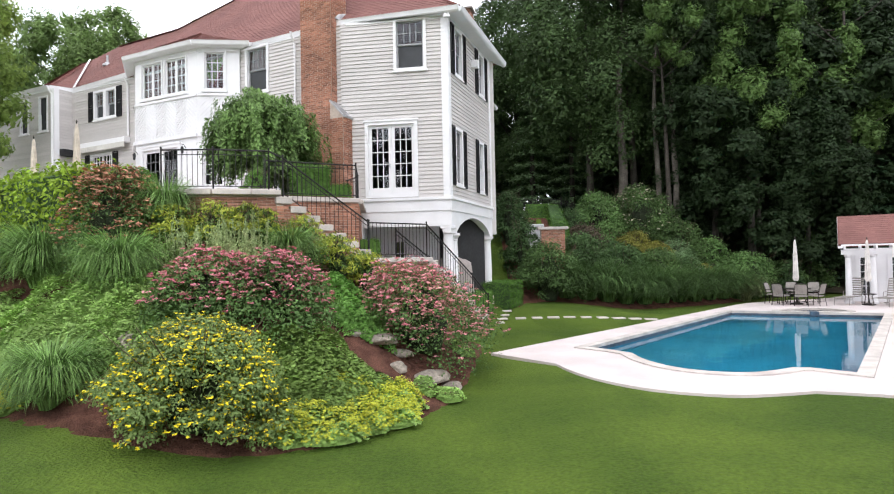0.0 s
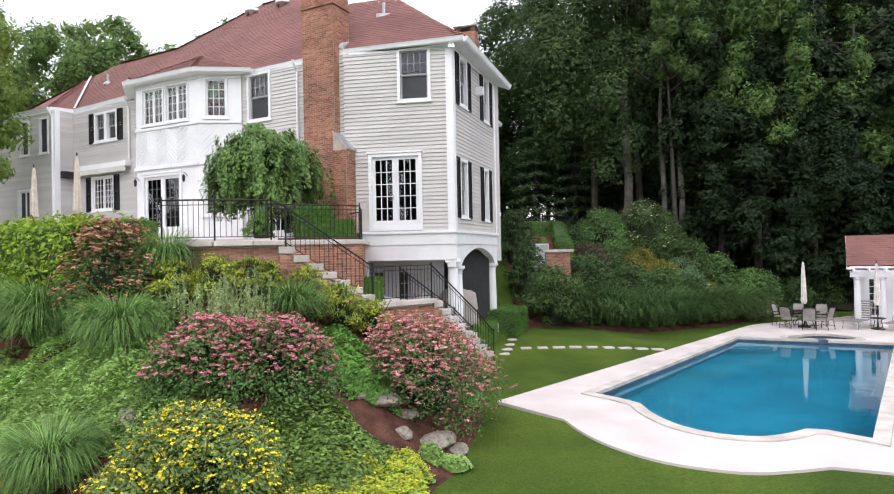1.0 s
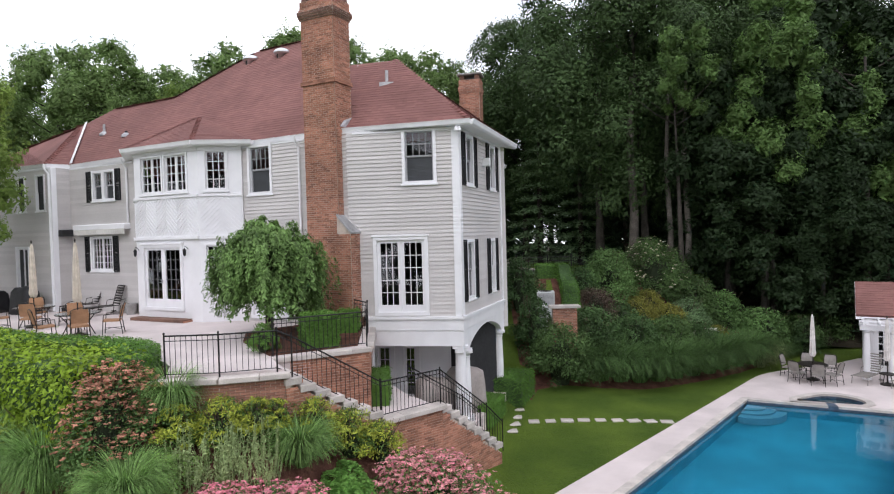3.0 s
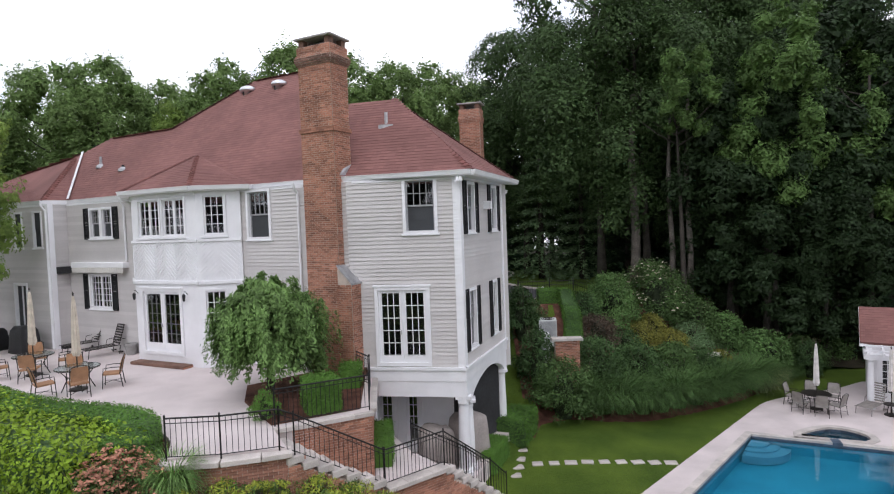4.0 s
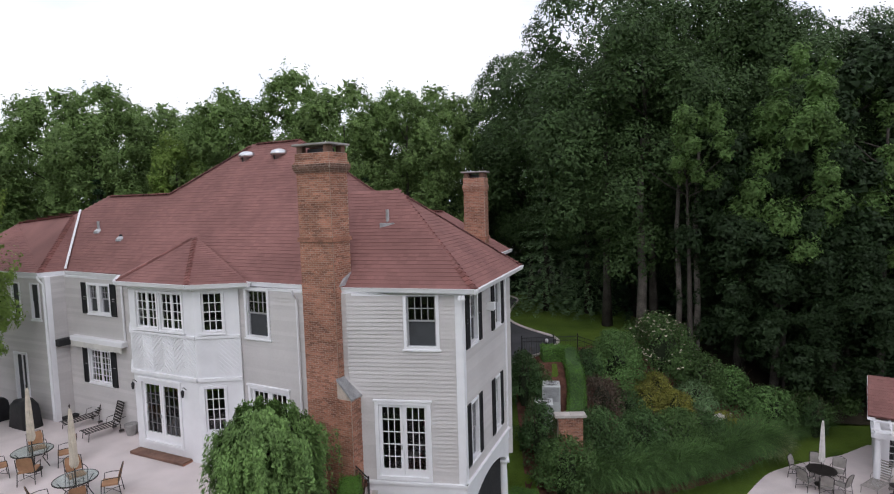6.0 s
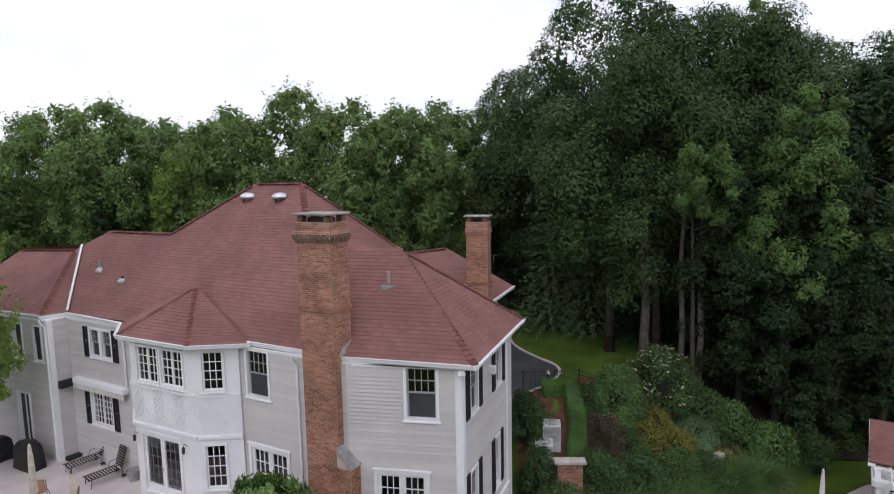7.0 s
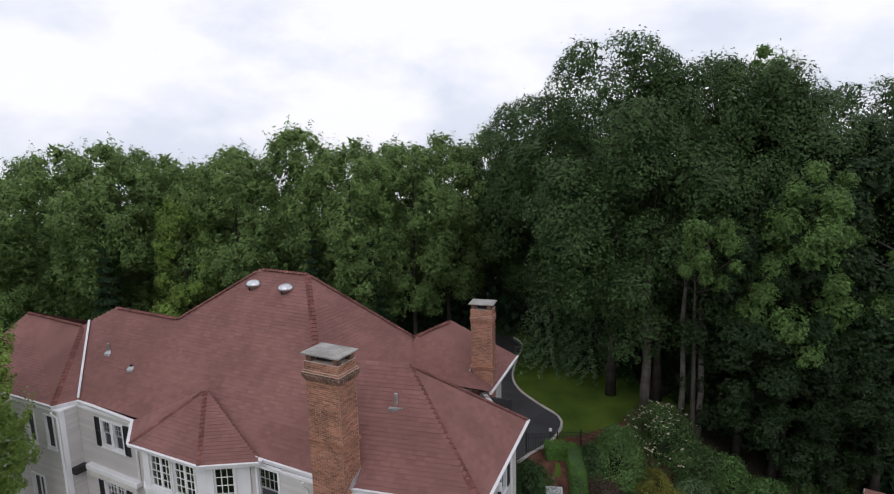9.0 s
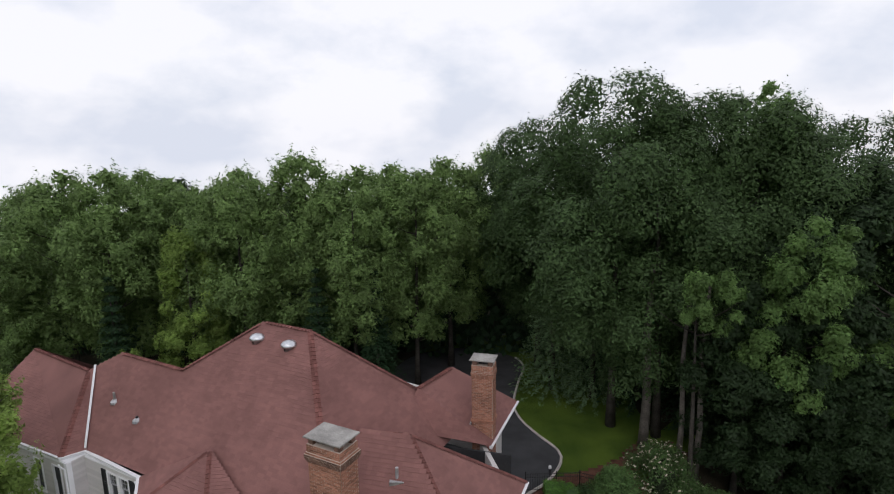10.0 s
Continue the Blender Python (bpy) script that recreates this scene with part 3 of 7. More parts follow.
# wing facing the garden
wing_holes = [(0.68, 1.78, 8.26, 10.02), (1.02, 2.80, 4.10, 6.62)]
clap_wall(W_WING, 0, W_WING.length, 4.06, WALL_TOP, wing_holes)
double_hung(W_WING, *wing_holes[0])
french_doors(W_WING, *wing_holes[1], kick=0.22)
board(W_WING, -0.05, 0.19, 4.06, WALL_TOP, 0.0, 0.05, "corner_board")
board(W_WING, 0.19, 3.4, WALL_TOP - 0.07, WALL_TOP, 0.0, 0.04, "frieze")
board(W_WING, -0.06, 3.1, 3.62, 4.06, -0.1, 0.06, "beam_board")
board(W_WING, -0.10, 3.1, 3.98, 4.07, 0.0, 0.12, "drip_board")
board(W_WING, -0.06, 3.0, 3.12, 3.62, -0.25, 0.03, "porch_beam")
# wing side
side_holes = []
for s0, w0, w1, s1 in ((0.26, 0.60, 1.42, 1.80), (2.92, 3.22, 3.98, 4.36)):
    side_holes.append((SL - w1, SL - w0, 8.22, 9.88))
for s0, w0, w1, s1 in ((0.16, 0.52, 1.30, 1.66), (2.80, 3.12, 3.74, 4.10)):
    side_holes.append((SL - w1, SL - w0, 4.50, 6.46))
clap_wall(W_SIDE, 0, SL, 4.06, WALL_TOP, side_holes)
for h in side_holes:
    double_hung(W_SIDE, *h, cols=3, rows=2, lower_bars=h[2] < 6)
    shutter(W_SIDE, h[0] - 0.36, h[0] - 0.01, h[2] - 0.02, h[3])
    shutter(W_SIDE, h[1] + 0.01, h[1] + 0.34, h[2] - 0.02, h[3])
board(W_SIDE, SL - 0.19, SL + 0.052, 4.06, WALL_TOP, 0.0, 0.05, "corner_board")
board(W_SIDE, -0.02, 0.14, 4.06, WALL_TOP, 0.0, 0.05, "corner_board")
board(W_SIDE, 0.14, SL - 0.19, WALL_TOP - 0.07, WALL_TOP, 0.0, 0.04, "frieze")
board(W_SIDE, 0.0, SL + 0.06, 3.62, 4.06, -0.1, 0.06, "beam_board")
board(W_SIDE, 0.0, SL + 0.12, 3.98, 4.07, 0.0, 0.12, "drip_board")
# arched opening between the columns of the porch
mb = MB()
n = 14
c0, c1, spring, top = 0.35, SL - 0.55, 2.95, 3.5
pts = [(c0 + (c1 - c0) * i / n, spring + (top - spring) * math.sin(math.pi * i / n) ** 0.7) for i in range(n + 1)]
outline = [(0.0, 2.9), (c0, 2.9), *pts, (c1, 2.9), (SL + 0.03, 2.9), (SL + 0.03, 3.62), (0.0, 3.62)]
mb.loft([[W_SIDE(u, o, z) for u, z in outline] for o in (-0.25, 0.03)])
part("porch_arch", mb, M_WHITE, house, "white arched porch beam")


def column(c, z0, z1, r=0.19):
    mb = MB()
    sq = [(c[0] + a * 0.25, c[1] + b * 0.25) for a, b in ((-1, -1), (1, -1), (1, 1), (-1, 1))]
    mb.prism(sq, z0, z0 + 0.10)
    mb.prism(sq, z1 - 0.08, z1)
    mb.lathe((c[0], c[1], z0 + 0.10), [(r * 1.25, 0), (r * 1.28, 0.05), (r * 1.12, 0.09), (r, 0.13), (r, 0.9), (r * 0.84, z1 - z0 - 0.36), (r * 0.95, z1 - z0 - 0.33), (r * 0.86, z1 - z0 - 0.30), (r * 1.12, z1 - z0 - 0.2), (r * 1.12, z1 - z0 - 0.18)], 20)
    part("column", mb, M_WHITE, house, "white round porch column", smooth=False)


PORCH = 0.62
for u in (SL - 0.22, SL - 0.62):
    column(W_SIDE(u, -0.16, 0)[:2], PORCH, 3.12 if u > SL - 0.4 else 2.9)
column(W_SIDE(0.22, -0.16, 0)[:2], PORCH, 2.9)
mb = MB()
mb.prism([W_SIDE(-0.3, 0.25, 0)[:2], W_SIDE(SL + 0.3, 0.25, 0)[:2], W_WING(3.3, 0.2, 0)[:2], W_WING(3.3, -4.6, 0)[:2]], 0.0, PORCH)
part("porch_floor", mb, M_CONC, house, "pale concrete porch floor")
mb = MB()
mb.prism([W_SIDE(0.02, -0.2, 0)[:2], W_SIDE(SL - 0.2, -0.2, 0)[:2], W_WING(3.4, -0.2, 0)[:2], W_WING(3.4, -4.4, 0)[:2]], 3.63, 3.9)
part("porch_ceiling", mb, M_WHITE, house)
W_PBACK2 = wall_frame((-0.1, 20.75), (-3.3, 21.2))
clap_wall(W_PBACK2, 0.0, W_PBACK2.length, PORCH, 3.63, [(1.3, 2.0, PORCH + 0.05, 2.9), (2.2, 2.95, PORCH + 0.05, 2.9)], "panel")
for h in ((1.3, 2.0, PORCH + 0.05, 2.9), (2.2, 2.95, PORCH + 0.05, 2.9)):
    french_doors(W_PBACK2, *h, leaves=1, cols=2, rows=4, crown=False)
clap_wall(wall_frame((-2.92, 19.42), (-3.3, 21.2)), 0, 1.8, PORCH, 3.63, [], "clapboard")
# Added near-black panel: stands for the shade seen through the side arch.
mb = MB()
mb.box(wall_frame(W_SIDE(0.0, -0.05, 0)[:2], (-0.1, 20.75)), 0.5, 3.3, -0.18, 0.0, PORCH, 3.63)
part("porch_screen", mb, M_DARK, house, "near-black panel standing for the shaded porch interior")
board(W_WING, 2.9, 3.08, 0.6, 4.06, -0.1, 0.06, "corner_board")

# main garden front
main_holes = [(4.95, 10.3, 3.6, 9.95), (3.22, 4.36, 8.22, 9.98), (11.92, 13.52, 8.44, 9.74), (12.2, 13.78, 5.46, 6.96), (2.5, 4.4, 3.85, 6.55)]
clap_wall(W_MAIN, 0.0, W_MAIN.length, 3.4, WALL_TOP, main_holes)
double_hung(W_MAIN, *main_holes[1])
for h in ((11.92, 12.72, 8.44, 9.74), (12.72, 13.52, 8.44, 9.74)):
    double_hung(W_MAIN, *h, cols=3, rows=2)
casement(W_MAIN, *main_holes[3], 2, 3, 5)
french_doors(W_MAIN, *main_holes[4], kick=0.3)
for h in main_holes[2:4]:
    shutter(W_MAIN, h[0] - 0.36, h[0] - 0.01, h[2] - 0.02, h[3])
    shutter(W_MAIN, h[1] + 0.01, h[1] + 0.36, h[2] - 0.02, h[3])
board(W_MAIN, 1.75, 11.0, WALL_TOP - 0.07, WALL_TOP, 0.0, 0.04, "frieze")
board(W_MAIN, 11.0, 15.1, WALL_TOP - 0.07, WALL_TOP, 0.0, 0.04, "frieze")
# left wing
left_holes = [(0.45, 1.10, 8.12, 9.72), (1.85, 2.50, 8.12, 9.72), (1.75, 2.75, 3.9, 6.6)]
clap_wall(W_LSIDE, 0, W_LSIDE.length, 3.4, WALL_TOP, [])
clap_wall(W_LEFT, 0, W_LEFT.length, 3.4, WALL_TOP, left_holes)
for u0, u1, z0, z1 in left_holes[:2]:
    w = casing(W_LEFT, u0, u1, z0, z1, "window", 0.065)
    mid = (z0 + z1) / 2
    for lo, hi, o in ((mid, z1 - 0.07, -0.03), (z0 + 0.05, mid + 0.03, -0.05)):
        mb = MB()
        frame_ring(mb, W_LEFT, u0 + 0.065, u1 - 0.065, lo, hi, 0.035, o - 0.03, o)
        part("sash", mb, M_BLACK, w, "dark window sash")
        # Solid dark panel in place of glass, toned like an unlit room.
        mb = MB()
        mb.box(W_LEFT, u0 + 0.09, u1 - 0.09, o - 0.025, o - 0.015, lo + 0.03, hi - 0.03)
        part("screen", mb, M_SCREEN, w, "dark insect screen")
u0, u1, z0, z1 = left_holes[2]
w = casing(W_LEFT, u0, u1, z0, z1, "french_door", 0.09, sill=False)
for k in range(2):
    p0, p1 = u0 + 0.09 + k * 0.41, u0 + 0.5 + k * 0.41
    mb = MB()
    frame_ring(mb, W_LEFT, p0, p1, z0 + 0.08, z1 - 0.09, 0.05, -0.08, -0.03, 0.2)
    part("door_leaf", mb, M_WHITE, w)
    # No glass here: a dark panel carries the unlit look of the pane.
    mb = MB()
    mb.box(W_LEFT, p0 + 0.05, p1 - 0.05, -0.06, -0.045, z0 + 0.28, z1 - 0.14)
    part("screen", mb, M_SCREEN, w, "near-black panel in place of the door glass")
board(W_LEFT, -0.05, 0.16, 3.7, WALL_TOP, 0.0, 0.05, "corner_board")
board(W_LSIDE, W_LSIDE.length - 0.16, W_LSIDE.length + 0.052, 3.7, WALL_TOP, 0.0, 0.05, "corner_board")
board(W_LEFT, 0.16, 6.5, WALL_TOP - 0.07, WALL_TOP, 0.0, 0.04, "frieze")

# bay with panelled skirt
bay_f = [(0.5, 3.0, 8.40, 9.84), (0.88, 3.02, 4.12, 6.55)]
bay_r = [(0.48, 1.32, 8.40, 9.90), (0.55, 1.38, 4.85, 6.55)]
clap_wall(W_BF, 0, W_BF.length, 3.6, WALL_TOP, bay_f, "panel")
clap_wall(W_BR, 0, W_BR.length, 3.6, WALL_TOP, bay_r, "panel")
clap_wall(W_BL, 0, W_BL.length, 3.6, WALL_TOP, [], "panel")
casement(W_BF, 0.5, 1.73, 8.40, 9.84, 2, 2, 4)
casement(W_BF, 1.77, 3.0, 8.40, 9.84, 2, 2, 4)
casement(W_BR, *bay_r[0], 1, 3, 4)
casement(W_BR, *bay_r[1], 1, 3, 4)
french_doors(W_BF, *bay_f[1], kick=0.3, cols=3, rows=5, screened=True)
for fr, ln_ in ((W_BF, W_BF.length), (W_BR, W_BR.length), (W_BL, W_BL.length)):
    board(fr, 0.01, ln_ - 0.01, 6.72, 6.84, 0.0, 0.09, "bay_moulding")
    board(fr, 0.01, ln_ - 0.01, 8.22, 8.32, 0.0, 0.06, "bay_moulding")
    board(fr, 0.01, ln_ - 0.01, WALL_TOP - 0.12, WALL_TOP, 0.0, 0.05, "frieze")
    # diagonal lattice of the skirt
    mb = MB()
    z0, z1, step = 6.88, 8.2, 0.16
    cells = max(1, round(ln_ / 1.1))
    for c in range(cells):
        ua, ub = 0.06 + (ln_ - 0.12) * c / cells, 0.06 + (ln_ - 0.12) * (c + 1) / cells
        for sgn in (1, -1):
            half = (ub - ua) / 2
            m0, m1 = (ua, ua + half) if sgn > 0 else (ua + half, ub)
            zz = z0 - half
            while zz < z1:
                pa, pb = (m0, zz), (m1, zz + half)
                if sgn < 0:
                    pa, pb = (m0, zz + half), (m1, zz)
                q = []
                for (u, z) in (pa, pb):
                    q.append((u, min(max(z, z0), z1)))
                if abs(q[0][1] - q[1][1]) > 0.02:
                    (u0, za), (u1, zb) = q
                    k = (za - pa[1]) / (pb[1] - pa[1])
                    k2 = (zb - pa[1]) / (pb[1] - pa[1])
                    u0, u1 = pa[0] + (pb[0] - pa[0]) * k, pa[0] + (pb[0] - pa[0]) * k2
                    mb.hexa([fr(u0, 0.001, za), fr(u1, 0.001, zb), fr(u1, 0.022, zb), fr(u0, 0.022, za)], [fr(u0, 0.001, za + 0.08), fr(u1, 0.001, zb + 0.08), fr(u1, 0.022, zb + 0.08), fr(u0, 0.022, za + 0.08)])
                zz += step
    part("lattice_panel", mb, M_WHITE, house, "white diagonal lattice panelling")
mb = MB()
mb.box(W_BF, 0.55, 3.3, 0.0, 0.42, TERRACE, TERRACE + 0.11, 0.01)
part("door_step", mb, M_SOOT, house, "low brick door step")
mb = MB()
mb.box(W_BF, 0.53, 3.32, 0.0, 0.40, TERRACE - 0.02, TERRACE + 0.06)
part("step_riser", mb, M_BRICK, house)

# plain walls that close the house, floor slabs
mb = MB()
back = [LW, (-21.0, 36.0), (-4.0, 34.0), (1.6, 31.0), (0.6, 27.6), D]
for p, q in zip(back, back[1:]):
    mb.box(wall_frame(Vector(q), Vector(p)), 0, (Vector(q) - Vector(p)).length, -0.2, 0.0, 3.0, WALL_TOP)
part("wall", mb, M_SIDING, house)
foot = [A, B, BAY[0], BAY[3], F, G, *back]
# Floors take the near-black tone of unlit rooms.
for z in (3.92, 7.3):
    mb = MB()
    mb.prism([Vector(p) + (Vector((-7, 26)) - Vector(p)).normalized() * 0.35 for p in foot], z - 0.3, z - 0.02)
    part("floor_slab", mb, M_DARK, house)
# Added backing behind the windows, near-black to read as unlit rooms.
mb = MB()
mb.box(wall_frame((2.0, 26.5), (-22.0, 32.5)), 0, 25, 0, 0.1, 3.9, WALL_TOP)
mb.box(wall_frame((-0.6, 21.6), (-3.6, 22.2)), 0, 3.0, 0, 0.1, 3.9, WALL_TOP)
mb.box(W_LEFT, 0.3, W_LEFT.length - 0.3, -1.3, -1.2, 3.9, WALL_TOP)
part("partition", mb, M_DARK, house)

# ---------------------------------------------------------------- roof
O = Vector((-5.21, 20.49))
DU, DN = Vector((-0.8955, 0.4451)), Vector((0.4451, 0.8955))


def R(u, w, z):
    p = O + DU * u + DN * w
    return Vector((p.x, p.y, z))


def roof_plane(pts, course=0.155):
    """A roof slope: a deck and overlapping shingle courses, drawn from the eave (first two points) upwards."""
    P = [Vector(p) for p in pts]
    e = (P[1] - P[0]).normalized()
    nrm = e.cross(P[2] - P[0]).normalized()
    if nrm.z < 0:
        nrm = -nrm
    up = nrm.cross(e).normalized()
    if up.z < 0:
        up = -up
    flat = [((p - P[0]).dot(e), (p - P[0]).dot(up)) for p in P]
    mb = MB()
    lower = [p - nrm * 0.16 for p in P]
    mb.poly(*P)
    mb.poly(*lower)
    for i in range(len(P)):
        j = (i + 1) % len(P)
        mb.poly(P[i], P[j], lower[j], lower[i])
    r = part("roof", mb, M_SHINGLE, house, "red-brown shingled roof slope")
    mb = MB()
    top = max(f[1] for f in flat)
    rnd = random.Random(int(abs(P[0].x * 100)))
    v, k = 0.0, 0
    while v < top:
        lo, hi = v, min(v + course + 0.02, top)
        mid = min(v + course * 0.5, top - 0.001)
        xs = []
        for (xa, ya), (xb, yb) in zip(flat, flat[1:] + flat[:1]):
            if (ya > mid) != (yb > mid):
                xs.append(xa + (xb - xa) * (mid - ya) / (yb - ya))
        xs.sort()
        for a, b in zip(xs[::2], xs[1::2]):
            u = a - rnd.random() * 0.15
            while u < b:
                wd = rnd.choice((0.17, 0.24, 0.3, 0.34))
                ua, ub = max(u, a), min(u + wd - 0.006, b)
                if ub - ua > 0.02:
                    t0 = 0.010 + rnd.random() * 0.007
                    q = [P[0] + e * x + up * y for x, y in ((ua, lo - rnd.random() * 0.008), (ub, lo), (ub, hi), (ua, hi))]
                    s = [q[0] + nrm * t0, q[1] + nrm * t0, q[2] + nrm * 0.003, q[3] + nrm * 0.003]
                    mb.poly(*s)
                    mb.poly(q[0], q[1], s[1], s[0])
                u += wd
        v += course
        k += 1
    sh_ = part("shingle_layer", mb, M_SHINGLE, r)
    sh_["kind"] = "stuff"
    return r


def cap_line(a, b, w=0.13, step=0.2):
    """Overlapping cap shingles along a hip or ridge."""
    a, b = Vector(a), Vector(b)
    d = (b - a).normalized()
    side = d.cross(Vector((0, 0, 1))).normalized()
    up = side.cross(d).normalized()
    mb = MB()
    n = int((b - a).length / step)
    for i in range(n):
        p, q = a + d * (i * step), a + d * (i * step + step * 1.08)
        h0, h1 = 0.06, 0.035
        mb.poly(p - side * w - up * 0.05 + up * h0, p + up * h0, q + up * h1, q - side * w - up * 0.05 + up * h1)
        mb.poly(p + up * h0, p + side * w - up * 0.05 + up * h0, q + side * w - up * 0.05 + up * h1, q + up * h1)
        mb.poly(p - side * w - up * 0.05, p - side * w - up * 0.05 + up * h0, p + up * h0, p + side * w - up * 0.05 + up * h0, p + side * w - up * 0.05)
    part("ridge_cap", mb, M_RIDGE, house, "cap shingles along a hip")


PITCH = 1.03
RZ = 15.5
R1, R2 = R(4.25, 5.2, RZ), R(7.0, 5.2, RZ)
r2r, r2l = R(10.2, 3.12, 13.36), R(14.75, 3.12, 13.36)
v_top, v_bot = R(16.0, 2.45, 12.67), R(13.2, 0.0, EAVE)
hip_r = R(-0.95, 0.0, EAVE)
roof_plane([hip_r, v_bot, v_top, r2l, r2r, R2, R1])
roof_plane([R(-0.95, 10.4, EAVE), hip_r, R1])
roof_plane([R(12.2, 10.4, EAVE), R(-0.95, 10.4, EAVE), R1, R2])
roof_plane([R(12.2, 6.0, EAVE), R(12.2, 10.4, EAVE), R2])
roof_plane([R(16.0, 6.24, EAVE), R(10.2, 6.24, EAVE), r2r, r2l])
cap_line(R1, R2)
cap_line(hip_r, R1)
cap_line(R(-0.95, 10.4, EAVE), R1)
cap_line(r2r, R2)
cap_line(r2r, r2l)
# left wing roof
lh = (-17.75, 25.75, EAVE)
lw_r, lw_l = (-18.75, 29.75, 12.5), (-24.6, 33.7, 12.1)
lw_e = (-25.0, 29.0, EAVE)
roof_plane([v_bot, lh, lw_r, v_top])
roof_plane([lh, lw_e, lw_l, lw_r])
roof_plane([(-23.5, 37.0, 9.0), (-16.0, 33.0, 9.0), v_top, lw_r, lw_l])
cap_line(lh, lw_r)
cap_line(lw_r, lw_l)
mb = MB()
vb, vt = Vector(v_bot) + Vector((0, -0.02, 0.09)), Vector(v_top) + Vector((0, -0.02, 0.07))
sd = Vector((0.07, -0.02, 0.012))
mb.hexa([vb - sd, vb + sd, vt + sd, vt - sd], [vb - sd + Vector((0, 0, 0.03)), vb + sd + Vector((0, 0, 0.03)), vt + sd + Vector((0, 0, 0.03)), vt - sd + Vector((0, 0, 0.03))])
part("valley_flashing", mb, M_WHITE, house, "white metal valley flashing")
# garden wing roof
WA, WL = Vector((-1.99, 22.7, 13.05)), Vector((-4.6, 23.0, 13.05))
EC, EF, EL = Vector((0.52, 18.62, EAVE)), Vector((2.43, 24.25, EAVE)), Vector((-4.2, 19.78, EAVE))
roof_plane([EC, EL, WL, WA])
roof_plane([EF, EC, WA])
roof_plane([EF + (WL - WA) * 1.6, EF, WA, WL])
cap_line(EC, WA)
cap_line(EF, WA)
cap_line(WL, WA)
# roof at the drive side
f0, f1 = Vector((-2.2, 28.2, 12.3)), Vector((-0.7, 31.0, 12.15))
roof_plane([(2.6, 31.3, EAVE), (1.1, 26.9, EAVE), f0, f1])
roof_plane([(1.1, 26.9, EAVE), (-3.0, 27.2, 10.8), f0])
cap_line(f0, f1)
# bay roof
bx = (-10.14, 24.0, 11.62)
b_l, b_m, b_r = (-13.15, 23.5, EAVE), (-9.15, 20.95, EAVE), (-7.15, 21.2, EAVE)
b_f = (-12.5, 22.5, EAVE)
roof_plane([b_m, b_f, bx])
roof_plane([b_r, b_m, bx])
roof_plane([b_f, (-13.4, 24.35, EAVE), bx])
cap_line(b_m, bx, 0.11)
cap_line(b_f, bx, 0.11)


def gutter(pts, name="gutter"):
    mb = MB()
    for a, b in zip(pts, pts[1:]):
        fr = wall_frame(a[:2], b[:2])
        ln_ = (Vector(b[:2]) - Vector(a[:2])).length
        z = EAVE
        prof = [(-0.06, z - 0.16), (0.03, z - 0.16), (0.075, z - 0.12), (0.10, z - 0.03), (0.12, z + 0.01), (0.10, z + 0.015), (-0.06, z - 0.01)]
        mb.loft([[fr(0, o, zz) for o, zz in prof], [fr(ln_, o, zz) for o, zz in prof]])
    part(name, mb, M_WHITE, house, "white ogee gutter")


def soffit(a, b, c, d):
    mb = MB()
    z = EAVE - 0.15
    mb.hexa([(p[0], p[1], z - 0.02) for p in (a, b, c, d)], [(p[0], p[1], z) for p in (a, b, c, d)])
    part("soffit", mb, M_WHITE, house)


gutter([EF, EC, EL])
gutter([hip_r, R(3.0, 0, 0), b_r, b_m, b_f, (-13.4, 24.35), v_bot, lh, lw_e])
gutter([(2.6, 31.3), (1.1, 26.9)])
soffit(EC, EL, B, A)
soffit(EF, EC, A, D)
soffit(hip_r, b_r, BAY[0], B)
soffit(b_r, b_m, BAY[1], BAY[0])
soffit(b_m, b_f, BAY[2], BAY[1])
soffit(b_f, (-13.4, 24.35), BAY[3], BAY[2])
soffit((-13.4, 24.35), v_bot, F, BAY[3])
soffit(v_bot, lh, G, F)
soffit(lh, lw_e, LW, G)


def downspout(fr, u, z0, z1):
    mb = MB()
    mb.tube([fr(u, 0.28, z1), fr(u, 0.25, z1 - 0.12), fr(u, 0.08, z1 - 0.35), fr(u, 0.075, z0)], 0.04, 6)
    part("downspout", mb, M_WHITE, house, "white downspout")


downspout(W_MAIN, 1.95, 3.8, EAVE - 0.1)
downspout(W_LEFT, 0.1, 3.8, EAVE - 0.1)
downspout(W_MAIN, 11.1, 7.5, EAVE - 0.1)


# ---------------------------------------------------------------- chimneys
M_CAP = mat("weathered_cap_stone", (0.30, 0.285, 0.265), 0.9, 0.25, 2.0, 30, 0.4)


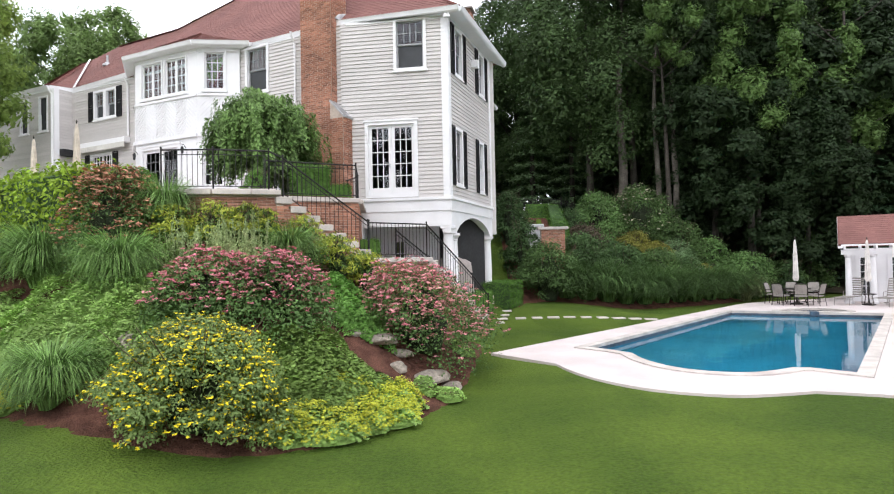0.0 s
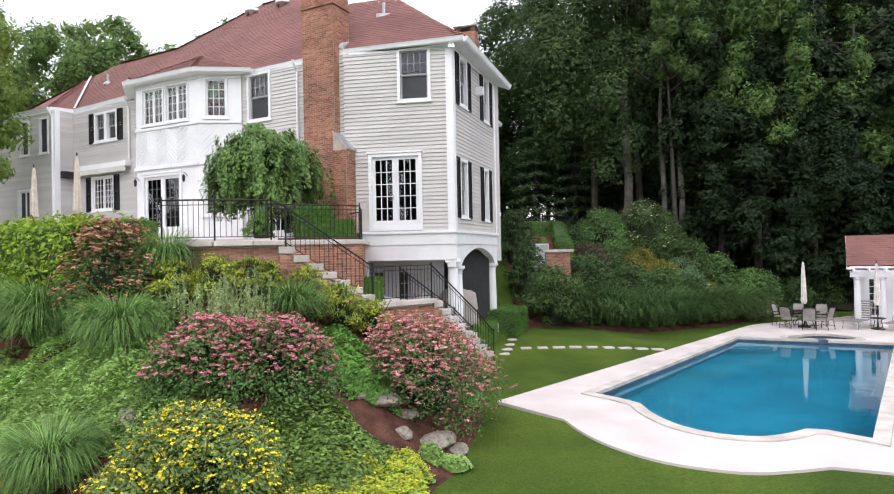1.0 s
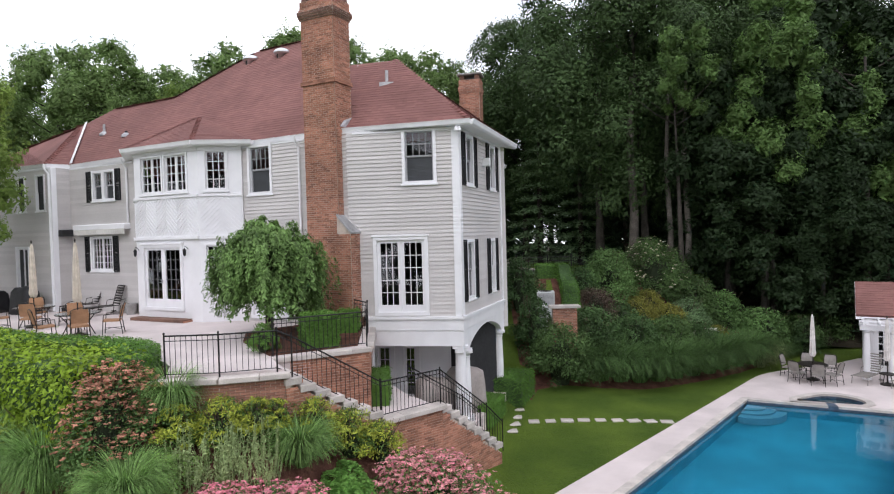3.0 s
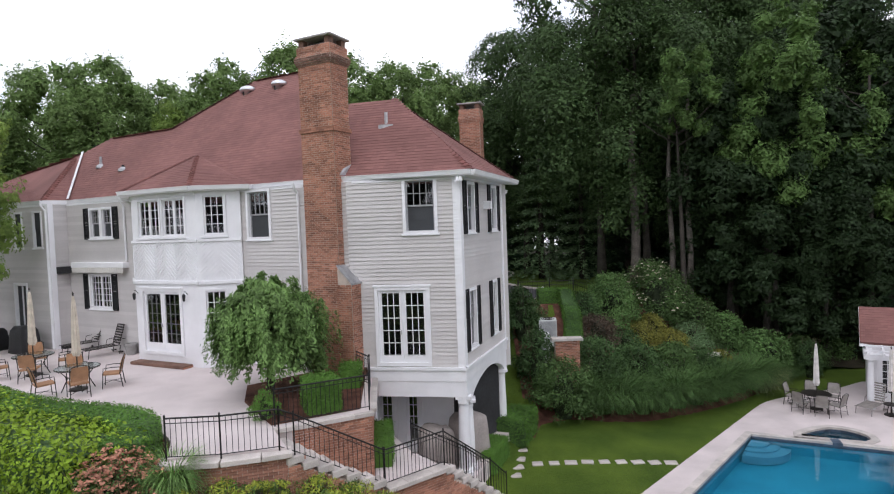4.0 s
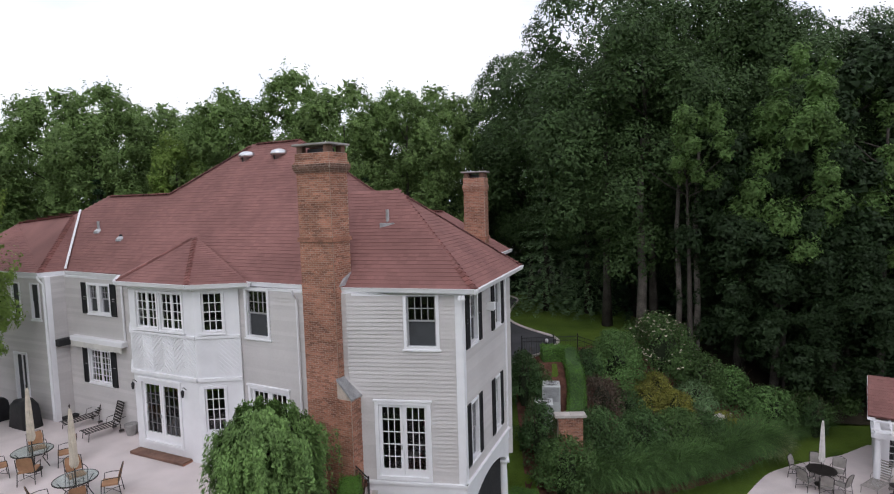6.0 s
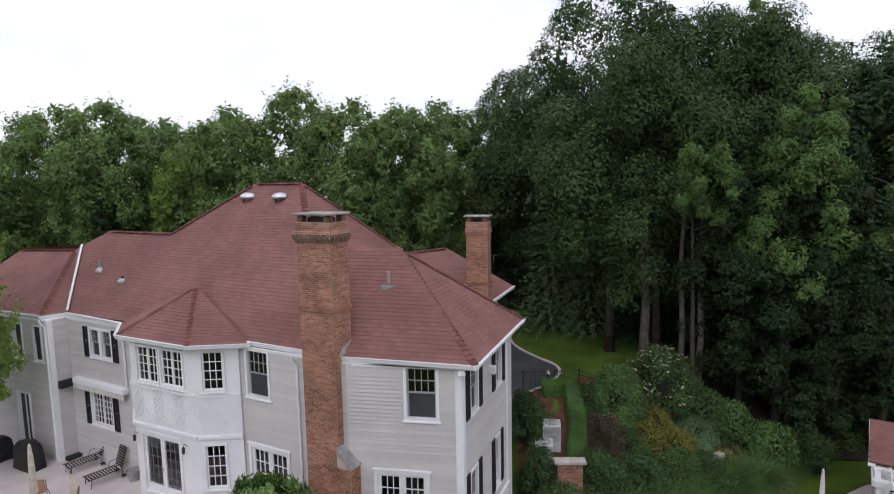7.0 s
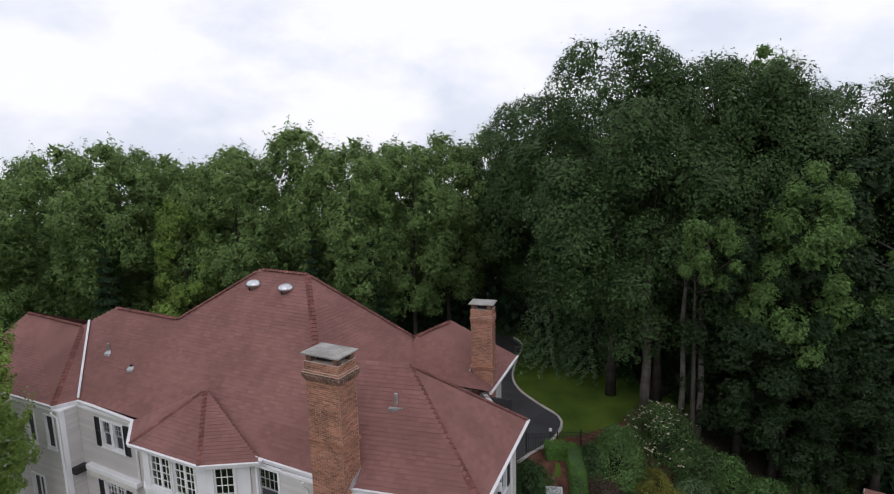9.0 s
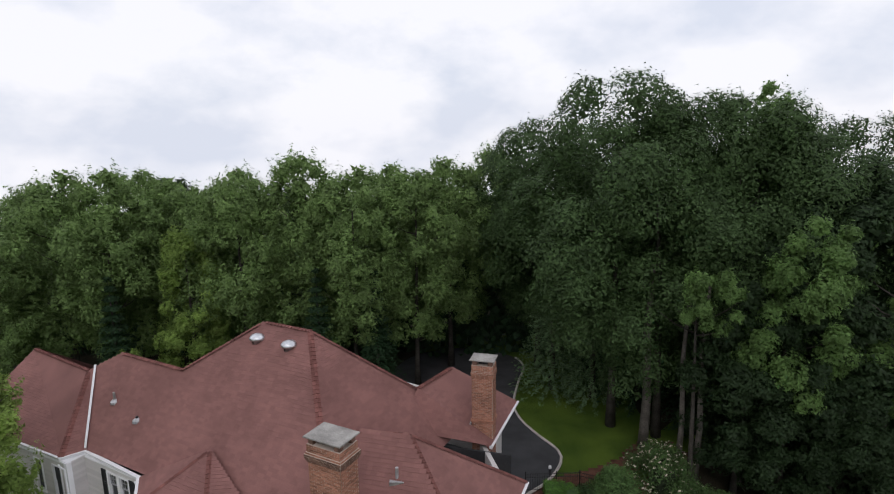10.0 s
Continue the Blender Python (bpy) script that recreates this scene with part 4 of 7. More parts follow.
def brick_courses(mb, ring, z0, z1, lng=0.205, high=0.067, joint=0.011, proud=0.012, seed=1):
    """Brick faces laid in running bond round a ring."""
    rnd = random.Random(seed)
    n = len(ring)
    row, z = 0, z1 - math.floor((z1 - z0) / high + 0.001) * high
    while z + high <= z1 + 0.001:
        for i in range(n):
            a, b = Vector(ring[i]), Vector(ring[(i + 1) % n])
            d = (b - a).normalized()
            out = Vector((d.y, -d.x))
            u, end = -(lng / 2 if row % 2 else 0.0), (b - a).length
            while u < end:
                ua, ub = max(u, 0), min(u + lng - joint, end)
                if ub - ua > 0.03:
                    pr = proud + rnd.uniform(-0.004, 0.004)
                    p, q = a + d * ua, a + d * ub
                    o = out * pr
                    mb.poly((p.x + o.x, p.y + o.y, z), (q.x + o.x, q.y + o.y, z), (q.x + o.x, q.y + o.y, z + high - joint), (p.x + o.x, p.y + o.y, z + high - joint))
                    mb.poly((p.x, p.y, z + high - joint), (p.x + o.x, p.y + o.y, z + high - joint), (q.x + o.x, q.y + o.y, z + high - joint), (q.x, q.y, z + high - joint))
                    mb.poly((p.x, p.y, z), (q.x, q.y, z), (q.x + o.x, q.y + o.y, z), (p.x + o.x, p.y + o.y, z))
                u += lng
        z += high
        row += 1


def square(fr, u0, u1, o0, o1):
    return [fr(u0, o1, 0)[:2], fr(u1, o1, 0)[:2], fr(u1, o0, 0)[:2], fr(u0, o0, 0)[:2]]


def outward(ring):
    area = sum(a[0] * b[1] - b[0] * a[1] for a, b in zip(ring, ring[1:] + ring[:1]))
    return ring if area > 0 else ring[::-1]


def chimney(fr, u0, u1, o0, o1, z0, zt, bands, seed=1):
    base = MB()
    base.prism(outward(square(fr, u0, u1, o0, o1)), z0, zt - 0.32)
    ch = part("chimney", base, M_MORTAR, house, "orange brick chimney with a stone cap")
    mb = MB()
    brick_courses(mb, outward(square(fr, u0, u1, o0, o1)), z0, zt - 1.15, seed=seed)
    # corbelled top
    z = zt - 1.15
    for grow, h, sooty in bands:
        ring = outward(square(fr, u0 - grow, u1 + grow, o0 - grow, o1 + grow))
        mort, soot = MB(), MB()
        mort.prism(ring, z, z + h)
        cb = part("corbel_course", mort, M_MORTAR, ch)
        brick_courses(soot, ring, z, z + h, seed=seed + 3)
        part("corbel_brickwork", soot, M_SOOT if sooty else M_BRICK, cb)["kind"] = "stuff"
        z += h
    part("brickwork", mb, M_BRICK, ch)["kind"] = "stuff"
    mb2 = MB()
    brick_courses(mb2, outward(square(fr, u0 - 0.05, u1 + 0.05, o0 - 0.05, o1 + 0.05)), zt - 3.0, zt - 2.866, seed=seed + 5)
    mb2.prism(outward(square(fr, u0 - 0.045, u1 + 0.045, o0 - 0.045, o1 + 0.045)), zt - 3.0, zt - 2.87)
    part("string_course", mb2, M_BRICK, ch)["kind"] = "stuff"
    g = 0.02
    for a, b, c_, d in ((u0 + g, u0 + 0.22, o1 - 0.22, o1 - g), (u1 - 0.22, u1 - g, o1 - 0.22, o1 - g), (u0 + g, u0 + 0.22, o0 + g, o0 + 0.22), (u1 - 0.22, u1 - g, o0 + g, o0 + 0.22)):
        top = MB()
        top.prism(outward(square(fr, a, b, c_, d)), z, z + 0.22)
        part("cap_pier", top, M_SOOT, ch)
    top = MB()
    top.prism(outward(square(fr, u0 + 0.26, u1 - 0.26, o0 + 0.24, o1 - 0.24)), z, z + 0.14)
    part("flue", top, M_BLACK, ch, "sooty black flue under the cap")
    top = MB()
    top.box(fr, u0 - 0.09, u1 + 0.09, o0 - 0.09, o1 + 0.09, z + 0.22, z + 0.285, 0.015)
    part("cap_slab", top, M_CAP, ch, "grey stone cap slab")
    return ch


W_CH = wall_frame((-3.62, 19.55), (-5.0, 20.22))
BANDS = [(0.0, 0.27, False), (0.035, 0.067, True), (0.065, 0.067, True), (0.09, 0.134, True), (0.055, 0.067, False), (0.02, 0.27, False)]
chimney(W_CH, 0.0, 1.28, -0.55, 0.30, 3.2, 14.6, BANDS, seed=11)
# shouldered lower part
ring = outward(square(W_CH, -0.52, 0.0, -0.62, 0.40))
mb = MB()
mb.prism(ring, 2.0, 6.75)
mb.hexa([W_CH(-0.52, -0.62, 6.75), W_CH(0.0, -0.62, 6.75), W_CH(0.0, 0.40, 6.75), W_CH(-0.52, 0.40, 6.75)], [W_CH(-0.06, -0.62, 7.28), W_CH(0.0, -0.62, 7.28), W_CH(0.0, 0.40, 7.28), W_CH(-0.06, 0.40, 7.28)])
sh_ = part("chimney_shoulder", mb, M_MORTAR, house)
mb = MB()
brick_courses(mb, ring, 2.0, 6.75, seed=21)
part("brickwork", mb, M_BRICK, sh_)["kind"] = "stuff"
mb = MB()
mb.hexa([W_CH(-0.56, -0.3, 6.74), W_CH(0.0, -0.3, 7.32), W_CH(0.0, 0.44, 7.32), W_CH(-0.56, 0.44, 6.74)], [W_CH(-0.58, -0.3, 6.79), W_CH(0.0, -0.3, 7.38), W_CH(0.0, 0.44, 7.38), W_CH(-0.58, 0.44, 6.79)])
part("shoulder_cap", mb, M_LEAD, sh_, "grey sloping stone shoulder")
mb = MB()
mb.hexa([W_CH(-0.06, -0.5, 10.2), W_CH(0.02, -0.5, 10.2), W_CH(0.02, 0.12, 10.2), W_CH(-0.06, 0.12, 10.2)], [W_CH(-0.02, -0.6, 10.62), W_CH(0.02, -0.6, 10.62), W_CH(0.02, -0.1, 10.42), W_CH(-0.02, -0.1, 10.42)])
part("flashing", mb, M_LEAD, house, "grey lead flashing at the chimney")
W_C2 = wall_frame((1.22, 27.35), (0.22, 27.6))
chimney(W_C2, 0.03, 0.97, -0.72, -0.03, 9.0, 13.95, [(g * 0.45, h, False) for g, h, _ in BANDS], seed=31)
mb = MB()
mb.hexa([W_C2(1.02, -0.9, 10.2), W_C2(1.3, -0.9, 10.4), W_C2(1.3, 0.15, 10.4), W_C2(1.02, 0.15, 10.2)], [W_C2(1.02, -0.9, 11.3), W_C2(1.06, -0.9, 11.3), W_C2(1.06, 0.0, 10.9), W_C2(1.02, 0.0, 10.9)])
part("flashing", mb, M_LEAD, house, "pale metal flashing at the chimney")

# roof vents and pipes
M_STEEL = mat("galvanised_steel", (0.62, 0.63, 0.65), 0.3, 0.15, 4, 40, 0.1, metal=0.9)


def on_roof(u, w):
    return R(u, w, EAVE + PITCH * w)


for u in (4.95, 6.85):
    p = on_roof(u, 4.62)
    mb = MB()
    mb.lathe((p.x, p.y, p.z - 0.36), [(0.22, 0), (0.22, 0.32), (0.36, 0.33), (0.38, 0.42), (0.30, 0.52), (0.16, 0.58), (0.02, 0.6)], 18)
    part("roof_vent", mb, M_STEEL, house, "round galvanised roof vent", smooth=True)
    mb = MB()
    mb.prism([(p.x - 0.2, p.y - 0.16), (p.x + 0.2, p.y - 0.16), (p.x + 0.2, p.y + 0.2), (p.x - 0.2, p.y + 0.2)], p.z - 0.3, p.z + 0.03)
    part("vent_base", mb, M_BLACK, house)
for u, w, h in ((13.25, 1.6, 0.42), (11.2, 1.3, 0.16)):
    p = on_roof(u, w)
    mb = MB()
    mb.tube([(p.x, p.y, p.z - 0.1), (p.x, p.y, p.z + h)], 0.06, 10)
    part("vent_pipe", mb, M_BLACK if h < 0.3 else M_LEAD, house, "vent pipe on the roof")
    mb = MB()
    mb.lathe((p.x, p.y, p.z - 0.12), [(0.22, 0), (0.2, 0.1), (0.08, 0.2)], 10)
    part("pipe_flashing", mb, M_LEAD, house)
p = Vector((-2.33, 21.45, 12.05))
mb = MB()
mb.tube([p, p + Vector((0, 0, 0.45))], 0.06, 10)
part("vent_pipe", mb, M_LEAD, house, "grey vent pipe on the roof")
mb = MB()
mb.prism([(p.x - 0.25, p.y - 0.2), (p.x + 0.25, p.y - 0.2), (p.x + 0.25, p.y + 0.1), (p.x - 0.25, p.y + 0.1)], p.z - 0.2, p.z + 0.0)
part("pipe_flashing", mb, M_LEAD, house)

# awning box, wall lamps, small fixtures
mb = MB()
mb.box(W_MAIN, 11.05, 14.6, 0.0, 0.28, 7.22, 7.46, 0.03)
part("awning_box", mb, M_WHITE, house, "white rolled-up awning above the window")
mb = MB()
for i in range(23):
    u = 11.08 + i * 0.15
    mb.box(W_MAIN, u, u + 0.14, 0.26, 0.30, 7.02 + (0.02 if i % 2 else 0), 7.24)
part("awning_valance", mb, mat("awning_canvas", (0.6, 0.58, 0.54), 0.9, 0.1, 2, 40, 0.2), house, "scalloped awning valance")


def wall_lamp(fr, u, z, o=0.05):
    mb = MB()
    c = Vector(fr(u, o + 0.12, z))
    mb.lathe(c, [(0.015, -0.13), (0.045, -0.09), (0.06, 0.07), (0.07, 0.08), (0.02, 0.14), (0.008, 0.17)], 8)
    mb.tube([fr(u, o - 0.05, z + 0.1), fr(u, o + 0.06, z + 0.22), c + Vector((0, 0, 0.22))], 0.012, 6)
    part("wall_lantern", mb, M_BLACK, house, "small black wall lantern")


wall_lamp(W_BF, 0.62, 6.25)
wall_lamp(W_BF, 3.22, 6.25)
mb = MB()
mb.box(W_SIDE, SL - 2.62, SL - 2.42, 0.0, 0.28, 9.0, 9.28, 0.02)
part("flood_lamp", mb, M_WHITE, house, "white flood lamp on the side wall")
mb = MB()
for k in (0, 1):
    c = Vector(W_WING(0.0 - 0.1 * k, 0.25, EAVE - 0.28))
    mb.lathe(c, [(0.02, 0.1), (0.05, 0.06), (0.07, -0.04)], 8)
part("flood_lamp", mb, M_WHITE, house, "small white flood lamps under the eave")

# ---------------------------------------------------------------- terrace, walls, stairs
mb = MB()
edge = smooth_line([(-24.0, 21.5), (-17.0, 20.6), (-14.9, 19.4), (-12.2, 17.9), (-9.6, 16.3), (-7.7, 15.1), (-6.75, 14.1), (-6.4, 13.1)], 0.4)
ring = [*edge, Vector((-3.9, 13.55)), Vector((-4.6, 14.8)), Vector((-2.45, 15.95)), Vector((-2.9, 19.7)), Vector((-5.2, 20.6)), Vector((-8.0, 22.0)), Vector((-13, 24.6)), Vector((-17, 26.5)), Vector((-24, 29.5))]
mb.prism([(p.x, p.y) for p in ring], 2.6, TERRACE)
setting("terrace", mb, M_CONC, "pale washed concrete terrace behind the house", "terrace")


def cap_stones(pts, z, w, h, name, label):
    """A row of cap stones along a line."""
    t = thing(name, (*pts[0][:2], z), label, "wall cap", kind="structure")
    line = smooth_line([p[:2] for p in pts], 0.55)
    for a, b in zip(line, line[1:]):
        fr = wall_frame(a, b)
        mb = MB()
        mb.box(fr, 0.004, (b - a).length - 0.004, -w / 2, w / 2, z - h, z, 0.012)
        part("cap_stone", mb, M_STONE, t)
    return t


BRICK_DATA = {}


def brick_mesh(lng):
    key = round(lng, 2)
    if key not in BRICK_DATA:
        b = MB()
        b.box(lambda u, o, z: (u, o, z), 0.0, key, -0.03, 0.012, 0.0, 0.056, 0.004)
        BRICK_DATA[key] = b.data("brick", M_BRICKP)
    return BRICK_DATA[key]


LATER = []


def brick_wall(name, p0, p1, z0, z1, thick, label, singly=False, top_slope=None):
    """A brick wall with recessed mortar; p0 is its right end seen from outside."""
    fr = wall_frame(p0, p1)
    t = thing(name, (*p0, z0), label, "brick wall", kind="structure")
    mb = MB()
    ln_ = fr.length
    if top_slope is None:
        mb.box(fr, 0, ln_, -thick, 0.0, z0, z1)
    else:
        za, zb = top_slope
        mb.hexa([fr(0, -thick, z0), fr(ln_, -thick, z0), fr(ln_, 0, z0), fr(0, 0, z0)], [fr(0, -thick, za), fr(ln_, -thick, zb), fr(ln_, 0, zb), fr(0, 0, za)])
    part("mortar_core", mb, M_MORTAR, t)
    d = (Vector(p1) - Vector(p0)).normalized()
    ang = math.atan2(d.y, d.x)
    rest = MB()
    row, z = 0, z0
    while z < z1 - 0.06:
        u = -(0.105 if row % 2 else 0.0)
        while u < ln_:
            ua, ub = max(u, 0.0), min(u + 0.2, ln_)
            topz = z1 if top_slope is None else top_slope[0] + (top_slope[1] - top_slope[0]) * ((ua + ub) / 2) / ln_
            if ub - ua > 0.05 and z + 0.056 < topz:
                if singly:
                    LATER.append((t, round(ub - ua, 2), fr(ua, 0.0, z), ang))
                else:
                    rest.box(fr, ua, ub, -0.02, 0.012, z, z + 0.056)
            u += 0.21
        z += 0.067
        row += 1
    if rest.v:
        part("brickwork", rest, M_BRICK, t)["kind"] = "stuff"
    return t


brick_wall("terrace_wall", (-3.88, 13.5), (-5.2, 13.1), 1.6, 3.58, 0.3, "red brick terrace retaining wall", singly=True)
brick_wall("terrace_wall", (-5.2, 13.1), (-6.5, 13.0), 1.6, 3.58, 0.3, "red brick terrace retaining wall")
cap_stones([(-3.8, 13.6), (-5.2, 13.17), (-6.6, 13.08)], 3.7, 0.46, 0.12, "terrace_wall_cap", "pale stone cap on the brick terrace wall")
brick_wall("planter_wall", (-2.38, 15.95), (-4.55, 14.85), 1.8, 3.62, 0.3, "red brick planter wall beside the stairs", singly=False)
brick_wall("planter_wall", (-2.86, 19.4), (-2.38, 15.95), 1.8, 3.62, 0.3, "red brick planter wall beside the porch")
cap_stones([(-2.4, 16.08), (-4.65, 14.92)], 3.74, 0.42, 0.12, "planter_wall_cap", "pale stone cap on the planter wall")
cap_stones([(-2.9, 19.4), (-2.5, 16.2)], 3.738, 0.42, 0.12, "planter_wall_cap", "pale stone cap on the planter wall")
mb = MB()
mb.prism([(-4.7, 15.0), (-2.7, 16.1), (-3.1, 19.5), (-4.9, 20.1), (-6.6, 18.6), (-6.1, 17.0)], 3.7, 3.80)
setting("planter_soil", mb, M_MULCH, "mulched planting bed in the terrace corner", "flower bed")


def stairs(name, foot_pts, n, z_top, z_bot, label):
    """A flight between two lines: foot_pts = top left, top right, bottom left, bottom right."""
    t = thing(name, (*foot_pts[2], z_bot), label, "stairs", kind="structure")
    tl, tr, bl, br = (Vector(p) for p in foot_pts)
    rise = (z_top - z_bot) / n
    for k in range(n):
        a, b = k / n, (k + 1) / n
        z = z_top - rise * (k + 1)
        mb = MB()
        mb.prism([tuple(tl.lerp(bl, a)), tuple(tl.lerp(bl, b)), tuple(tr.lerp(br, b)), tuple(tr.lerp(br, a))], z_bot - 0.6, z - 0.05)
        part("riser", mb, M_BRICK, t)
        mb = MB()
        b2 = min(1.0, b + 0.03 / (tl - bl).length)
        mb.prism([tuple(tl.lerp(bl, a)), tuple(tl.lerp(bl, b2)), tuple(tr.lerp(br, b2)), tuple(tr.lerp(br, a))], z - 0.05, z)
        part("tread", mb, M_STONE, t)
    return t


LAND = 2.0
stairs("garden_stairs", [(-4.62, 14.75), (-3.82, 13.72), (-2.55, 15.95), (-1.98, 15.22)], 8, 3.70, LAND + 0.02, "stone stairs from the terrace to the landing")
mb = MB()
mb.prism([(-1.95, 15.25), (-0.6, 16.4), (-1.6, 17.7), (-2.35, 19.2), (-2.45, 16.1)], 0.4, LAND)
setting("stair_landing", mb, M_CONC, "pale concrete stair landing", "landing")
stairs("garden_stairs", [(-1.35, 17.4), (-0.6, 16.42), (0.55, 19.55), (1.15, 18.5)], 11, LAND, -0.12, "stone stairs from the landing to the lawn")


def stringer(name, p0, p1, z0, z1, low, label):
    brick_wall(name, p1, p0, low, max(z0, z1) - 0.05, 0.28, label, top_slope=(z1 - 0.1, z0 - 0.1))
    n = max(2, int((Vector(p1) - Vector(p0)).length / 0.32))
    t = thing(name + "_cap", (*p0, z0), "stepped pale stone caps on the stair wall", "wall cap", kind="structure")
    for k in range(n):
        a, b = Vector(p0).lerp(Vector(p1), k / n), Vector(p0).lerp(Vector(p1), (k + 1) / n)
        fr = wall_frame(b, a)
        z = z0 + (z1 - z0) * k / n
        mb = MB()
        mb.box(fr, 0.0, (b - a).length + 0.03, -0.33, 0.05, z - 0.16, z, 0.012)
        part("cap_stone", mb, M_STONE, t)


stringer("stair_wall", (-3.85, 13.45), (-1.95, 15.05), 3.55, LAND + 0.12, 1.2, "brick stair wall with stepped stone caps")
brick_wall("landing_wall", (-0.5, 16.25), (-1.95, 15.05), 0.2, LAND - 0.02, 0.3, "red brick wall under the landing")
cap_stones([(-0.5, 16.35), (-1.98, 15.12)], LAND + 0.1, 0.4, 0.12, "landing_wall_cap", "pale stone cap along the landing")
stringer("stair_wall", (-0.5, 16.25), (1.2, 18.35), LAND + 0.02, 0.05, -0.5, "brick stair wall with stepped stone caps")


def railing(name, pts, label, h=0.92, gap=0.115):
    """An iron railing along base points, with posts at the corners, double top bars and thin balusters."""
    t = thing(name, pts[0], label, "railing", group="iron railings")
    P = [Vector(p) for p in pts]
    for off, r in ((h, 0.02), (h - 0.11, 0.010), (0.09, 0.011)):
        mb = MB()
        mb.tube([p + Vector((0, 0, off)) for p in P], r, 6)
        part("rail_bar" if off < h else "handrail", mb, M_IRON, t)
    for p in P:
        mb = MB()
        mb.tube([p, p + Vector((0, 0, h + 0.03))], 0.019, 6)
        mb.lathe(p + Vector((0, 0, h + 0.02)), [(0.012, 0), (0.026, 0.02), (0.02, 0.05), (0.004, 0.06)], 8)
        part("post", mb, M_IRON, t)
    for a, b in zip(P, P[1:]):
        n = max(1, int(Vector((b - a).xy).length / gap))
        for i in range(1, n):
            q = a.lerp(b, i / n)
            mb = MB()
            mb.tube([q + Vector((0, 0, 0.08)), q + Vector((0, 0, h))], 0.0075, 4)
            part("baluster", mb, M_IRON, t)
    return t


railing("iron_railing", [(-6.35, 13.1, 3.70), (-5.2, 13.17, 3.70), (-4.05, 13.52, 3.70)], "black iron railing on the terrace wall")
railing("iron_railing", [(-4.05, 13.52, 3.70), (-3.75, 13.62, 3.55), (-2.0, 15.1, LAND + 0.12)], "black iron railing down the stairs")
railing("iron_railing", [(-1.98, 15.12, LAND + 0.1), (-0.55, 16.32, LAND + 0.1)], "black iron railing along the landing")
railing("iron_railing", [(-0.55, 16.32, LAND + 0.1), (0.75, 17.95, 0.62), (1.25, 18.5, -0.05)], "black iron railing down the lower stairs")
railing("iron_railing", [(-1.5, 17.3, LAND), (0.05, 18.95, 0.62), (0.62, 19.6, -0.05)], "black iron railing down the lower stairs")
railing("iron_railing", [(-4.6, 14.95, 3.74), (-2.45, 16.05, 3.74), (-2.75, 18.2, 3.74), (-3.4, 19.2, 3.74)], "black iron railing on the planter wall")

# stepping stones in the lawn
slab = MB()
slab.box(lambda u, o, z: (u, o, z), -0.2, 0.2, -0.15, 0.15, -0.06, 0.0, 0.012)
slab_data = slab.data("stepping_stone", M_STONE)
rnd = random.Random(5)
for k, (x, y) in enumerate([(1.72, 20.85), (1.86, 21.35), (2.0, 21.85), (2.12, 22.4), *[(2.6 + 0.60 * i, 21.62 + 0.012 * i) for i in range(9)]]):
    st = new("stepping_stone", slab_data)
    st.matrix_world = pose(x, y, height(x, y) + 0.035, 0, 0, rnd.uniform(-9, 9)) @ Matrix.Diagonal((rnd.uniform(0.9, 1.12), rnd.uniform(0.9, 1.1), 1, 1))
    tagged(st, "pale square stepping stone set in the lawn", "stepping stone", "stepping stones")

# ---------------------------------------------------------------- trees
RNG = np.random.default_rng(7)


def leaf_cards(centres, outward_dir, size, spread=0.9, aspect=0.55, droop=0.2, rng=RNG):
    """Rhombic leaves at the centres, facing roughly outward, as an array (n, 4, 3)."""
    n = len(centres)
    nrm = outward_dir + rng.normal(0, spread, (n, 3))
    nrm[:, 2] += 0.35
    nrm /= np.linalg.norm(nrm, axis=1)[:, None] + 1e-9
    ax = rng.normal(0, 1, (n, 3))
    ax[:, 2] -= droop
    ax -= nrm * (ax * nrm).sum(1)[:, None]
    ax /= np.linalg.norm(ax, axis=1)[:, None] + 1e-9
    sd = np.cross(nrm, ax)
    ln_ = (size * rng.uniform(0.6, 1.3, n))[:, None]
    w = ln_ * aspect
    return np.stack([centres - ax * ln_ * 0.5, centres + sd * w * 0.5 - ax * ln_ * 0.05, centres + ax * ln_ * 0.5, centres - sd * w * 0.5 - ax * ln_ * 0.05], 1)


def clump_points(centres, radii, n, rng=RNG, shell=0.55, flat=0.8):
    """Points spread over the outer part of many clumps; gives the points and their outward directions."""
    pick = rng.choice(len(centres), n, p=(radii ** 2) / (radii ** 2).sum())
    d = rng.normal(0, 1, (n, 3))
    d /= np.linalg.norm(d, axis=1)[:, None]
    d[:, 2] = np.where(d[:, 2] < -0.3, -d[:, 2] * 0.5, d[:, 2])
    r = radii[pick] * (shell + (1 - shell) * rng.random(n) ** 0.5)
    p = centres[pick] + d * r[:, None] * np.array((1, 1, flat))
    return p, d


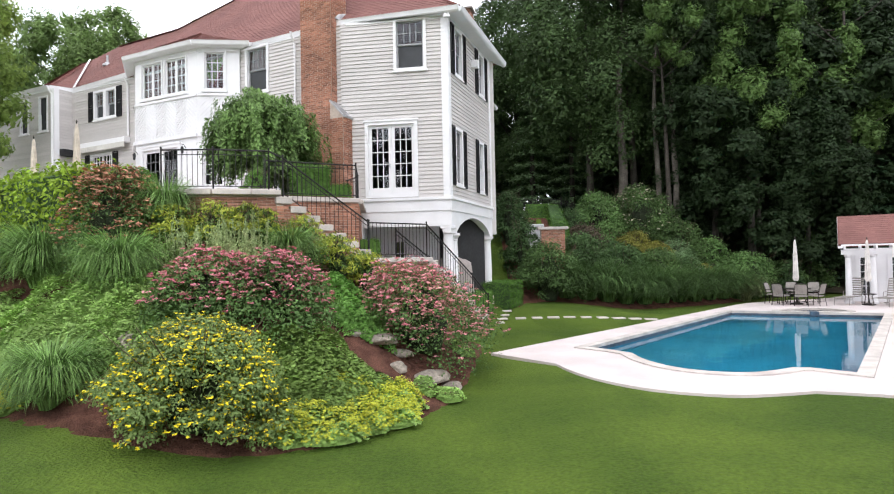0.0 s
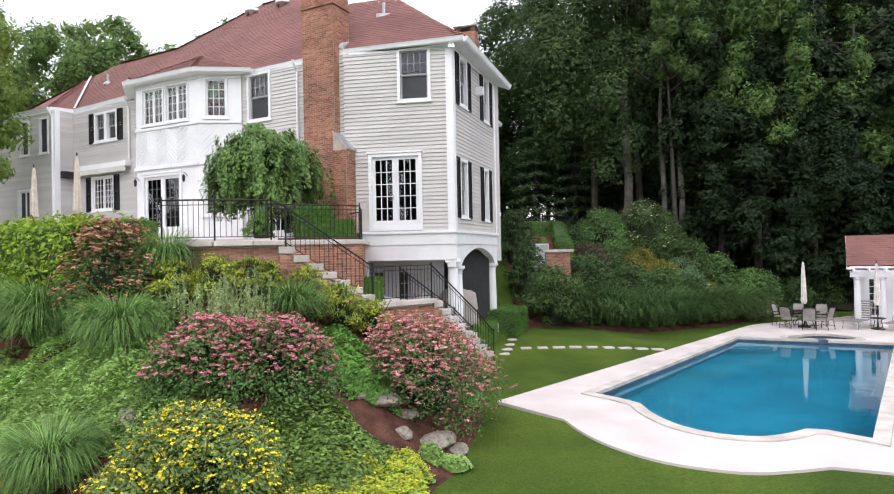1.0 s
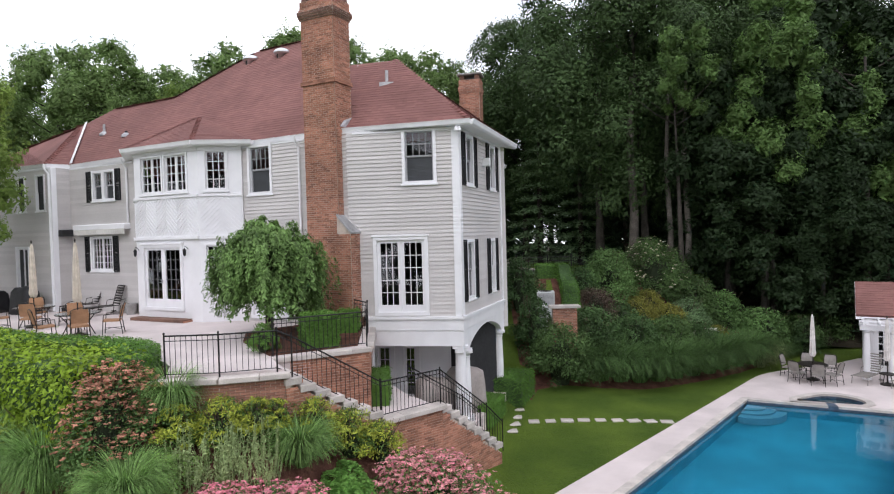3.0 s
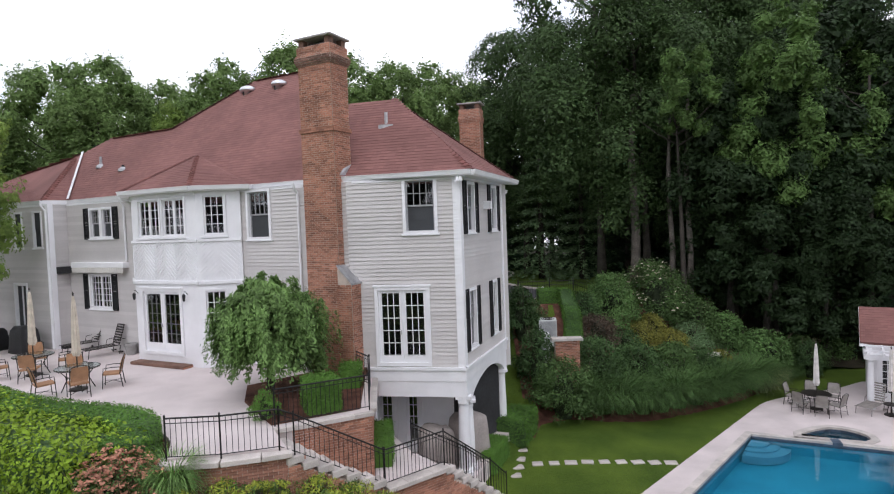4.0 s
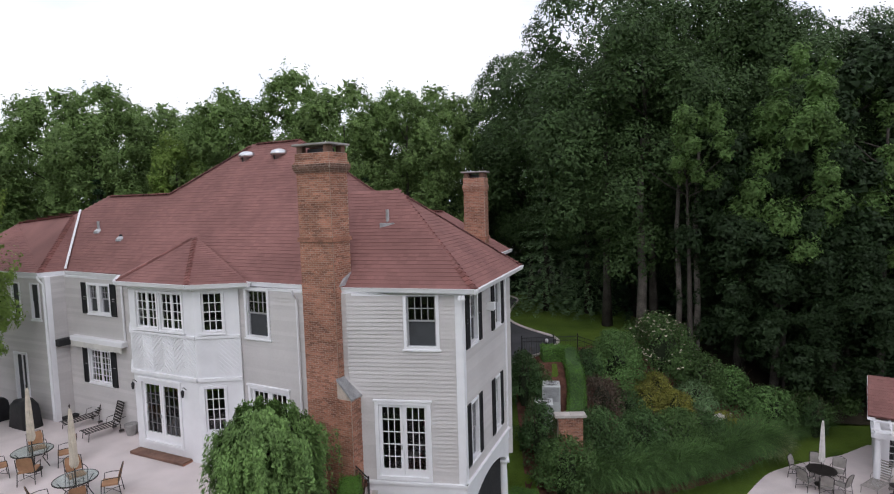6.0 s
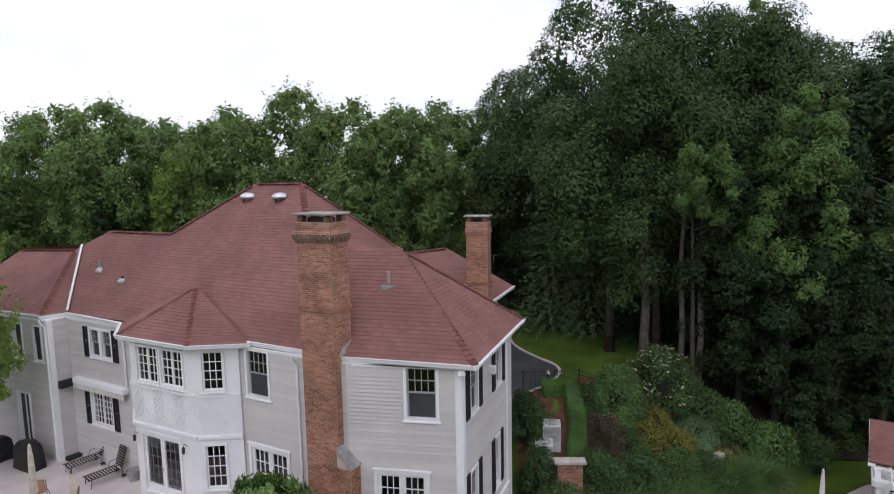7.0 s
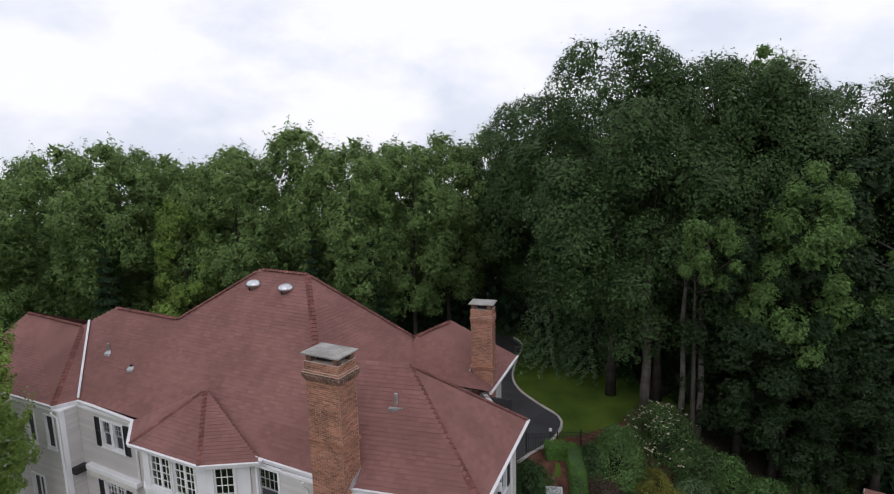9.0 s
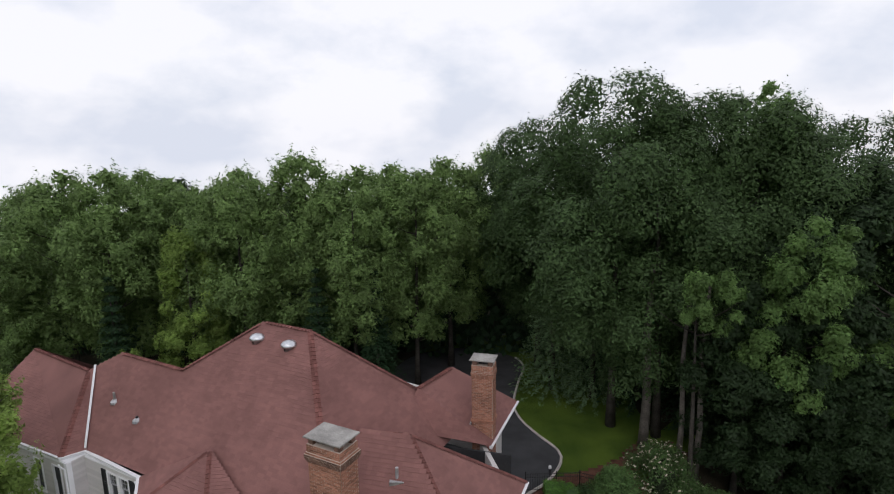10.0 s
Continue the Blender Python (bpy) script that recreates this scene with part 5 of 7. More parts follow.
def trunk_mesh(h, r, bend, forks, rng, clear=0.45):
    mb = MB()
    top = np.array((bend * rng.normal(), bend * rng.normal(), h * 0.8))
    pts = [Vector((top[0] * t ** 1.5, top[1] * t ** 1.5, h * 0.8 * t)) for t in np.linspace(0, 1, 7)]
    rad = [r * (1.35 if i == 0 else 1.0 - 0.75 * i / 6) for i in range(7)]
    mb.tube(pts, rad, 8)
    for k in range(forks):
        t = rng.uniform(clear, 0.95)
        a = rng.uniform(0, 2 * math.pi)
        s = Vector((top[0] * t ** 1.5, top[1] * t ** 1.5, h * 0.8 * t))
        ln_ = h * rng.uniform(0.08, 0.16)
        e = s + Vector((math.cos(a) * ln_, math.sin(a) * ln_, ln_ * rng.uniform(0.3, 0.9)))
        m = s.lerp(e, 0.5) + Vector((0, 0, -0.06 * ln_))
        mb.tube([s, m, e], [r * 0.26, r * 0.17, r * 0.04], 6)
    return mb


def leaf_tris(centres, outward_dir, size, spread=0.5, aspect=0.7, rng=RNG):
    """Three-cornered leaf tips at the centres, facing roughly outward, as an array (n, 3, 3)."""
    q = leaf_cards(centres, outward_dir, size, spread, aspect, rng=rng)
    return np.stack([q[:, 0], (q[:, 1] + q[:, 2]) / 2, (q[:, 3] + q[:, 2]) / 2], 1) * 1.0


def broadleaf(h, rad, base, lobes, n, size, seed, up=0.3, side=(0.0, 0.0), peak=0.86, subs=26, fine=0.24, lobe=(0.19, 0.37)):
    """The parts of a broad-leaved tree: trunk with limbs, and a crown of rounded lobes, each a cluster of leafy twig ends with gaps."""
    rng = np.random.default_rng(seed)
    t = (np.arange(lobes) + rng.random(lobes)) / lobes
    z = base + (h - base) * (0.06 + 0.86 * t)
    prof = np.sin(math.pi * np.clip((z - base) / (h - base) * peak + 0.12, 0.06, 0.97)) ** 0.65
    a = np.arange(lobes) * 2.4 + rng.normal(0, 0.5, lobes)
    rl = rad * rng.uniform(*lobe, lobes) * (0.6 + 0.4 * prof)
    rr = np.maximum(rad * prof - rl * 0.8, 0.0) * rng.uniform(0.55, 1.08, lobes)
    c = np.stack([np.cos(a) * rr + side[0] * t, np.sin(a) * rr + side[1] * t, z], 1)
    c[:, 2] = np.minimum(c[:, 2], h - rl * 0.9)
    out = np.stack([np.cos(a), np.sin(a), np.zeros(lobes)], 1)
    sd = rng.normal(0, 1, (lobes, subs, 3)) * 0.75 + out[:, None, :] * 0.5 + np.array((0, 0, 0.6))
    sd /= np.linalg.norm(sd, axis=2)[:, :, None]
    reach = rng.uniform(0.86, 1.10, (lobes, subs))
    spike = rng.uniform(0.15, 1.0, (lobes, subs)) ** 1.5 * up
    m = int(n * 1.9)
    k = rng.choice(lobes, m, p=rl ** 2 / (rl ** 2).sum())
    j = rng.integers(0, subs, m)
    s = rng.random(m) ** 1.3
    d = sd[k, j] + rng.normal(0, 1, (m, 3)) * (fine * (1 - 0.7 * s * min(1.0, up)))[:, None]
    d /= np.linalg.norm(d, axis=1)[:, None]
    dr = sd[k, j] * 0.45 + np.array((0, 0, 1.0))
    p = c[k] + d * (rl[k] * reach[k, j] * rng.uniform(0.80, 1.03, m))[:, None] * np.array((1, 1, 0.82)) + dr * (s * spike[k, j] * rl[k])[:, None]
    p[:, 2] = np.where(p[:, 2] > h * 0.7, h * 0.7 + (p[:, 2] - h * 0.7) * (h * 0.3) / max(h * 0.3, p[:, 2].max() - h * 0.7), p[:, 2])
    deep = np.ones(m)
    for q in range(lobes):
        g = np.linalg.norm((p - c[q]) / np.array((1, 1, 0.82)), axis=1) / rl[q]
        deep = np.where(k == q, deep, np.minimum(deep, g))
    keep = np.nonzero(deep > 0.78)[0][:n]
    leaves = leaf_tris(p[keep], d[keep] + np.array((0, 0, 0.1)), size, 0.42, 0.8, rng)
    m = lobes * 110
    k = rng.choice(lobes, m, p=rl ** 3 / (rl ** 3).sum())
    d = rng.normal(0, 1, (m, 3))
    d /= np.linalg.norm(d, axis=1)[:, None]
    inner = leaf_tris(c[k] + d * (rl[k] * rng.uniform(0.1, 0.7, m))[:, None], d, size * 2.1, 0.8, 0.8, rng)
    return trunk_mesh(h, 0.010 * h + 0.04, 0.015 * h, 9, rng, min(0.85, max(0.45, base / h / 0.8 + 0.08))), np.concatenate([leaves, inner])


def conifer(h, rad, n, size, seed, base=1.0):
    rng = np.random.default_rng(seed)
    z = base + (h - base) * rng.random(n) ** 1.25
    tier = np.floor(z / 0.9) * 0.9
    reach = rad * (1 - (tier - base) / (h - base)).clip(0.03, 1) * rng.uniform(0.6, 1.1, n)
    a = rng.uniform(0, 2 * math.pi, n) + 0
    a = np.round(a / 0.42 + rng.normal(0, 0.16, n)) * 0.42 + tier * 1.3
    q = reach * rng.random(n) ** 0.45
    zz = tier + 0.25 - q * 0.28 + rng.normal(0, 0.10, n)
    p = np.stack([np.cos(a) * q + rng.normal(0, 0.12, n), np.sin(a) * q + rng.normal(0, 0.12, n), zz], 1)
    d = np.stack([np.cos(a) * 0.4, np.sin(a) * 0.4, np.ones(n)], 1)
    mb = MB()
    mb.tube([(0, 0, 0), (0, 0, h * 0.5), (0, 0, h * 0.97)], [0.02 * h, 0.012 * h, 0.01], 7)
    return mb, leaf_tris(p, d, size, 0.4, 0.6, rng)


def tree_kind(name, parts, material, label, bark=M_BARK):
    t = thing(name, (0, 0, 0), label, "tree")
    part("trunk", parts[0], bark, t, smooth=True)
    part("crown", cards("crown", parts[1], material), material, t)
    return t


KINDS = {
    "oak": tree_kind("oak_tree", broadleaf(22.5, 6.6, 5.0, 50, 44000, 0.28, 3, 0.3, lobe=(0.23, 0.42), fine=0.27), M_OAK, "tall dark green oak at the edge of the woods"),
    "oak2": tree_kind("oak_tree", broadleaf(21, 5.2, 2.6, 44, 33000, 0.25, 9, 0.3, lobe=(0.23, 0.44), fine=0.27), M_OAK, "dark green broad-leaved tree in the woods"),
    "edge": tree_kind("woodland_tree", broadleaf(20, 4.6, 1.6, 54, 19000, 0.36, 29, 0.3), M_EDGE, "tree leafy to the ground at the woods' edge, leaves darkened for shade"),
    "maple": tree_kind("maple_tree", broadleaf(17, 4.6, 3.6, 50, 24000, 0.29, 5, 0.9), M_MAPLE, "full green maple behind the house"),
    "maple2": tree_kind("maple_tree", broadleaf(17, 3.8, 3.2, 46, 22000, 0.28, 15, 1.2), M_MAPLE, "upright green maple in the tree line behind the house"),
    "young": tree_kind("young_tree", broadleaf(13.5, 2.6, 0.6, 50, 20000, 0.22, 6, 0.9), M_YOUNG, "lighter green slender tree behind the house"),
    "high": tree_kind("high_crowned_tree", broadleaf(20, 3.0, 7.5, 34, 17000, 0.28, 36, 0.5, side=(-1.0, -3.0)), M_LIGHTLEAF, "tall tree with a high light green crown before the woods"),
    "tuft": tree_kind("high_crowned_tree", broadleaf(15.2, 1.9, 10.6, 14, 7000, 0.24, 37, 0.9, side=(-0.8, -3.6)), M_LIGHTLEAF, "slim tree with a small light green leafy crown"),
    "plume": tree_kind("high_crowned_tree", broadleaf(22, 3.1, 14.5, 26, 15000, 0.22, 46, 2.2), M_LIGHTLEAF, "tall tree with a high feathery light green crown"),
    "back": tree_kind("woodland_tree", broadleaf(19, 5.2, 0.8, 26, 3600, 0.72, 21, 0.3), M_EDGE, "broad-leaved tree of the surrounding woods, leaves darkened for shade"),
    "hemlock": tree_kind("hemlock_tree", conifer(15, 3.4, 8200, 0.50, 8), M_HEML, "dark green hemlock with drooping boughs"),
    "soft": tree_kind("hemlock_tree", conifer(14, 3.3, 12000, 0.34, 18, 0.8), M_SOFT, "soft green hemlock on the lawn before the woods"),
}
PLACED = [
    # kind, x, y, scale, turn
    ("oak", 9.6, 40.0, 1.05, 20), ("oak", 5.8, 50.0, 0.94, 200), ("oak", 15.0, 41.5, 1.0, 140), ("oak2", 12.2, 38.6, 1.05, 70), ("oak", 20.5, 40.5, 0.98, 250), ("oak2", 17.0, 39.0, 1.12, 15),
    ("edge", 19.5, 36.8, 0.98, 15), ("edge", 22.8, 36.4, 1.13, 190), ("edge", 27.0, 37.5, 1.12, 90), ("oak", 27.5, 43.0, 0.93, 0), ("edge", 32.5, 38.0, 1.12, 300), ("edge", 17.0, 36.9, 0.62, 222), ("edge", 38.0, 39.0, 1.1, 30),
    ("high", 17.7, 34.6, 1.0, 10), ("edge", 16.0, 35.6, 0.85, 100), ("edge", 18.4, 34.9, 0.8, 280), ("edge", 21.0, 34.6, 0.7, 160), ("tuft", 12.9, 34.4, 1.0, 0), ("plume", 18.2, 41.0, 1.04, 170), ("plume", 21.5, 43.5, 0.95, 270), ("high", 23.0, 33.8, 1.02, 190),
    ("hemlock", 15.8, 40.0, 0.85, 200), ("hemlock", 35.0, 34.5, 1.0, 30), ("hemlock", 29.5, 35.5, 0.95, 120), ("hemlock", 24.8, 34.8, 0.8, 60),
    ("hemlock", 8.2, 51.5, 0.85, 80), ("hemlock", 11.0, 47.0, 0.95, 10), ("hemlock", 12.6, 44.2, 0.95, 10), ("soft", 6.4, 45.6, 0.98, 60), ("soft", 9.2, 44.2, 0.9, 150), ("oak2", 6.0, 51.0, 0.9, 160),
    ("maple", -1.5, 50.0, 1.07, 0), ("maple2", 2.5, 57.0, 1.12, 50), ("maple2", -4.0, 46.0, 1.05, 80), ("oak2", 7.5, 55.0, 0.93, 33), ("oak2", 13.0, 52.0, 1.0, 133),
    ("maple", -8.5, 44.5, 1.05, 120), ("maple2", -12.0, 45.5, 1.13, 200), ("maple", -16.5, 44.0, 1.02, 40), ("young", -19.6, 42.2, 1.06, 0),
    ("maple", -22.0, 47.0, 1.00, 300), ("maple2", -25.5, 43.0, 1.08, 20), ("maple", -29.5, 43.5, 1.05, 170), ("maple2", -34.0, 42.0, 0.90, 110), ("maple", -38.0, 40.0, 0.91, 250),
    ("maple2", -42.5, 38.0, 0.90, 15), ("maple", -31.0, 36.0, 0.82, 5), ("maple2", -19.0, 50.0, 1.05, 0), ("maple", -7.0, 53.0, 1.03, 60), ("maple", -27.0, 50.0, 1.03, 80), ("maple", -36.0, 49.0, 0.95, 180),
    ("hemlock", -6.5, 42.5, 0.7, 0), ("hemlock", -10.5, 42.0, 0.72, 90), ("hemlock", -24.0, 40.0, 0.72, 10), ("young", -21.8, 37.8, 0.50, 70),
    ("young", -20.45, 23.5, 1.1, 30), ("oak2", 9.6, 48.5, 1.0, 300),
    *[("back", -60 + 9.0 * i + (i % 3) * 1.7, 64 + (i * 7 % 5) * 3.0, 0.72 + 0.04 * (i % 4), 40 * i) for i in range(15)],
    *[("back", 17.0 + 4.6 * i, 46.5 + (i % 3) * 2.2, 0.85 + 0.08 * (i % 3), 67 * i) for i in range(8)],
    # Next three rows stay out of view, added for dark reflections in glass.
    *[("back", 40.0 + (i % 2) * 5, 10.0 + 6.5 * i, 1.0, 80 * i) for i in range(5)],
    *[("back", -44.0 - (i % 2) * 5, 6.0 + 7.0 * i, 0.95, 80 * i) for i in range(5)],
    *[("back", -48 + 7.0 * i, -26.0 - (i % 3) * 4.5, 1.0 + 0.06 * (i % 4), 55 * i) for i in range(15)],
    ("oak2", 18.0, 55.0, 1.0, 10), ("oak2", 25.0, 52.0, 1.0, 100), ("oak2", 36.0, 46.0, 1.0, 20),
]
for k in KINDS.values():
    k.location = (0, 0, 0)
used = set()
for kind, x, y, s, turn in PLACED:
    m = pose(x, y, height(x, y) - 0.1, 0, 0, turn)
    src = KINDS[kind]
    if kind not in used:
        used.add(kind)
        src.matrix_basis = m @ Matrix.Diagonal((s, s, s, 1))
        src["group"] = "trees round the house"
    else:
        c = copy_thing(src, m)
        c.scale = (s, s, s)

# slim pale trunks in front of the wood
M_PALEBARK = mat("pale_bark", (0.13, 0.115, 0.10), 0.95, 0.3, 1.5, 14, 0.9, dist=0.05, spec=0.1)
for x, y, h, r in ((10.9, 37.0, 12, 0.26), (12.75, 36.0, 12, 0.16), (13.7, 35.7, 13, 0.17)):
    t = thing("bare_trunk", (x, y, height(x, y)), "pale grey bare trunk at the edge of the woods", "tree trunk", "bare trunks")
    mb = MB()
    z = height(x, y) - 0.1
    mb.tube([(x, y, z), (x + 0.1, y, z + h * 0.3), (x - 0.05, y + 0.1, z + h * 0.65), (x + 0.1, y, z + h)], [r * 1.3, r, r * 0.85, r * 0.5], 9)
    part("trunk", mb, M_PALEBARK, t, smooth=True)

# leafy undergrowth that closes the woods
rng = np.random.default_rng(77)
for x0, x1, y0, y1, top, n in ((9.0, 60.0, 44.5, 56.0, 11.0, 15000), (-60.0, 7.0, 52.0, 60.0, 9.0, 13000), (34.0, 48.0, 12.0, 44.0, 9.0, 5000)):
    gx, gy = rng.uniform(x0, x1, n), rng.uniform(y0, y1, n)
    gz = heights(gx, gy) + top * rng.random(n) ** 1.1
    p = np.stack([gx, gy, gz], 1)
    q = leaf_cards(p, np.tile(np.array((0.0, -0.8, 0.3)), (n, 1)), 0.95, 0.7, 0.65, rng=rng)
    tagged(new("undergrowth", cards("undergrowth", q, M_HEML)), "dense dark undergrowth and saplings deep in the woods", "undergrowth", kind="stuff")

# ---------------------------------------------------------------- garden plants
M_SPIREA = leafmat("spirea_leaf", (0.115, 0.205, 0.064))
M_PINK = leafmat("pink_flower", (0.66, 0.235, 0.290), 0.2, 0.35, 0.2, 0.7)
M_PINK2 = leafmat("faded_pink_flower", (0.62, 0.28, 0.29), 0.2, 0.35, 0.2, 0.7)
M_RUST = leafmat("rusty_seed_head", (0.50, 0.245, 0.165), 0.2, 0.35, 0.15, 0.8)
M_POT = leafmat("potentilla_leaf", (0.185, 0.265, 0.089))
M_YELLOW = leafmat("yellow_flower", (0.80, 0.66, 0.03), 0.1, 0.15, 0.15, 0.6)
M_MANTLE = leafmat("yellow_green_flower", (0.47, 0.50, 0.06), 0.15, 0.25, 0.2, 0.7)
M_COVER = leafmat("ground_cover_leaf", (0.265, 0.410, 0.115))
M_COVER2 = leafmat("bright_ground_cover", (0.165, 0.330, 0.075))
M_JUNIPER = leafmat("juniper_needle", (0.175, 0.270, 0.068))
M_GRASS = leafmat("ornamental_grass", (0.205, 0.340, 0.105), 0.25, 0.5, 0.25, 0.5)
M_GRASSP = leafmat("bleached_grass", (0.24, 0.27, 0.13), 0.25, 0.5, 0.25, 0.5)
M_GRASSD = leafmat("bank_grass", (0.088, 0.158, 0.050), 0.25, 0.55, 0.25, 0.5)
M_PIERIS = leafmat("pieris_leaf", (0.36, 0.41, 0.060))
M_PIERISD = leafmat("pieris_old_leaf", (0.105, 0.180, 0.045))
M_SILVER = leafmat("silvery_leaf", (0.300, 0.375, 0.170))
M_HEDGE = leafmat("clipped_hedge", (0.105, 0.215, 0.040), 0.2, 0.22)
M_HEDGEY = leafmat("yellow_green_hedge", (0.215, 0.325, 0.030), 0.2, 0.25)
M_WEEP = leafmat("weeping_leaf", (0.145, 0.240, 0.073), 0.25, 0.45)
M_RHODO = leafmat("rhododendron_leaf", (0.076, 0.132, 0.042))
M_LUSH = leafmat("lush_leaf", (0.100, 0.182, 0.056))
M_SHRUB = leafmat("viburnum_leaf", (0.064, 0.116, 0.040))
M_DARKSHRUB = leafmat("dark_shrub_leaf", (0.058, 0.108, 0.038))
M_GOLD = leafmat("golden_shrub", (0.205, 0.205, 0.045))
M_CREAM = leafmat("cream_flower", (0.56, 0.49, 0.39), 0.1, 0.15, 0.1, 0.7)
M_PURPLE = leafmat("purplish_shrub", (0.10, 0.075, 0.055))
M_TWIG = mat("twig", (0.10, 0.07, 0.05), 0.9, 0.3, 4, 30, 0.3)
# Near-black: the shade inside shrubs and grass tufts is put into this colour.
M_CORE = mat("inner_shade", (0.022, 0.032, 0.014), 0.95, 0.3, 3, 20, 0.5)


def dome_points(w, dep, h, n, rng, clumps=40, low=-0.35, rough=0.28, inner=0.55):
    """Points over a lumpy rounded mass standing on the ground."""
    k = np.arange(clumps)
    a = k * 2.39996 + rng.normal(0, 0.35, clumps)
    el = np.arcsin(np.clip(low + (1 - low) * (k + rng.uniform(0, 1.6, clumps)) / clumps, low, 1))
    r = rng.uniform(inner, 0.80, clumps)
    cs = np.stack([np.cos(a) * np.cos(el) * r * w / 2, np.sin(a) * np.cos(el) * r * dep / 2, h * np.maximum(0.10 + 0.66 * np.sin(el) * (0.7 + 0.35 * r), rng.uniform(0.05, 0.36, clumps))], 1)
    rs = rng.uniform(0.6, 1.25, clumps) * rough * min(w, dep, 1.4 * h) * 0.62
    p, d = clump_points(cs, rs, n, rng, 0.5, 0.85)
    p[:, 2] = np.maximum(p[:, 2], 0.03)
    return p, d


def twigs(mb, x, y, z, w, h, n, rng, r=0.012):
    for k in range(n):
        a, q = rng.uniform(0, 2 * math.pi), rng.uniform(0.2, 0.8) * w / 2
        mb.tube([(x, y, z - 0.05), (x + math.cos(a) * q * 0.4, y + math.sin(a) * q * 0.4, z + h * 0.4), (x + math.cos(a) * q, y + math.sin(a) * q, z + h * 0.8)], [r, r * 0.8, r * 0.35], 5)


def tufts(p, d, size, per, rng, spread=0.5, rise=0.0):
    """Small flat flower heads of several petals at the points."""
    q = np.repeat(p, per, 0) + rng.normal(0, size * spread, (len(p) * per, 3)) * np.array((1, 1, 0.35))
    q[:, 2] += rise
    up = np.tile(np.array((0, 0, 1.0)), (len(q), 1)) * 0.8 + np.repeat(d, per, 0) * 0.5
    return leaf_cards(q, up, size, 0.45, 0.85, 0.0, rng)


def core_mesh(x, y, z, w, dep, h, rng):
    """The inner mass that closes a shrub, its near-black tone standing for inner shade."""
    mb = MB()
    rings = []
    for t in np.linspace(0, 1, 6):
        rr = math.sin(math.pi * (0.22 + 0.72 * t)) * 0.33
        rings.append([(x + math.cos(a) * w / 2 * rr * rng.uniform(0.85, 1.1), y + math.sin(a) * dep / 2 * rr * rng.uniform(0.85, 1.1), z + h * 0.64 * t) for a in np.linspace(0, 2 * math.pi, 13)[:-1]])
    mb.loft(rings)
    return mb


def shrub(name, x, y, w, h, n, size, material, label, seed, dep=None, flowers=None, category="shrub", group="", clumps=40, aspect=0.5, low=-0.35, z=None, rough=0.28, core=True, even=0.0):
    """A shrub of loose leaves over twigs; flowers = (material, heads, head size, petals per head)."""
    rng = np.random.default_rng(seed)
    dep = dep or w
    on_slope = z is None
    z = height(x, y) + 0.02 if z is None else z
    t = thing(name, (x, y, z), label, category, group)
    mb = MB()
    twigs(mb, x, y, z, w, h, 14, rng)
    part("branchwork", mb, M_TWIG, t)
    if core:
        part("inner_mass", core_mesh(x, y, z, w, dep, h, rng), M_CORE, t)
    p, d = dome_points(w, dep, h, n, rng, clumps, low, rough)
    at = np.array((x, y, z))
    drop = np.clip(heights(p[:, 0] + x, p[:, 1] + y) + 0.02 - z, -0.75, 0.6) if on_slope else np.zeros(len(p))
    p[:, 2] += drop * (1 - np.clip(p[:, 2] / h, 0, 1)) ** 1.0
    part("foliage", cards("foliage", leaf_cards(p + at, d, size, 0.5, aspect, rng=rng), material), material, t)
    for fm, heads, fs, per in (flowers or ()):
        k = rng.choice(len(p), min(len(p), heads * 3), replace=False)
        k = k[np.argsort(-(p[k, 2] / h + 0.5 * d[k, 2] + rng.random(len(k)) * (0.5 + even)))][:heads]
        part("bloom", cards("bloom", tufts(p[k] + at + d[k] * size * 0.6, d[k], fs, per, rng), fm), fm, t)["kind"] = "stuff"
    return t


def blades(x, y, z, r, h, n, rng, width=0.012, arch=3.1, segs=5):
    """Arching grass blades from a tuft, as four-cornered strips."""
    a = rng.uniform(0, 2 * math.pi, n)
    b0 = r * 0.26 * np.sqrt(rng.random(n))
    px, py, pz = x + np.cos(a) * b0, y + np.sin(a) * b0, np.full(n, z)
    first = np.abs(rng.normal(0.04, 0.15, n))
    bend = rng.uniform(0.45, 1.0, n) * arch
    ln_ = 1.22 * h * rng.uniform(0.62, 1.08, n)
    wide = r / (0.62 * h)
    quads = []
    prev = None
    tw = a + math.pi / 2 + rng.normal(0, 0.5, n)
    for s in range(segs + 1):
        t = s / segs
        if s:
            tilt = first + bend * ((s - 0.5) / segs) ** 1.6
            px, py = px + np.cos(a) * np.sin(tilt) * ln_ / segs * wide, py + np.sin(a) * np.sin(tilt) * ln_ / segs * wide
            pz = np.maximum(pz + np.cos(tilt) * ln_ / segs, z + 0.03)
        wd = width * (1 - t ** 2) * 0.5 + 0.0008
        L = np.stack([px - np.cos(tw) * wd, py - np.sin(tw) * wd, pz], 1)
        Rr = np.stack([px + np.cos(tw) * wd, py + np.sin(tw) * wd, pz], 1)
        if prev is not None:
            quads.append(np.stack([prev[0], prev[1], Rr, L], 1))
        prev = (L, Rr)
    return np.concatenate(quads)


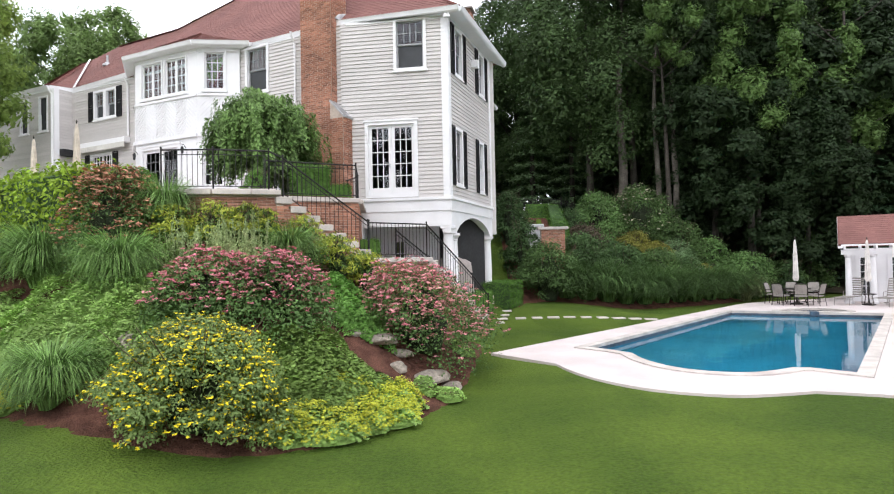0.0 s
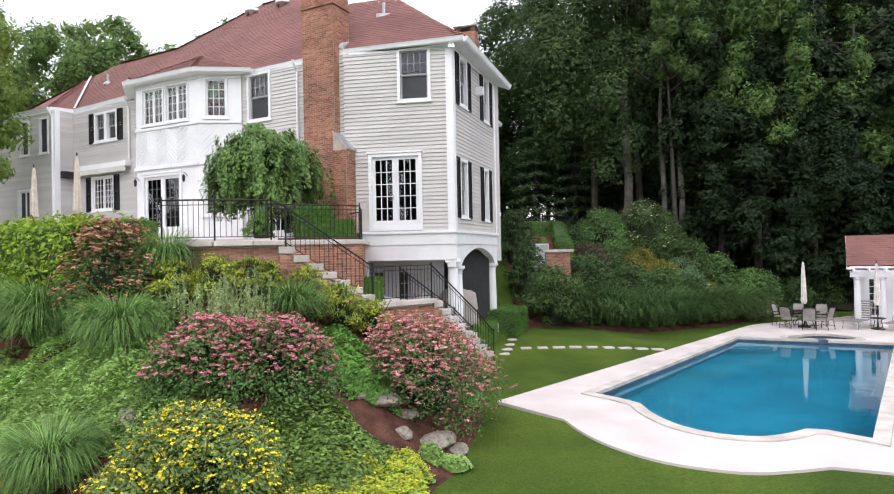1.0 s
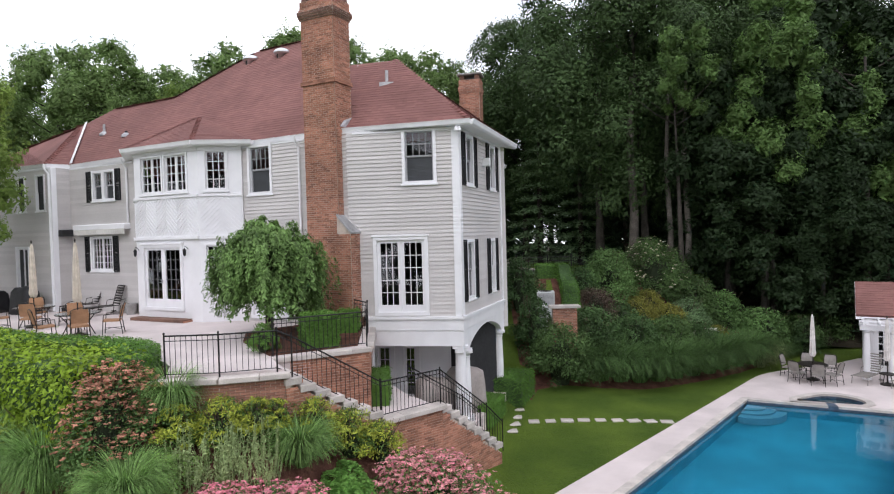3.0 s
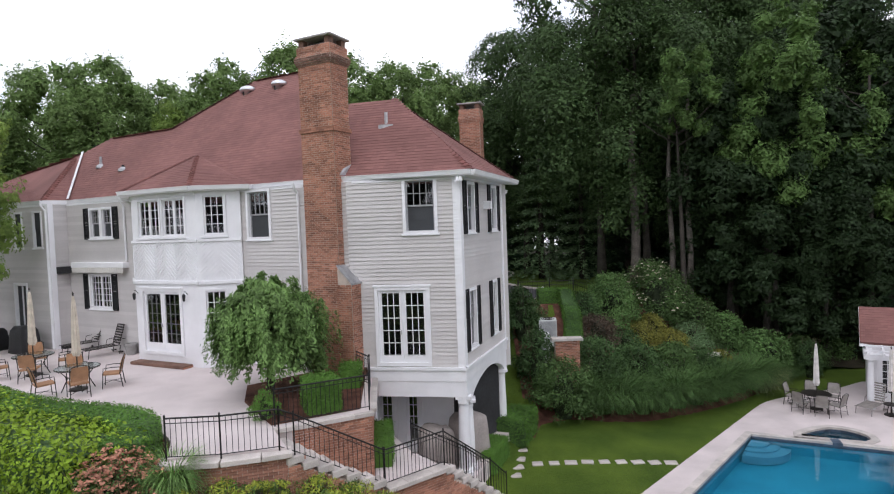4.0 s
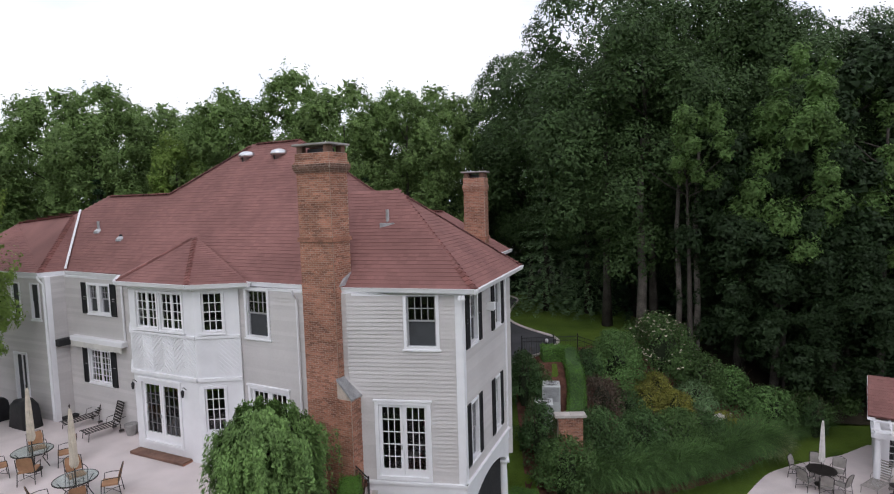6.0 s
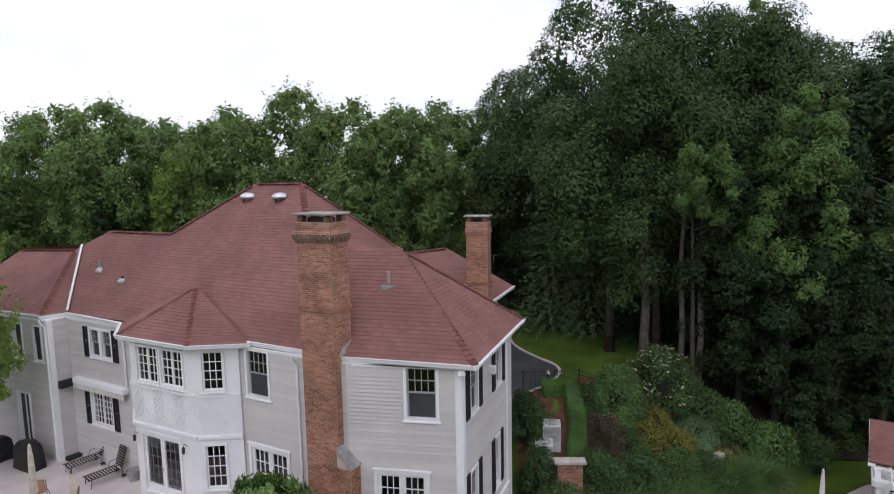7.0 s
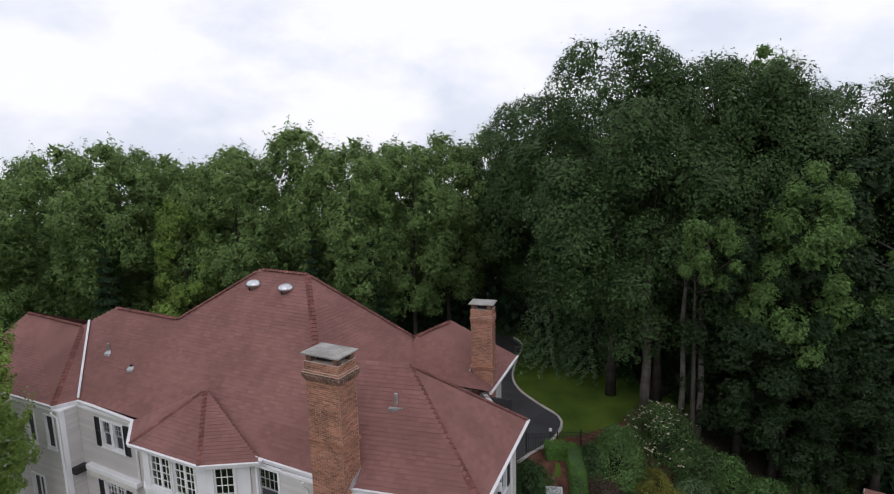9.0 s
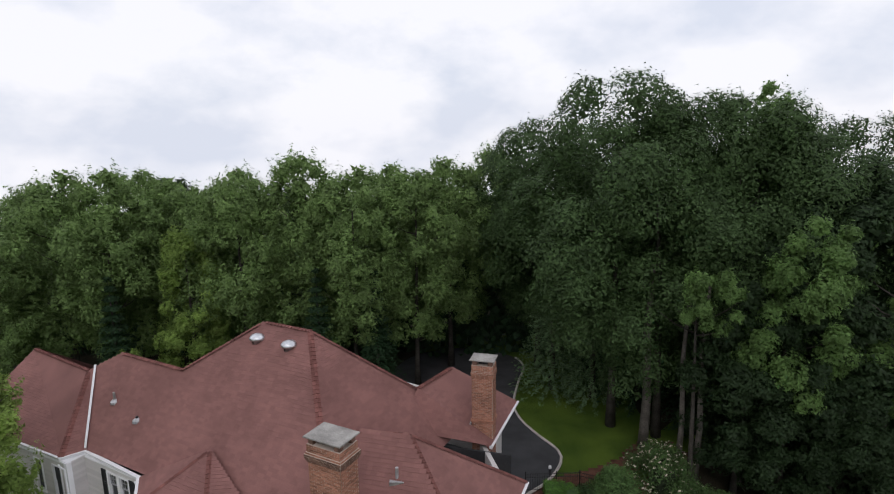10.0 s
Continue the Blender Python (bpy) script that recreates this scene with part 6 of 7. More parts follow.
def grass_clump(x, y, r, h, n, label, seed, material=M_GRASS, width=0.021, z=None, group="ornamental grasses", arch=3.1):
    rng = np.random.default_rng(seed)
    z = height(x, y) if z is None else z
    t = thing("ornamental_grass", (x, y, z), label, "ornamental grass", group)
    tall = blades(x, y, z, r, h, n, rng, width, arch)
    short = blades(x, y, z, r * 0.8, h * 0.52, n // 3, rng, width, arch)
    part("foliage", cards("foliage", np.concatenate([tall, short]), material), material, t)
    # Near-black tuft core stands for the shade among the blade bases.
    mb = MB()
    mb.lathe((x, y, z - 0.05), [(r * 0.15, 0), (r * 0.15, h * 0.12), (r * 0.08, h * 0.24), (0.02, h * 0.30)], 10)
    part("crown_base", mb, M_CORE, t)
    return t


def cover(name, cx, cy, w, dep, h, n, size, material, label, seed, turn=0.0, category="ground cover", patch=None):
    """A low leafy mound that follows the slope."""
    rng = np.random.default_rng(seed)
    t = thing(name, (cx, cy, height(cx, cy)), label, category)
    r = np.sqrt(rng.random(n))
    a = rng.uniform(0, 2 * math.pi, n)
    lx, ly = np.cos(a) * r * w / 2, np.sin(a) * r * dep / 2
    wob = 1 + 0.12 * np.sin(a * 5 + seed) + 0.07 * np.sin(a * 11 + 2 * seed)
    lx, ly = lx * wob, ly * wob
    ca, sa = math.cos(radians(turn)), math.sin(radians(turn))
    px, py = cx + lx * ca - ly * sa, cy + lx * sa + ly * ca
    bump = np.array([noise.noise(Vector((u * 2.6, v * 2.6, seed))) for u, v in zip(px, py)])
    fine_bump = np.array([noise.noise(Vector((u * 7.0, v * 7.0, seed + 9))) for u, v in zip(px, py)])
    top = h * (1 - r ** 3.2) * (0.75 + 0.40 * bump + 0.22 * fine_bump) + 0.04
    base = heights(px, py)
    pz = base + 0.05 + top * (1 - 0.35 * rng.random(n) ** 2)
    p = np.stack([px, py, pz], 1)
    d = np.stack([lx / w, ly / dep, np.full(n, 0.9)], 1)
    part("foliage", cards("foliage", leaf_cards(p, d, size, 0.42, 0.6, rng=rng), material), material, t)
    k = 22
    mb = MB()
    mb.v = [(cx, cy, height(cx, cy) + h * 0.38)]
    for rr, hz_ in ((0.5, 0.28), (0.86, 0.0)):
        for i in range(k):
            q = 2 * math.pi * i / k
            u, v = math.cos(q) * rr * w / 2, math.sin(q) * rr * dep / 2
            gx, gy = cx + u * ca - v * sa, cy + u * sa + v * ca
            mb.v.append((gx, gy, height(gx, gy) + 0.04 + h * hz_))
    mb.f = [(0, 1 + i, 1 + (i + 1) % k) for i in range(k)] + [(1 + i, 1 + k + i, 1 + k + (i + 1) % k, 1 + (i + 1) % k) for i in range(k)]
    part("undergrowth_mat", mb, material, t)
    return t, p, d, rng


# potentilla
shrub("potentilla_bush", -3.5, 8.42, 3.05, 1.9, 38000, 0.060, M_POT, "rounded shrubby potentilla covered in small yellow flowers", 41, dep=2.2, flowers=((M_YELLOW, 2500, 0.043, 4),), clumps=150, even=4.0, low=-0.2, rough=0.22)
# lady's mantle along the lawn
for k, (x, y, w, dep) in enumerate(((-1.75, 8.72, 1.3, 0.9), (-0.85, 9.55, 1.0, 1.0), (-1.2, 9.15, 0.9, 0.8), (-0.75, 10.15, 0.8, 0.8), (-1.55, 9.7, 0.9, 0.6), (-2.25, 8.55, 0.9, 0.7), (-6.9, 9.2, 0.9, 0.8))):
    t, p, d, rng = cover("ladys_mantle", x, y, w, dep, 0.34, 900, 0.085, M_COVER, "low mound of frothy yellow-green flowers over round leaves", 60 + k, category="perennial")
    sel = rng.choice(len(p), 230, replace=False)
    part("bloom", cards("bloom", tufts(p[sel] + np.array((0, 0, 0.06)), d[sel], 0.042, 7, rng, 0.9), M_MANTLE), M_MANTLE, t)
# spireas
for x, y, w, h, m, seed, nf in ((-4.25, 10.6, 2.35, 1.28, M_PINK, 1, 760), (-2.95, 10.85, 2.05, 1.35, M_PINK, 2, 680), (-0.5, 13.0, 3.3, 2.3, M_PINK2, 3, 1250)):
    shrub("spirea_bush", x, y, w, h, 12000, 0.07, M_SPIREA, "rounded spirea bush with flat pink flower heads" if m is M_PINK else "large spirea bush with pale fading pink flower heads", 70 + seed, flowers=((m, nf, 0.055, 9), (M_PINK2 if m is M_PINK else M_PINK, nf // 3, 0.05, 9)), group="pink spirea bushes", clumps=120, even=0.7)
shrub("spirea_bush", -7.15, 12.4, 2.2, 2.45, 11000, 0.06, M_SPIREA, "spirea bush with rusty orange faded flower heads", 79, flowers=((M_RUST, 1050, 0.06, 8),), group="pink spirea bushes", clumps=120, even=0.5)
# ground covers
cover("ground_cover", -7.0, 10.85, 4.2, 2.7, 0.75, 21000, 0.07, M_COVER, "low spreading mound of fresh green leaves", 81, 25)
cover("ground_cover", -9.6, 11.3, 2.6, 1.9, 0.6, 8000, 0.075, M_COVER, "low spreading mound of fresh green leaves", 84, 10)
cover("ground_cover", -4.7, 9.75, 1.6, 1.4, 0.5, 5000, 0.07, M_COVER, "low spreading mound of fresh green leaves", 85, 0)
cover("ground_cover", -2.0, 12.55, 1.7, 2.3, 0.62, 11000, 0.065, M_COVER2, "bright green creeping ground cover on the slope", 82, 30)
cover("ground_cover", -5.45, 10.2, 1.9, 1.6, 0.6, 7000, 0.065, M_COVER, "low spreading mound of fresh green leaves", 86, 25)
cover("juniper", -2.1, 9.75, 2.4, 2.0, 0.55, 11000, 0.075, M_JUNIPER, "low spreading dark green juniper", 83, 20)
cover("juniper", -1.25, 10.1, 1.2, 0.9, 0.3, 3600, 0.07, M_JUNIPER, "low spreading dark green juniper", 87, 20)
for k, (x, y, w) in enumerate(((-0.35, 11.0, 0.5), (0.05, 10.95, 0.62), (0.35, 14.4, 0.7), (-1.2, 14.9, 0.9))):
    cover("thyme_mound", x, y, w, w * 0.8, 0.28, 1200, 0.05, M_COVER, "small soft green mound at the bed edge", 90 + k, category="perennial")
# ornamental grasses on the slope
for k, (x, y, r, h, n) in enumerate(((-6.0, 9.0, 0.6, 1.2, 2600), (-8.5, 12.3, 0.8, 1.6, 2600), (-6.25, 11.3, 0.68, 1.4, 2600), (-6.15, 12.95, 0.55, 1.4, 1500), (-3.4, 12.8, 0.62, 1.15, 1400), (-10.3, 12.9, 1.1, 1.5, 1000))):
    grass_clump(x, y, r, h, n, "arching clump of fine green ornamental grass", 100 + k)
# pieris and other yellow-green shrubs below the wall
for k, (x, y, w, h) in enumerate(((-5.8, 12.5, 1.0, 1.1), (-5.0, 12.7, 1.3, 1.1), (-4.3, 12.75, 1.0, 1.05), (-3.95, 13.05, 0.75, 1.1), (-3.25, 13.6, 1.4, 1.4), (-2.6, 14.05, 1.4, 1.35), (-1.95, 14.5, 1.3, 1.25), (-9.9, 13.0, 1.3, 1.0))):
    rng = np.random.default_rng(120 + k)
    t = shrub("pieris_bush", x, y, w, h, 1500, 0.09, M_PIERISD, "pieris bush with yellow-green young leaves", 120 + k, group="pieris bushes", clumps=22, aspect=0.32)
    p, d = dome_points(w * 1.02, w, h * 1.03, 1500, rng, 24)
    part("young_foliage", cards("young_foliage", leaf_cards(p + np.array((x, y, height(x, y) + 0.05)), d, 0.095, 0.7, 0.3, -0.6, rng), M_PIERIS), M_PIERIS, t)
# silvery spikes
rng = np.random.default_rng(140)
for k, (cx, cy, w, dep, n) in enumerate(((-5.1, 11.9, 1.3, 0.9, 110), (-4.2, 12.0, 1.2, 0.9, 100))):
    t = thing("silver_perennial", (cx, cy, height(cx, cy)), "clump of silvery upright flower spikes", "perennial")
    quads = []
    mb = MB()
    for i in range(n):
        x, y = cx + rng.uniform(-0.5, 0.5) * w, cy + rng.uniform(-0.5, 0.5) * dep
        z, h = height(x, y), rng.uniform(0.5, 0.95)
        tip = (x + rng.normal(0, 0.07), y + rng.normal(0, 0.07), z + h)
        mb.tube([(x, y, z), tip], [0.008, 0.004], 4)
        s = rng.uniform(0.15, 1, 34)
        p = np.array((x, y, z)) + (np.array(tip) - np.array((x, y, z))) * s[:, None] + rng.normal(0, 0.018, (34, 3))
        quads.append(leaf_cards(p, rng.normal(0, 1, (34, 3)), 0.06, 0.6, 0.4, -1.0, rng))
    part("stalk", mb, M_SILVER, t)
    part("foliage", cards("foliage", np.concatenate(quads), M_SILVER), M_SILVER, t)


def hedge(name, line, w, h, n, size, material, label, seed, z=None, category="hedge", rough=0.03, inner=None):
    """A clipped hedge along a line: core and a dense skin of small leaves; a darker inner paints shade into the gaps.
    """
    rng = np.random.default_rng(seed)
    L = smooth_line(line, 0.3) if len(line) > 2 else [Vector(p) for p in line]
    zs = [height(p.x, p.y) if z is None else z for p in L]
    t = thing(name, (L[0].x, L[0].y, zs[0]), label, category)
    rings = []
    for i, p in enumerate(L):
        e = (L[min(i + 1, len(L) - 1)] - L[max(i - 1, 0)]).normalized()
        s = Vector((-e.y, e.x))
        c = 0.94 * w / 2
        prof = [(-c, 0), (-c, h - 0.10), (-c + 0.09, h - 0.03), (c - 0.09, h - 0.03), (c, h - 0.10), (c, 0)]
        rings.append([(p.x + s.x * o, p.y + s.y * o, zs[i] + q) for o, q in prof])
    mb = MB()
    mb.loft(rings)
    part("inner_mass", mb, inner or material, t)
    cum = np.cumsum([0] + [(b - a).length for a, b in zip(L, L[1:])])
    total = cum[-1]
    per = 2 * h + w
    area = [total * per, w * h, w * h]
    pick = rng.choice(3, n, p=np.array(area) / sum(area))
    u = np.where(pick == 0, rng.random(n) * total, np.where(pick == 1, 0.0, total))
    v = rng.random(n) * per
    o = np.where(v < h, -w / 2, np.where(v < h + w, v - h - w / 2, w / 2))
    q = np.where(v < h, v, np.where(v < h + w, h, per - v))
    o = np.where(pick > 0, (rng.random(n) - 0.5) * w, o)
    q = np.where(pick > 0, rng.random(n) * h, q)
    i = np.clip(np.searchsorted(cum, u, "right") - 1, 0, len(L) - 2)
    f = (u - cum[i]) / (cum[i + 1] - cum[i])
    ax, ay = np.array([p.x for p in L]), np.array([p.y for p in L])
    zz = np.array(zs)
    ex, ey = ax[i + 1] - ax[i], ay[i + 1] - ay[i]
    ln_ = np.hypot(ex, ey)
    ex, ey = ex / ln_, ey / ln_
    px = ax[i] + (ax[i + 1] - ax[i]) * f - ey * o
    py = ay[i] + (ay[i + 1] - ay[i]) * f + ex * o
    pz = zz[i] + (zz[i + 1] - zz[i]) * f + q
    side = np.where((np.abs(o) > w / 2 - 0.01), np.sign(o), 0)
    d = np.stack([-ey * side + np.where(pick == 1, -ex, np.where(pick == 2, ex, 0)), ex * side + np.where(pick == 1, -ey, np.where(pick == 2, ey, 0)), np.where(q > h - 0.02, 1.0, 0.1)], 1)
    p = np.stack([px, py, pz], 1) + rng.normal(0, rough, (n, 3))
    part("foliage", cards("foliage", leaf_cards(p, d, size, 0.6, 0.6, rng=rng), material), material, t)
    return t


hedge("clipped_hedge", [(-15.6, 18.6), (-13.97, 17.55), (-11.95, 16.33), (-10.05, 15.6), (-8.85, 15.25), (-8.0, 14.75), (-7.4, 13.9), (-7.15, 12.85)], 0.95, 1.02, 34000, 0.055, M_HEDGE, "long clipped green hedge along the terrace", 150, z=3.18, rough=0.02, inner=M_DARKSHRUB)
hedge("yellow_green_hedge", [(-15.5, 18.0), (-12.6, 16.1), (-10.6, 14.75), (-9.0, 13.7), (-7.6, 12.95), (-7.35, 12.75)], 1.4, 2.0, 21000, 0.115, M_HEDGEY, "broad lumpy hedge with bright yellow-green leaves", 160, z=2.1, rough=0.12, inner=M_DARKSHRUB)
for k, (x, y, w, h) in enumerate(((-8.3, 12.9, 1.2, 1.0), (-9.6, 13.5, 1.3, 1.0), (-11.3, 14.4, 1.3, 1.0))):
    shrub("yellow_green_bush", x, y, w, h, 3000, 0.085, M_HEDGEY, "rounded bush with bright yellow-green leaves", 160 + k, group="yellow-green bushes", clumps=40, aspect=0.5)
shrub("dark_red_bush", -7.25, 12.75, 0.6, 1.5, 1500, 0.07, M_PURPLE, "small bush with dark reddish leaves", 169)

# box in the terrace planter
shrub("box_ball", -5.0, 15.45, 0.95, 0.92, 6500, 0.035, M_HEDGE, "clipped round box ball", 171, z=3.78, clumps=60, rough=0.2)
hedge("box_hedge", [(-4.1, 15.9), (-3.35, 16.28)], 0.9, 0.85, 6000, 0.06, M_HEDGE, "clipped box hedge in the planter", 172, z=3.78)
hedge("box_hedge", [(-3.3, 17.9), (-3.45, 19.0)], 0.6, 0.6, 2600, 0.06, M_HEDGE, "clipped box hedge beside the chimney", 173, z=3.78, rough=0.04)
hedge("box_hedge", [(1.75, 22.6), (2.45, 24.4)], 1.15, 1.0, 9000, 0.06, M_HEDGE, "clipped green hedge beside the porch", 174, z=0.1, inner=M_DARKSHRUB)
hedge("box_hedge", [(0.55, 20.3), (1.15, 21.9)], 1.0, 0.75, 6000, 0.045, M_HEDGE, "low clipped green hedge beside the porch", 175, z=0.1)
hedge("box_hedge", [(-2.25, 16.5), (-2.5, 18.6)], 0.6, 0.62, 2500, 0.06, M_HEDGE, "clipped green hedge on the landing", 176, z=LAND)


def weeping_tree(x, y, z, w, h, label, seed):
    rng = np.random.default_rng(seed)
    t = thing("weeping_tree", (x, y, z), label, "tree")
    mb = MB()
    mb.tube([(x, y, z), (x + 0.05, y, z + h * 0.35), (x - 0.05, y + 0.05, z + h * 0.62)], [0.13, 0.10, 0.07], 9)
    for k in range(12):
        a = 2 * math.pi * k / 12 + rng.normal(0, 0.2)
        q = w / 2 * rng.uniform(0.55, 0.85)
        s = Vector((x, y, z + h * rng.uniform(0.4, 0.6)))
        e = Vector((x + math.cos(a) * q, y + math.sin(a) * q, z + h * rng.uniform(0.6, 0.8)))
        mb.tube([s, s.lerp(e, 0.5) + Vector((0, 0, 0.35)), e], [0.05, 0.035, 0.015], 6)
    part("trunk", mb, M_BARK, t, smooth=True)
    quads = []
    for k in range(92):
        tier, k = divmod(k, 46)
        a = k * 2.39996 + rng.normal(0, 0.15)
        reach = (1 - 0.12 * tier) * w / 2 * math.sqrt((k + 0.7) / 46) * (1 + 0.10 * math.sin(2 * a + 0.6) + 0.08 * math.sin(5 * a)) * rng.uniform(0.88, 1.05)
        f = reach / (w / 2)
        tip = z + h * (0.70 + 0.30 * math.sqrt(max(0.02, 1 - f * f))) - 0.32 * f + rng.normal(0, 0.12) - tier * h * rng.uniform(0.2, 0.42)
        for q in range(15):
            s = rng.uniform(0.72, 1.04)
            cx, cy = x + math.cos(a + rng.normal(0, 0.13)) * reach * s, y + math.sin(a + rng.normal(0, 0.13)) * reach * s
            ln_ = h * rng.uniform(0.14, 0.32) * (0.6 + 0.95 * f ** 2)
            m = int(20 + 30 * ln_)
            u = rng.random(m)
            px = cx + math.cos(a) * 0.16 * u + rng.normal(0, 0.045, m)
            py = cy + math.sin(a) * 0.16 * u + rng.normal(0, 0.045, m)
            pz = np.maximum(tip + rng.normal(0, 0.06) - u * ln_, z + 0.35)
            d = np.stack([np.full(m, math.cos(a)), np.full(m, math.sin(a)), np.full(m, 0.5)], 1)
            quads.append(leaf_cards(np.stack([px, py, pz], 1), d, 0.135, 0.45, 0.40, 2.2, rng))
    part("crown", cards("crown", np.concatenate(quads), M_WEEP), M_WEEP, t)


weeping_tree(-5.55, 17.6, 3.78, 3.4, 3.45, "rounded weeping tree with hanging green leaves on the terrace", 180)

# bank on the pool side
for k in range(11):
    x = 5.1 + k * 0.94
    y = float(np.interp(x, [4, 6.2, 8.4, 11.5, 14.6], [25.5, 25.8, 26.6, 28.0, 30.0])) + 0.25
    grass_clump(x, y, 1.35, 1.8 + 0.16 * (k % 3), 1250, "tall arching ornamental grass at the foot of the bank", 200 + k, M_GRASSD, 0.034, arch=3.0)
grass_clump(14.9, 29.95, 1.0, 1.6, 1100, "arching ornamental grass with pale bleached tips", 219, M_GRASSP, 0.03)
for k, (x, y, r, h) in enumerate(((16.0, 31.2, 0.9, 1.1), (17.2, 32.2, 0.9, 1.0), (18.2, 33.0, 0.9, 0.9), (19.6, 33.8, 0.9, 0.9))):
    grass_clump(x, y, r, h, 700, "low ornamental grass on the bank", 220 + k, M_GRASSD, 0.03)
BANK = [
    # kind, x, y, width, height, leaves, leaf length, material, label
    ("viburnum_bush", 4.3, 25.45, 3.2, 3.1, 9000, 0.11, M_RHODO, "large rounded green bush at the foot of the bank"),
    ("juniper", 8.3, 30.2, 2.6, 1.3, 5000, 0.10, M_SHRUB, "low spreading juniper on the bank"),
    ("evergreen_bush", 3.4, 26.9, 2.2, 3.3, 6000, 0.12, M_DARKSHRUB, "dark evergreen bush beside the house"),
    ("evergreen_bush", 3.0, 29.4, 2.0, 3.4, 6000, 0.12, M_DARKSHRUB, "dark evergreen bush beside the house"),
    ("viburnum_bush", 6.3, 27.5, 2.9, 2.7, 9000, 0.12, M_SHRUB, "dense dark green bush on the bank"),
    ("viburnum_bush", 8.4, 28.4, 2.7, 2.3, 9000, 0.12, M_SHRUB, "dense dark green bush on the bank"),
    ("viburnum_bush", 10.4, 29.2, 2.7, 2.1, 9000, 0.12, M_RHODO, "dense green bush on the bank"),
    ("viburnum_bush", 12.0, 29.9, 2.2, 1.7, 5000, 0.11, M_SHRUB, "dense green bush on the bank"),
    ("golden_bush", 10.1, 31.8, 2.0, 1.5, 5000, 0.10, M_GOLD, "low rounded bush with golden green leaves"),
    ("golden_bush", 10.8, 30.8, 2.3, 1.7, 5000, 0.10, M_GOLD, "low rounded bush with golden green leaves"),
    ("golden_bush", 9.3, 30.9, 2.0, 1.5, 3500, 0.10, M_GOLD, "low rounded bush with golden green leaves"),
    ("golden_bush", 13.4, 31.0, 1.4, 1.2, 3500, 0.10, M_GOLD, "small rounded bush with golden green leaves"),
    ("golden_bush", 14.2, 30.8, 1.2, 0.9, 2500, 0.10, M_GOLD, "small rounded bush with golden green leaves"),
    ("golden_bush", 12.8, 30.6, 0.9, 0.7, 1500, 0.10, M_GOLD, "small rounded bush with golden green leaves"),
    ("purple_bush", 6.9, 30.2, 2.6, 1.7, 5000, 0.10, M_PURPLE, "bush with dull purplish leaves"),
    ("viburnum_bush", 6.6, 31.9, 2.2, 1.5, 4000, 0.11, M_DARKSHRUB, "dense dark green bush on the bank"),
    ("rounded_bush", 8.2, 32.3, 3.3, 3.1, 12000, 0.12, M_SPIREA, "full round bright green bush on the bank"),
    ("rhododendron_bush", 12.9, 33.2, 3.4, 2.7, 6500, 0.16, M_RHODO, "rounded green rhododendron on the bank"),
    ("rhododendron_bush", 14.8, 33.7, 3.0, 2.4, 5500, 0.16, M_LUSH, "rounded green rhododendron on the bank"),
    ("rhododendron_bush", 16.7, 32.9, 3.4, 2.7, 6500, 0.16, M_LUSH, "wide leathery-leaved rhododendron below the woods"),
    ("rhododendron_bush", 18.9, 33.9, 2.8, 2.3, 5500, 0.16, M_RHODO, "wide leathery-leaved rhododendron below the woods"),
    ("rhododendron_bush", 21.2, 35.2, 3.2, 2.4, 5000, 0.16, M_RHODO, "wide leathery-leaved rhododendron below the woods"),
    ("evergreen_bush", 18.6, 32.2, 1.4, 2.6, 4000, 0.10, M_DARKSHRUB, "upright dark conifer beside the pool house"),
    ("juniper", 12.2, 31.9, 2.4, 1.7, 5000, 0.11, M_SOFT, "spreading blue-green juniper on the bank"),
]
for k, (nm, x, y, w, h, n, ls, m, label) in enumerate(BANK):
    tight = nm == "golden_bush"
    shrub(nm, x, y, w, h, n, ls, m, label, 230 + k, group="shrubs on the bank", clumps=80 if tight else 66, aspect=0.5, rough=0.22 if tight else 0.26)
shrub("flowering_rhododendron", 11.2, 34.0, 4.8, 3.9, 14000, 0.14, M_RHODO, "tall rhododendron with fading cream flowers", 260, flowers=((M_CREAM, 240, 0.085, 6),), even=1.5, clumps=60, aspect=0.4)
shrub("rounded_bush", 3.4, 30.2, 2.0, 2.0, 3500, 0.12, M_RHODO, "rounded green bush beside the drive", 261, group="shrubs on the bank")
hedge("box_hedge", [(5.25, 28.2), (5.6, 29.8), (5.75, 31.2), (5.3, 31.95), (4.2, 32.0)], 0.85, 0.8, 13000, 0.06, M_HEDGE, "clipped curving hedge beside the air conditioners", 262, inner=M_DARKSHRUB)


# rocks in the bed


def rock(x, y, w, dep, h, seed, label="weathered grey-brown boulder half sunk in mulch"):
    bm = bmesh.new()
    bmesh.ops.create_icosphere(bm, subdivisions=3, radius=1.0)
    for v in bm.verts:
        q = v.co.copy()
        f = 1 + 0.28 * noise.noise(q * 1.3 + Vector((seed, 0, 0))) + 0.10 * noise.noise(q * 3.7 + Vector((0, seed, 0)))
        v.co = Vector((q.x * f * w / 2, q.y * f * dep / 2, max(q.z, -0.4) * f * h * 0.7))
    me = bpy.data.meshes.new("boulder")
    bm.to_mesh(me)
    bm.free()
    me.materials.append(M_ROCK)
    ob = new("boulder", me)
    ob.matrix_world = pose(x, y, height(x, y) + h * 0.22, 0, 0, seed * 47 % 360)
    tagged(ob, label, "rock", "boulders in the bed")


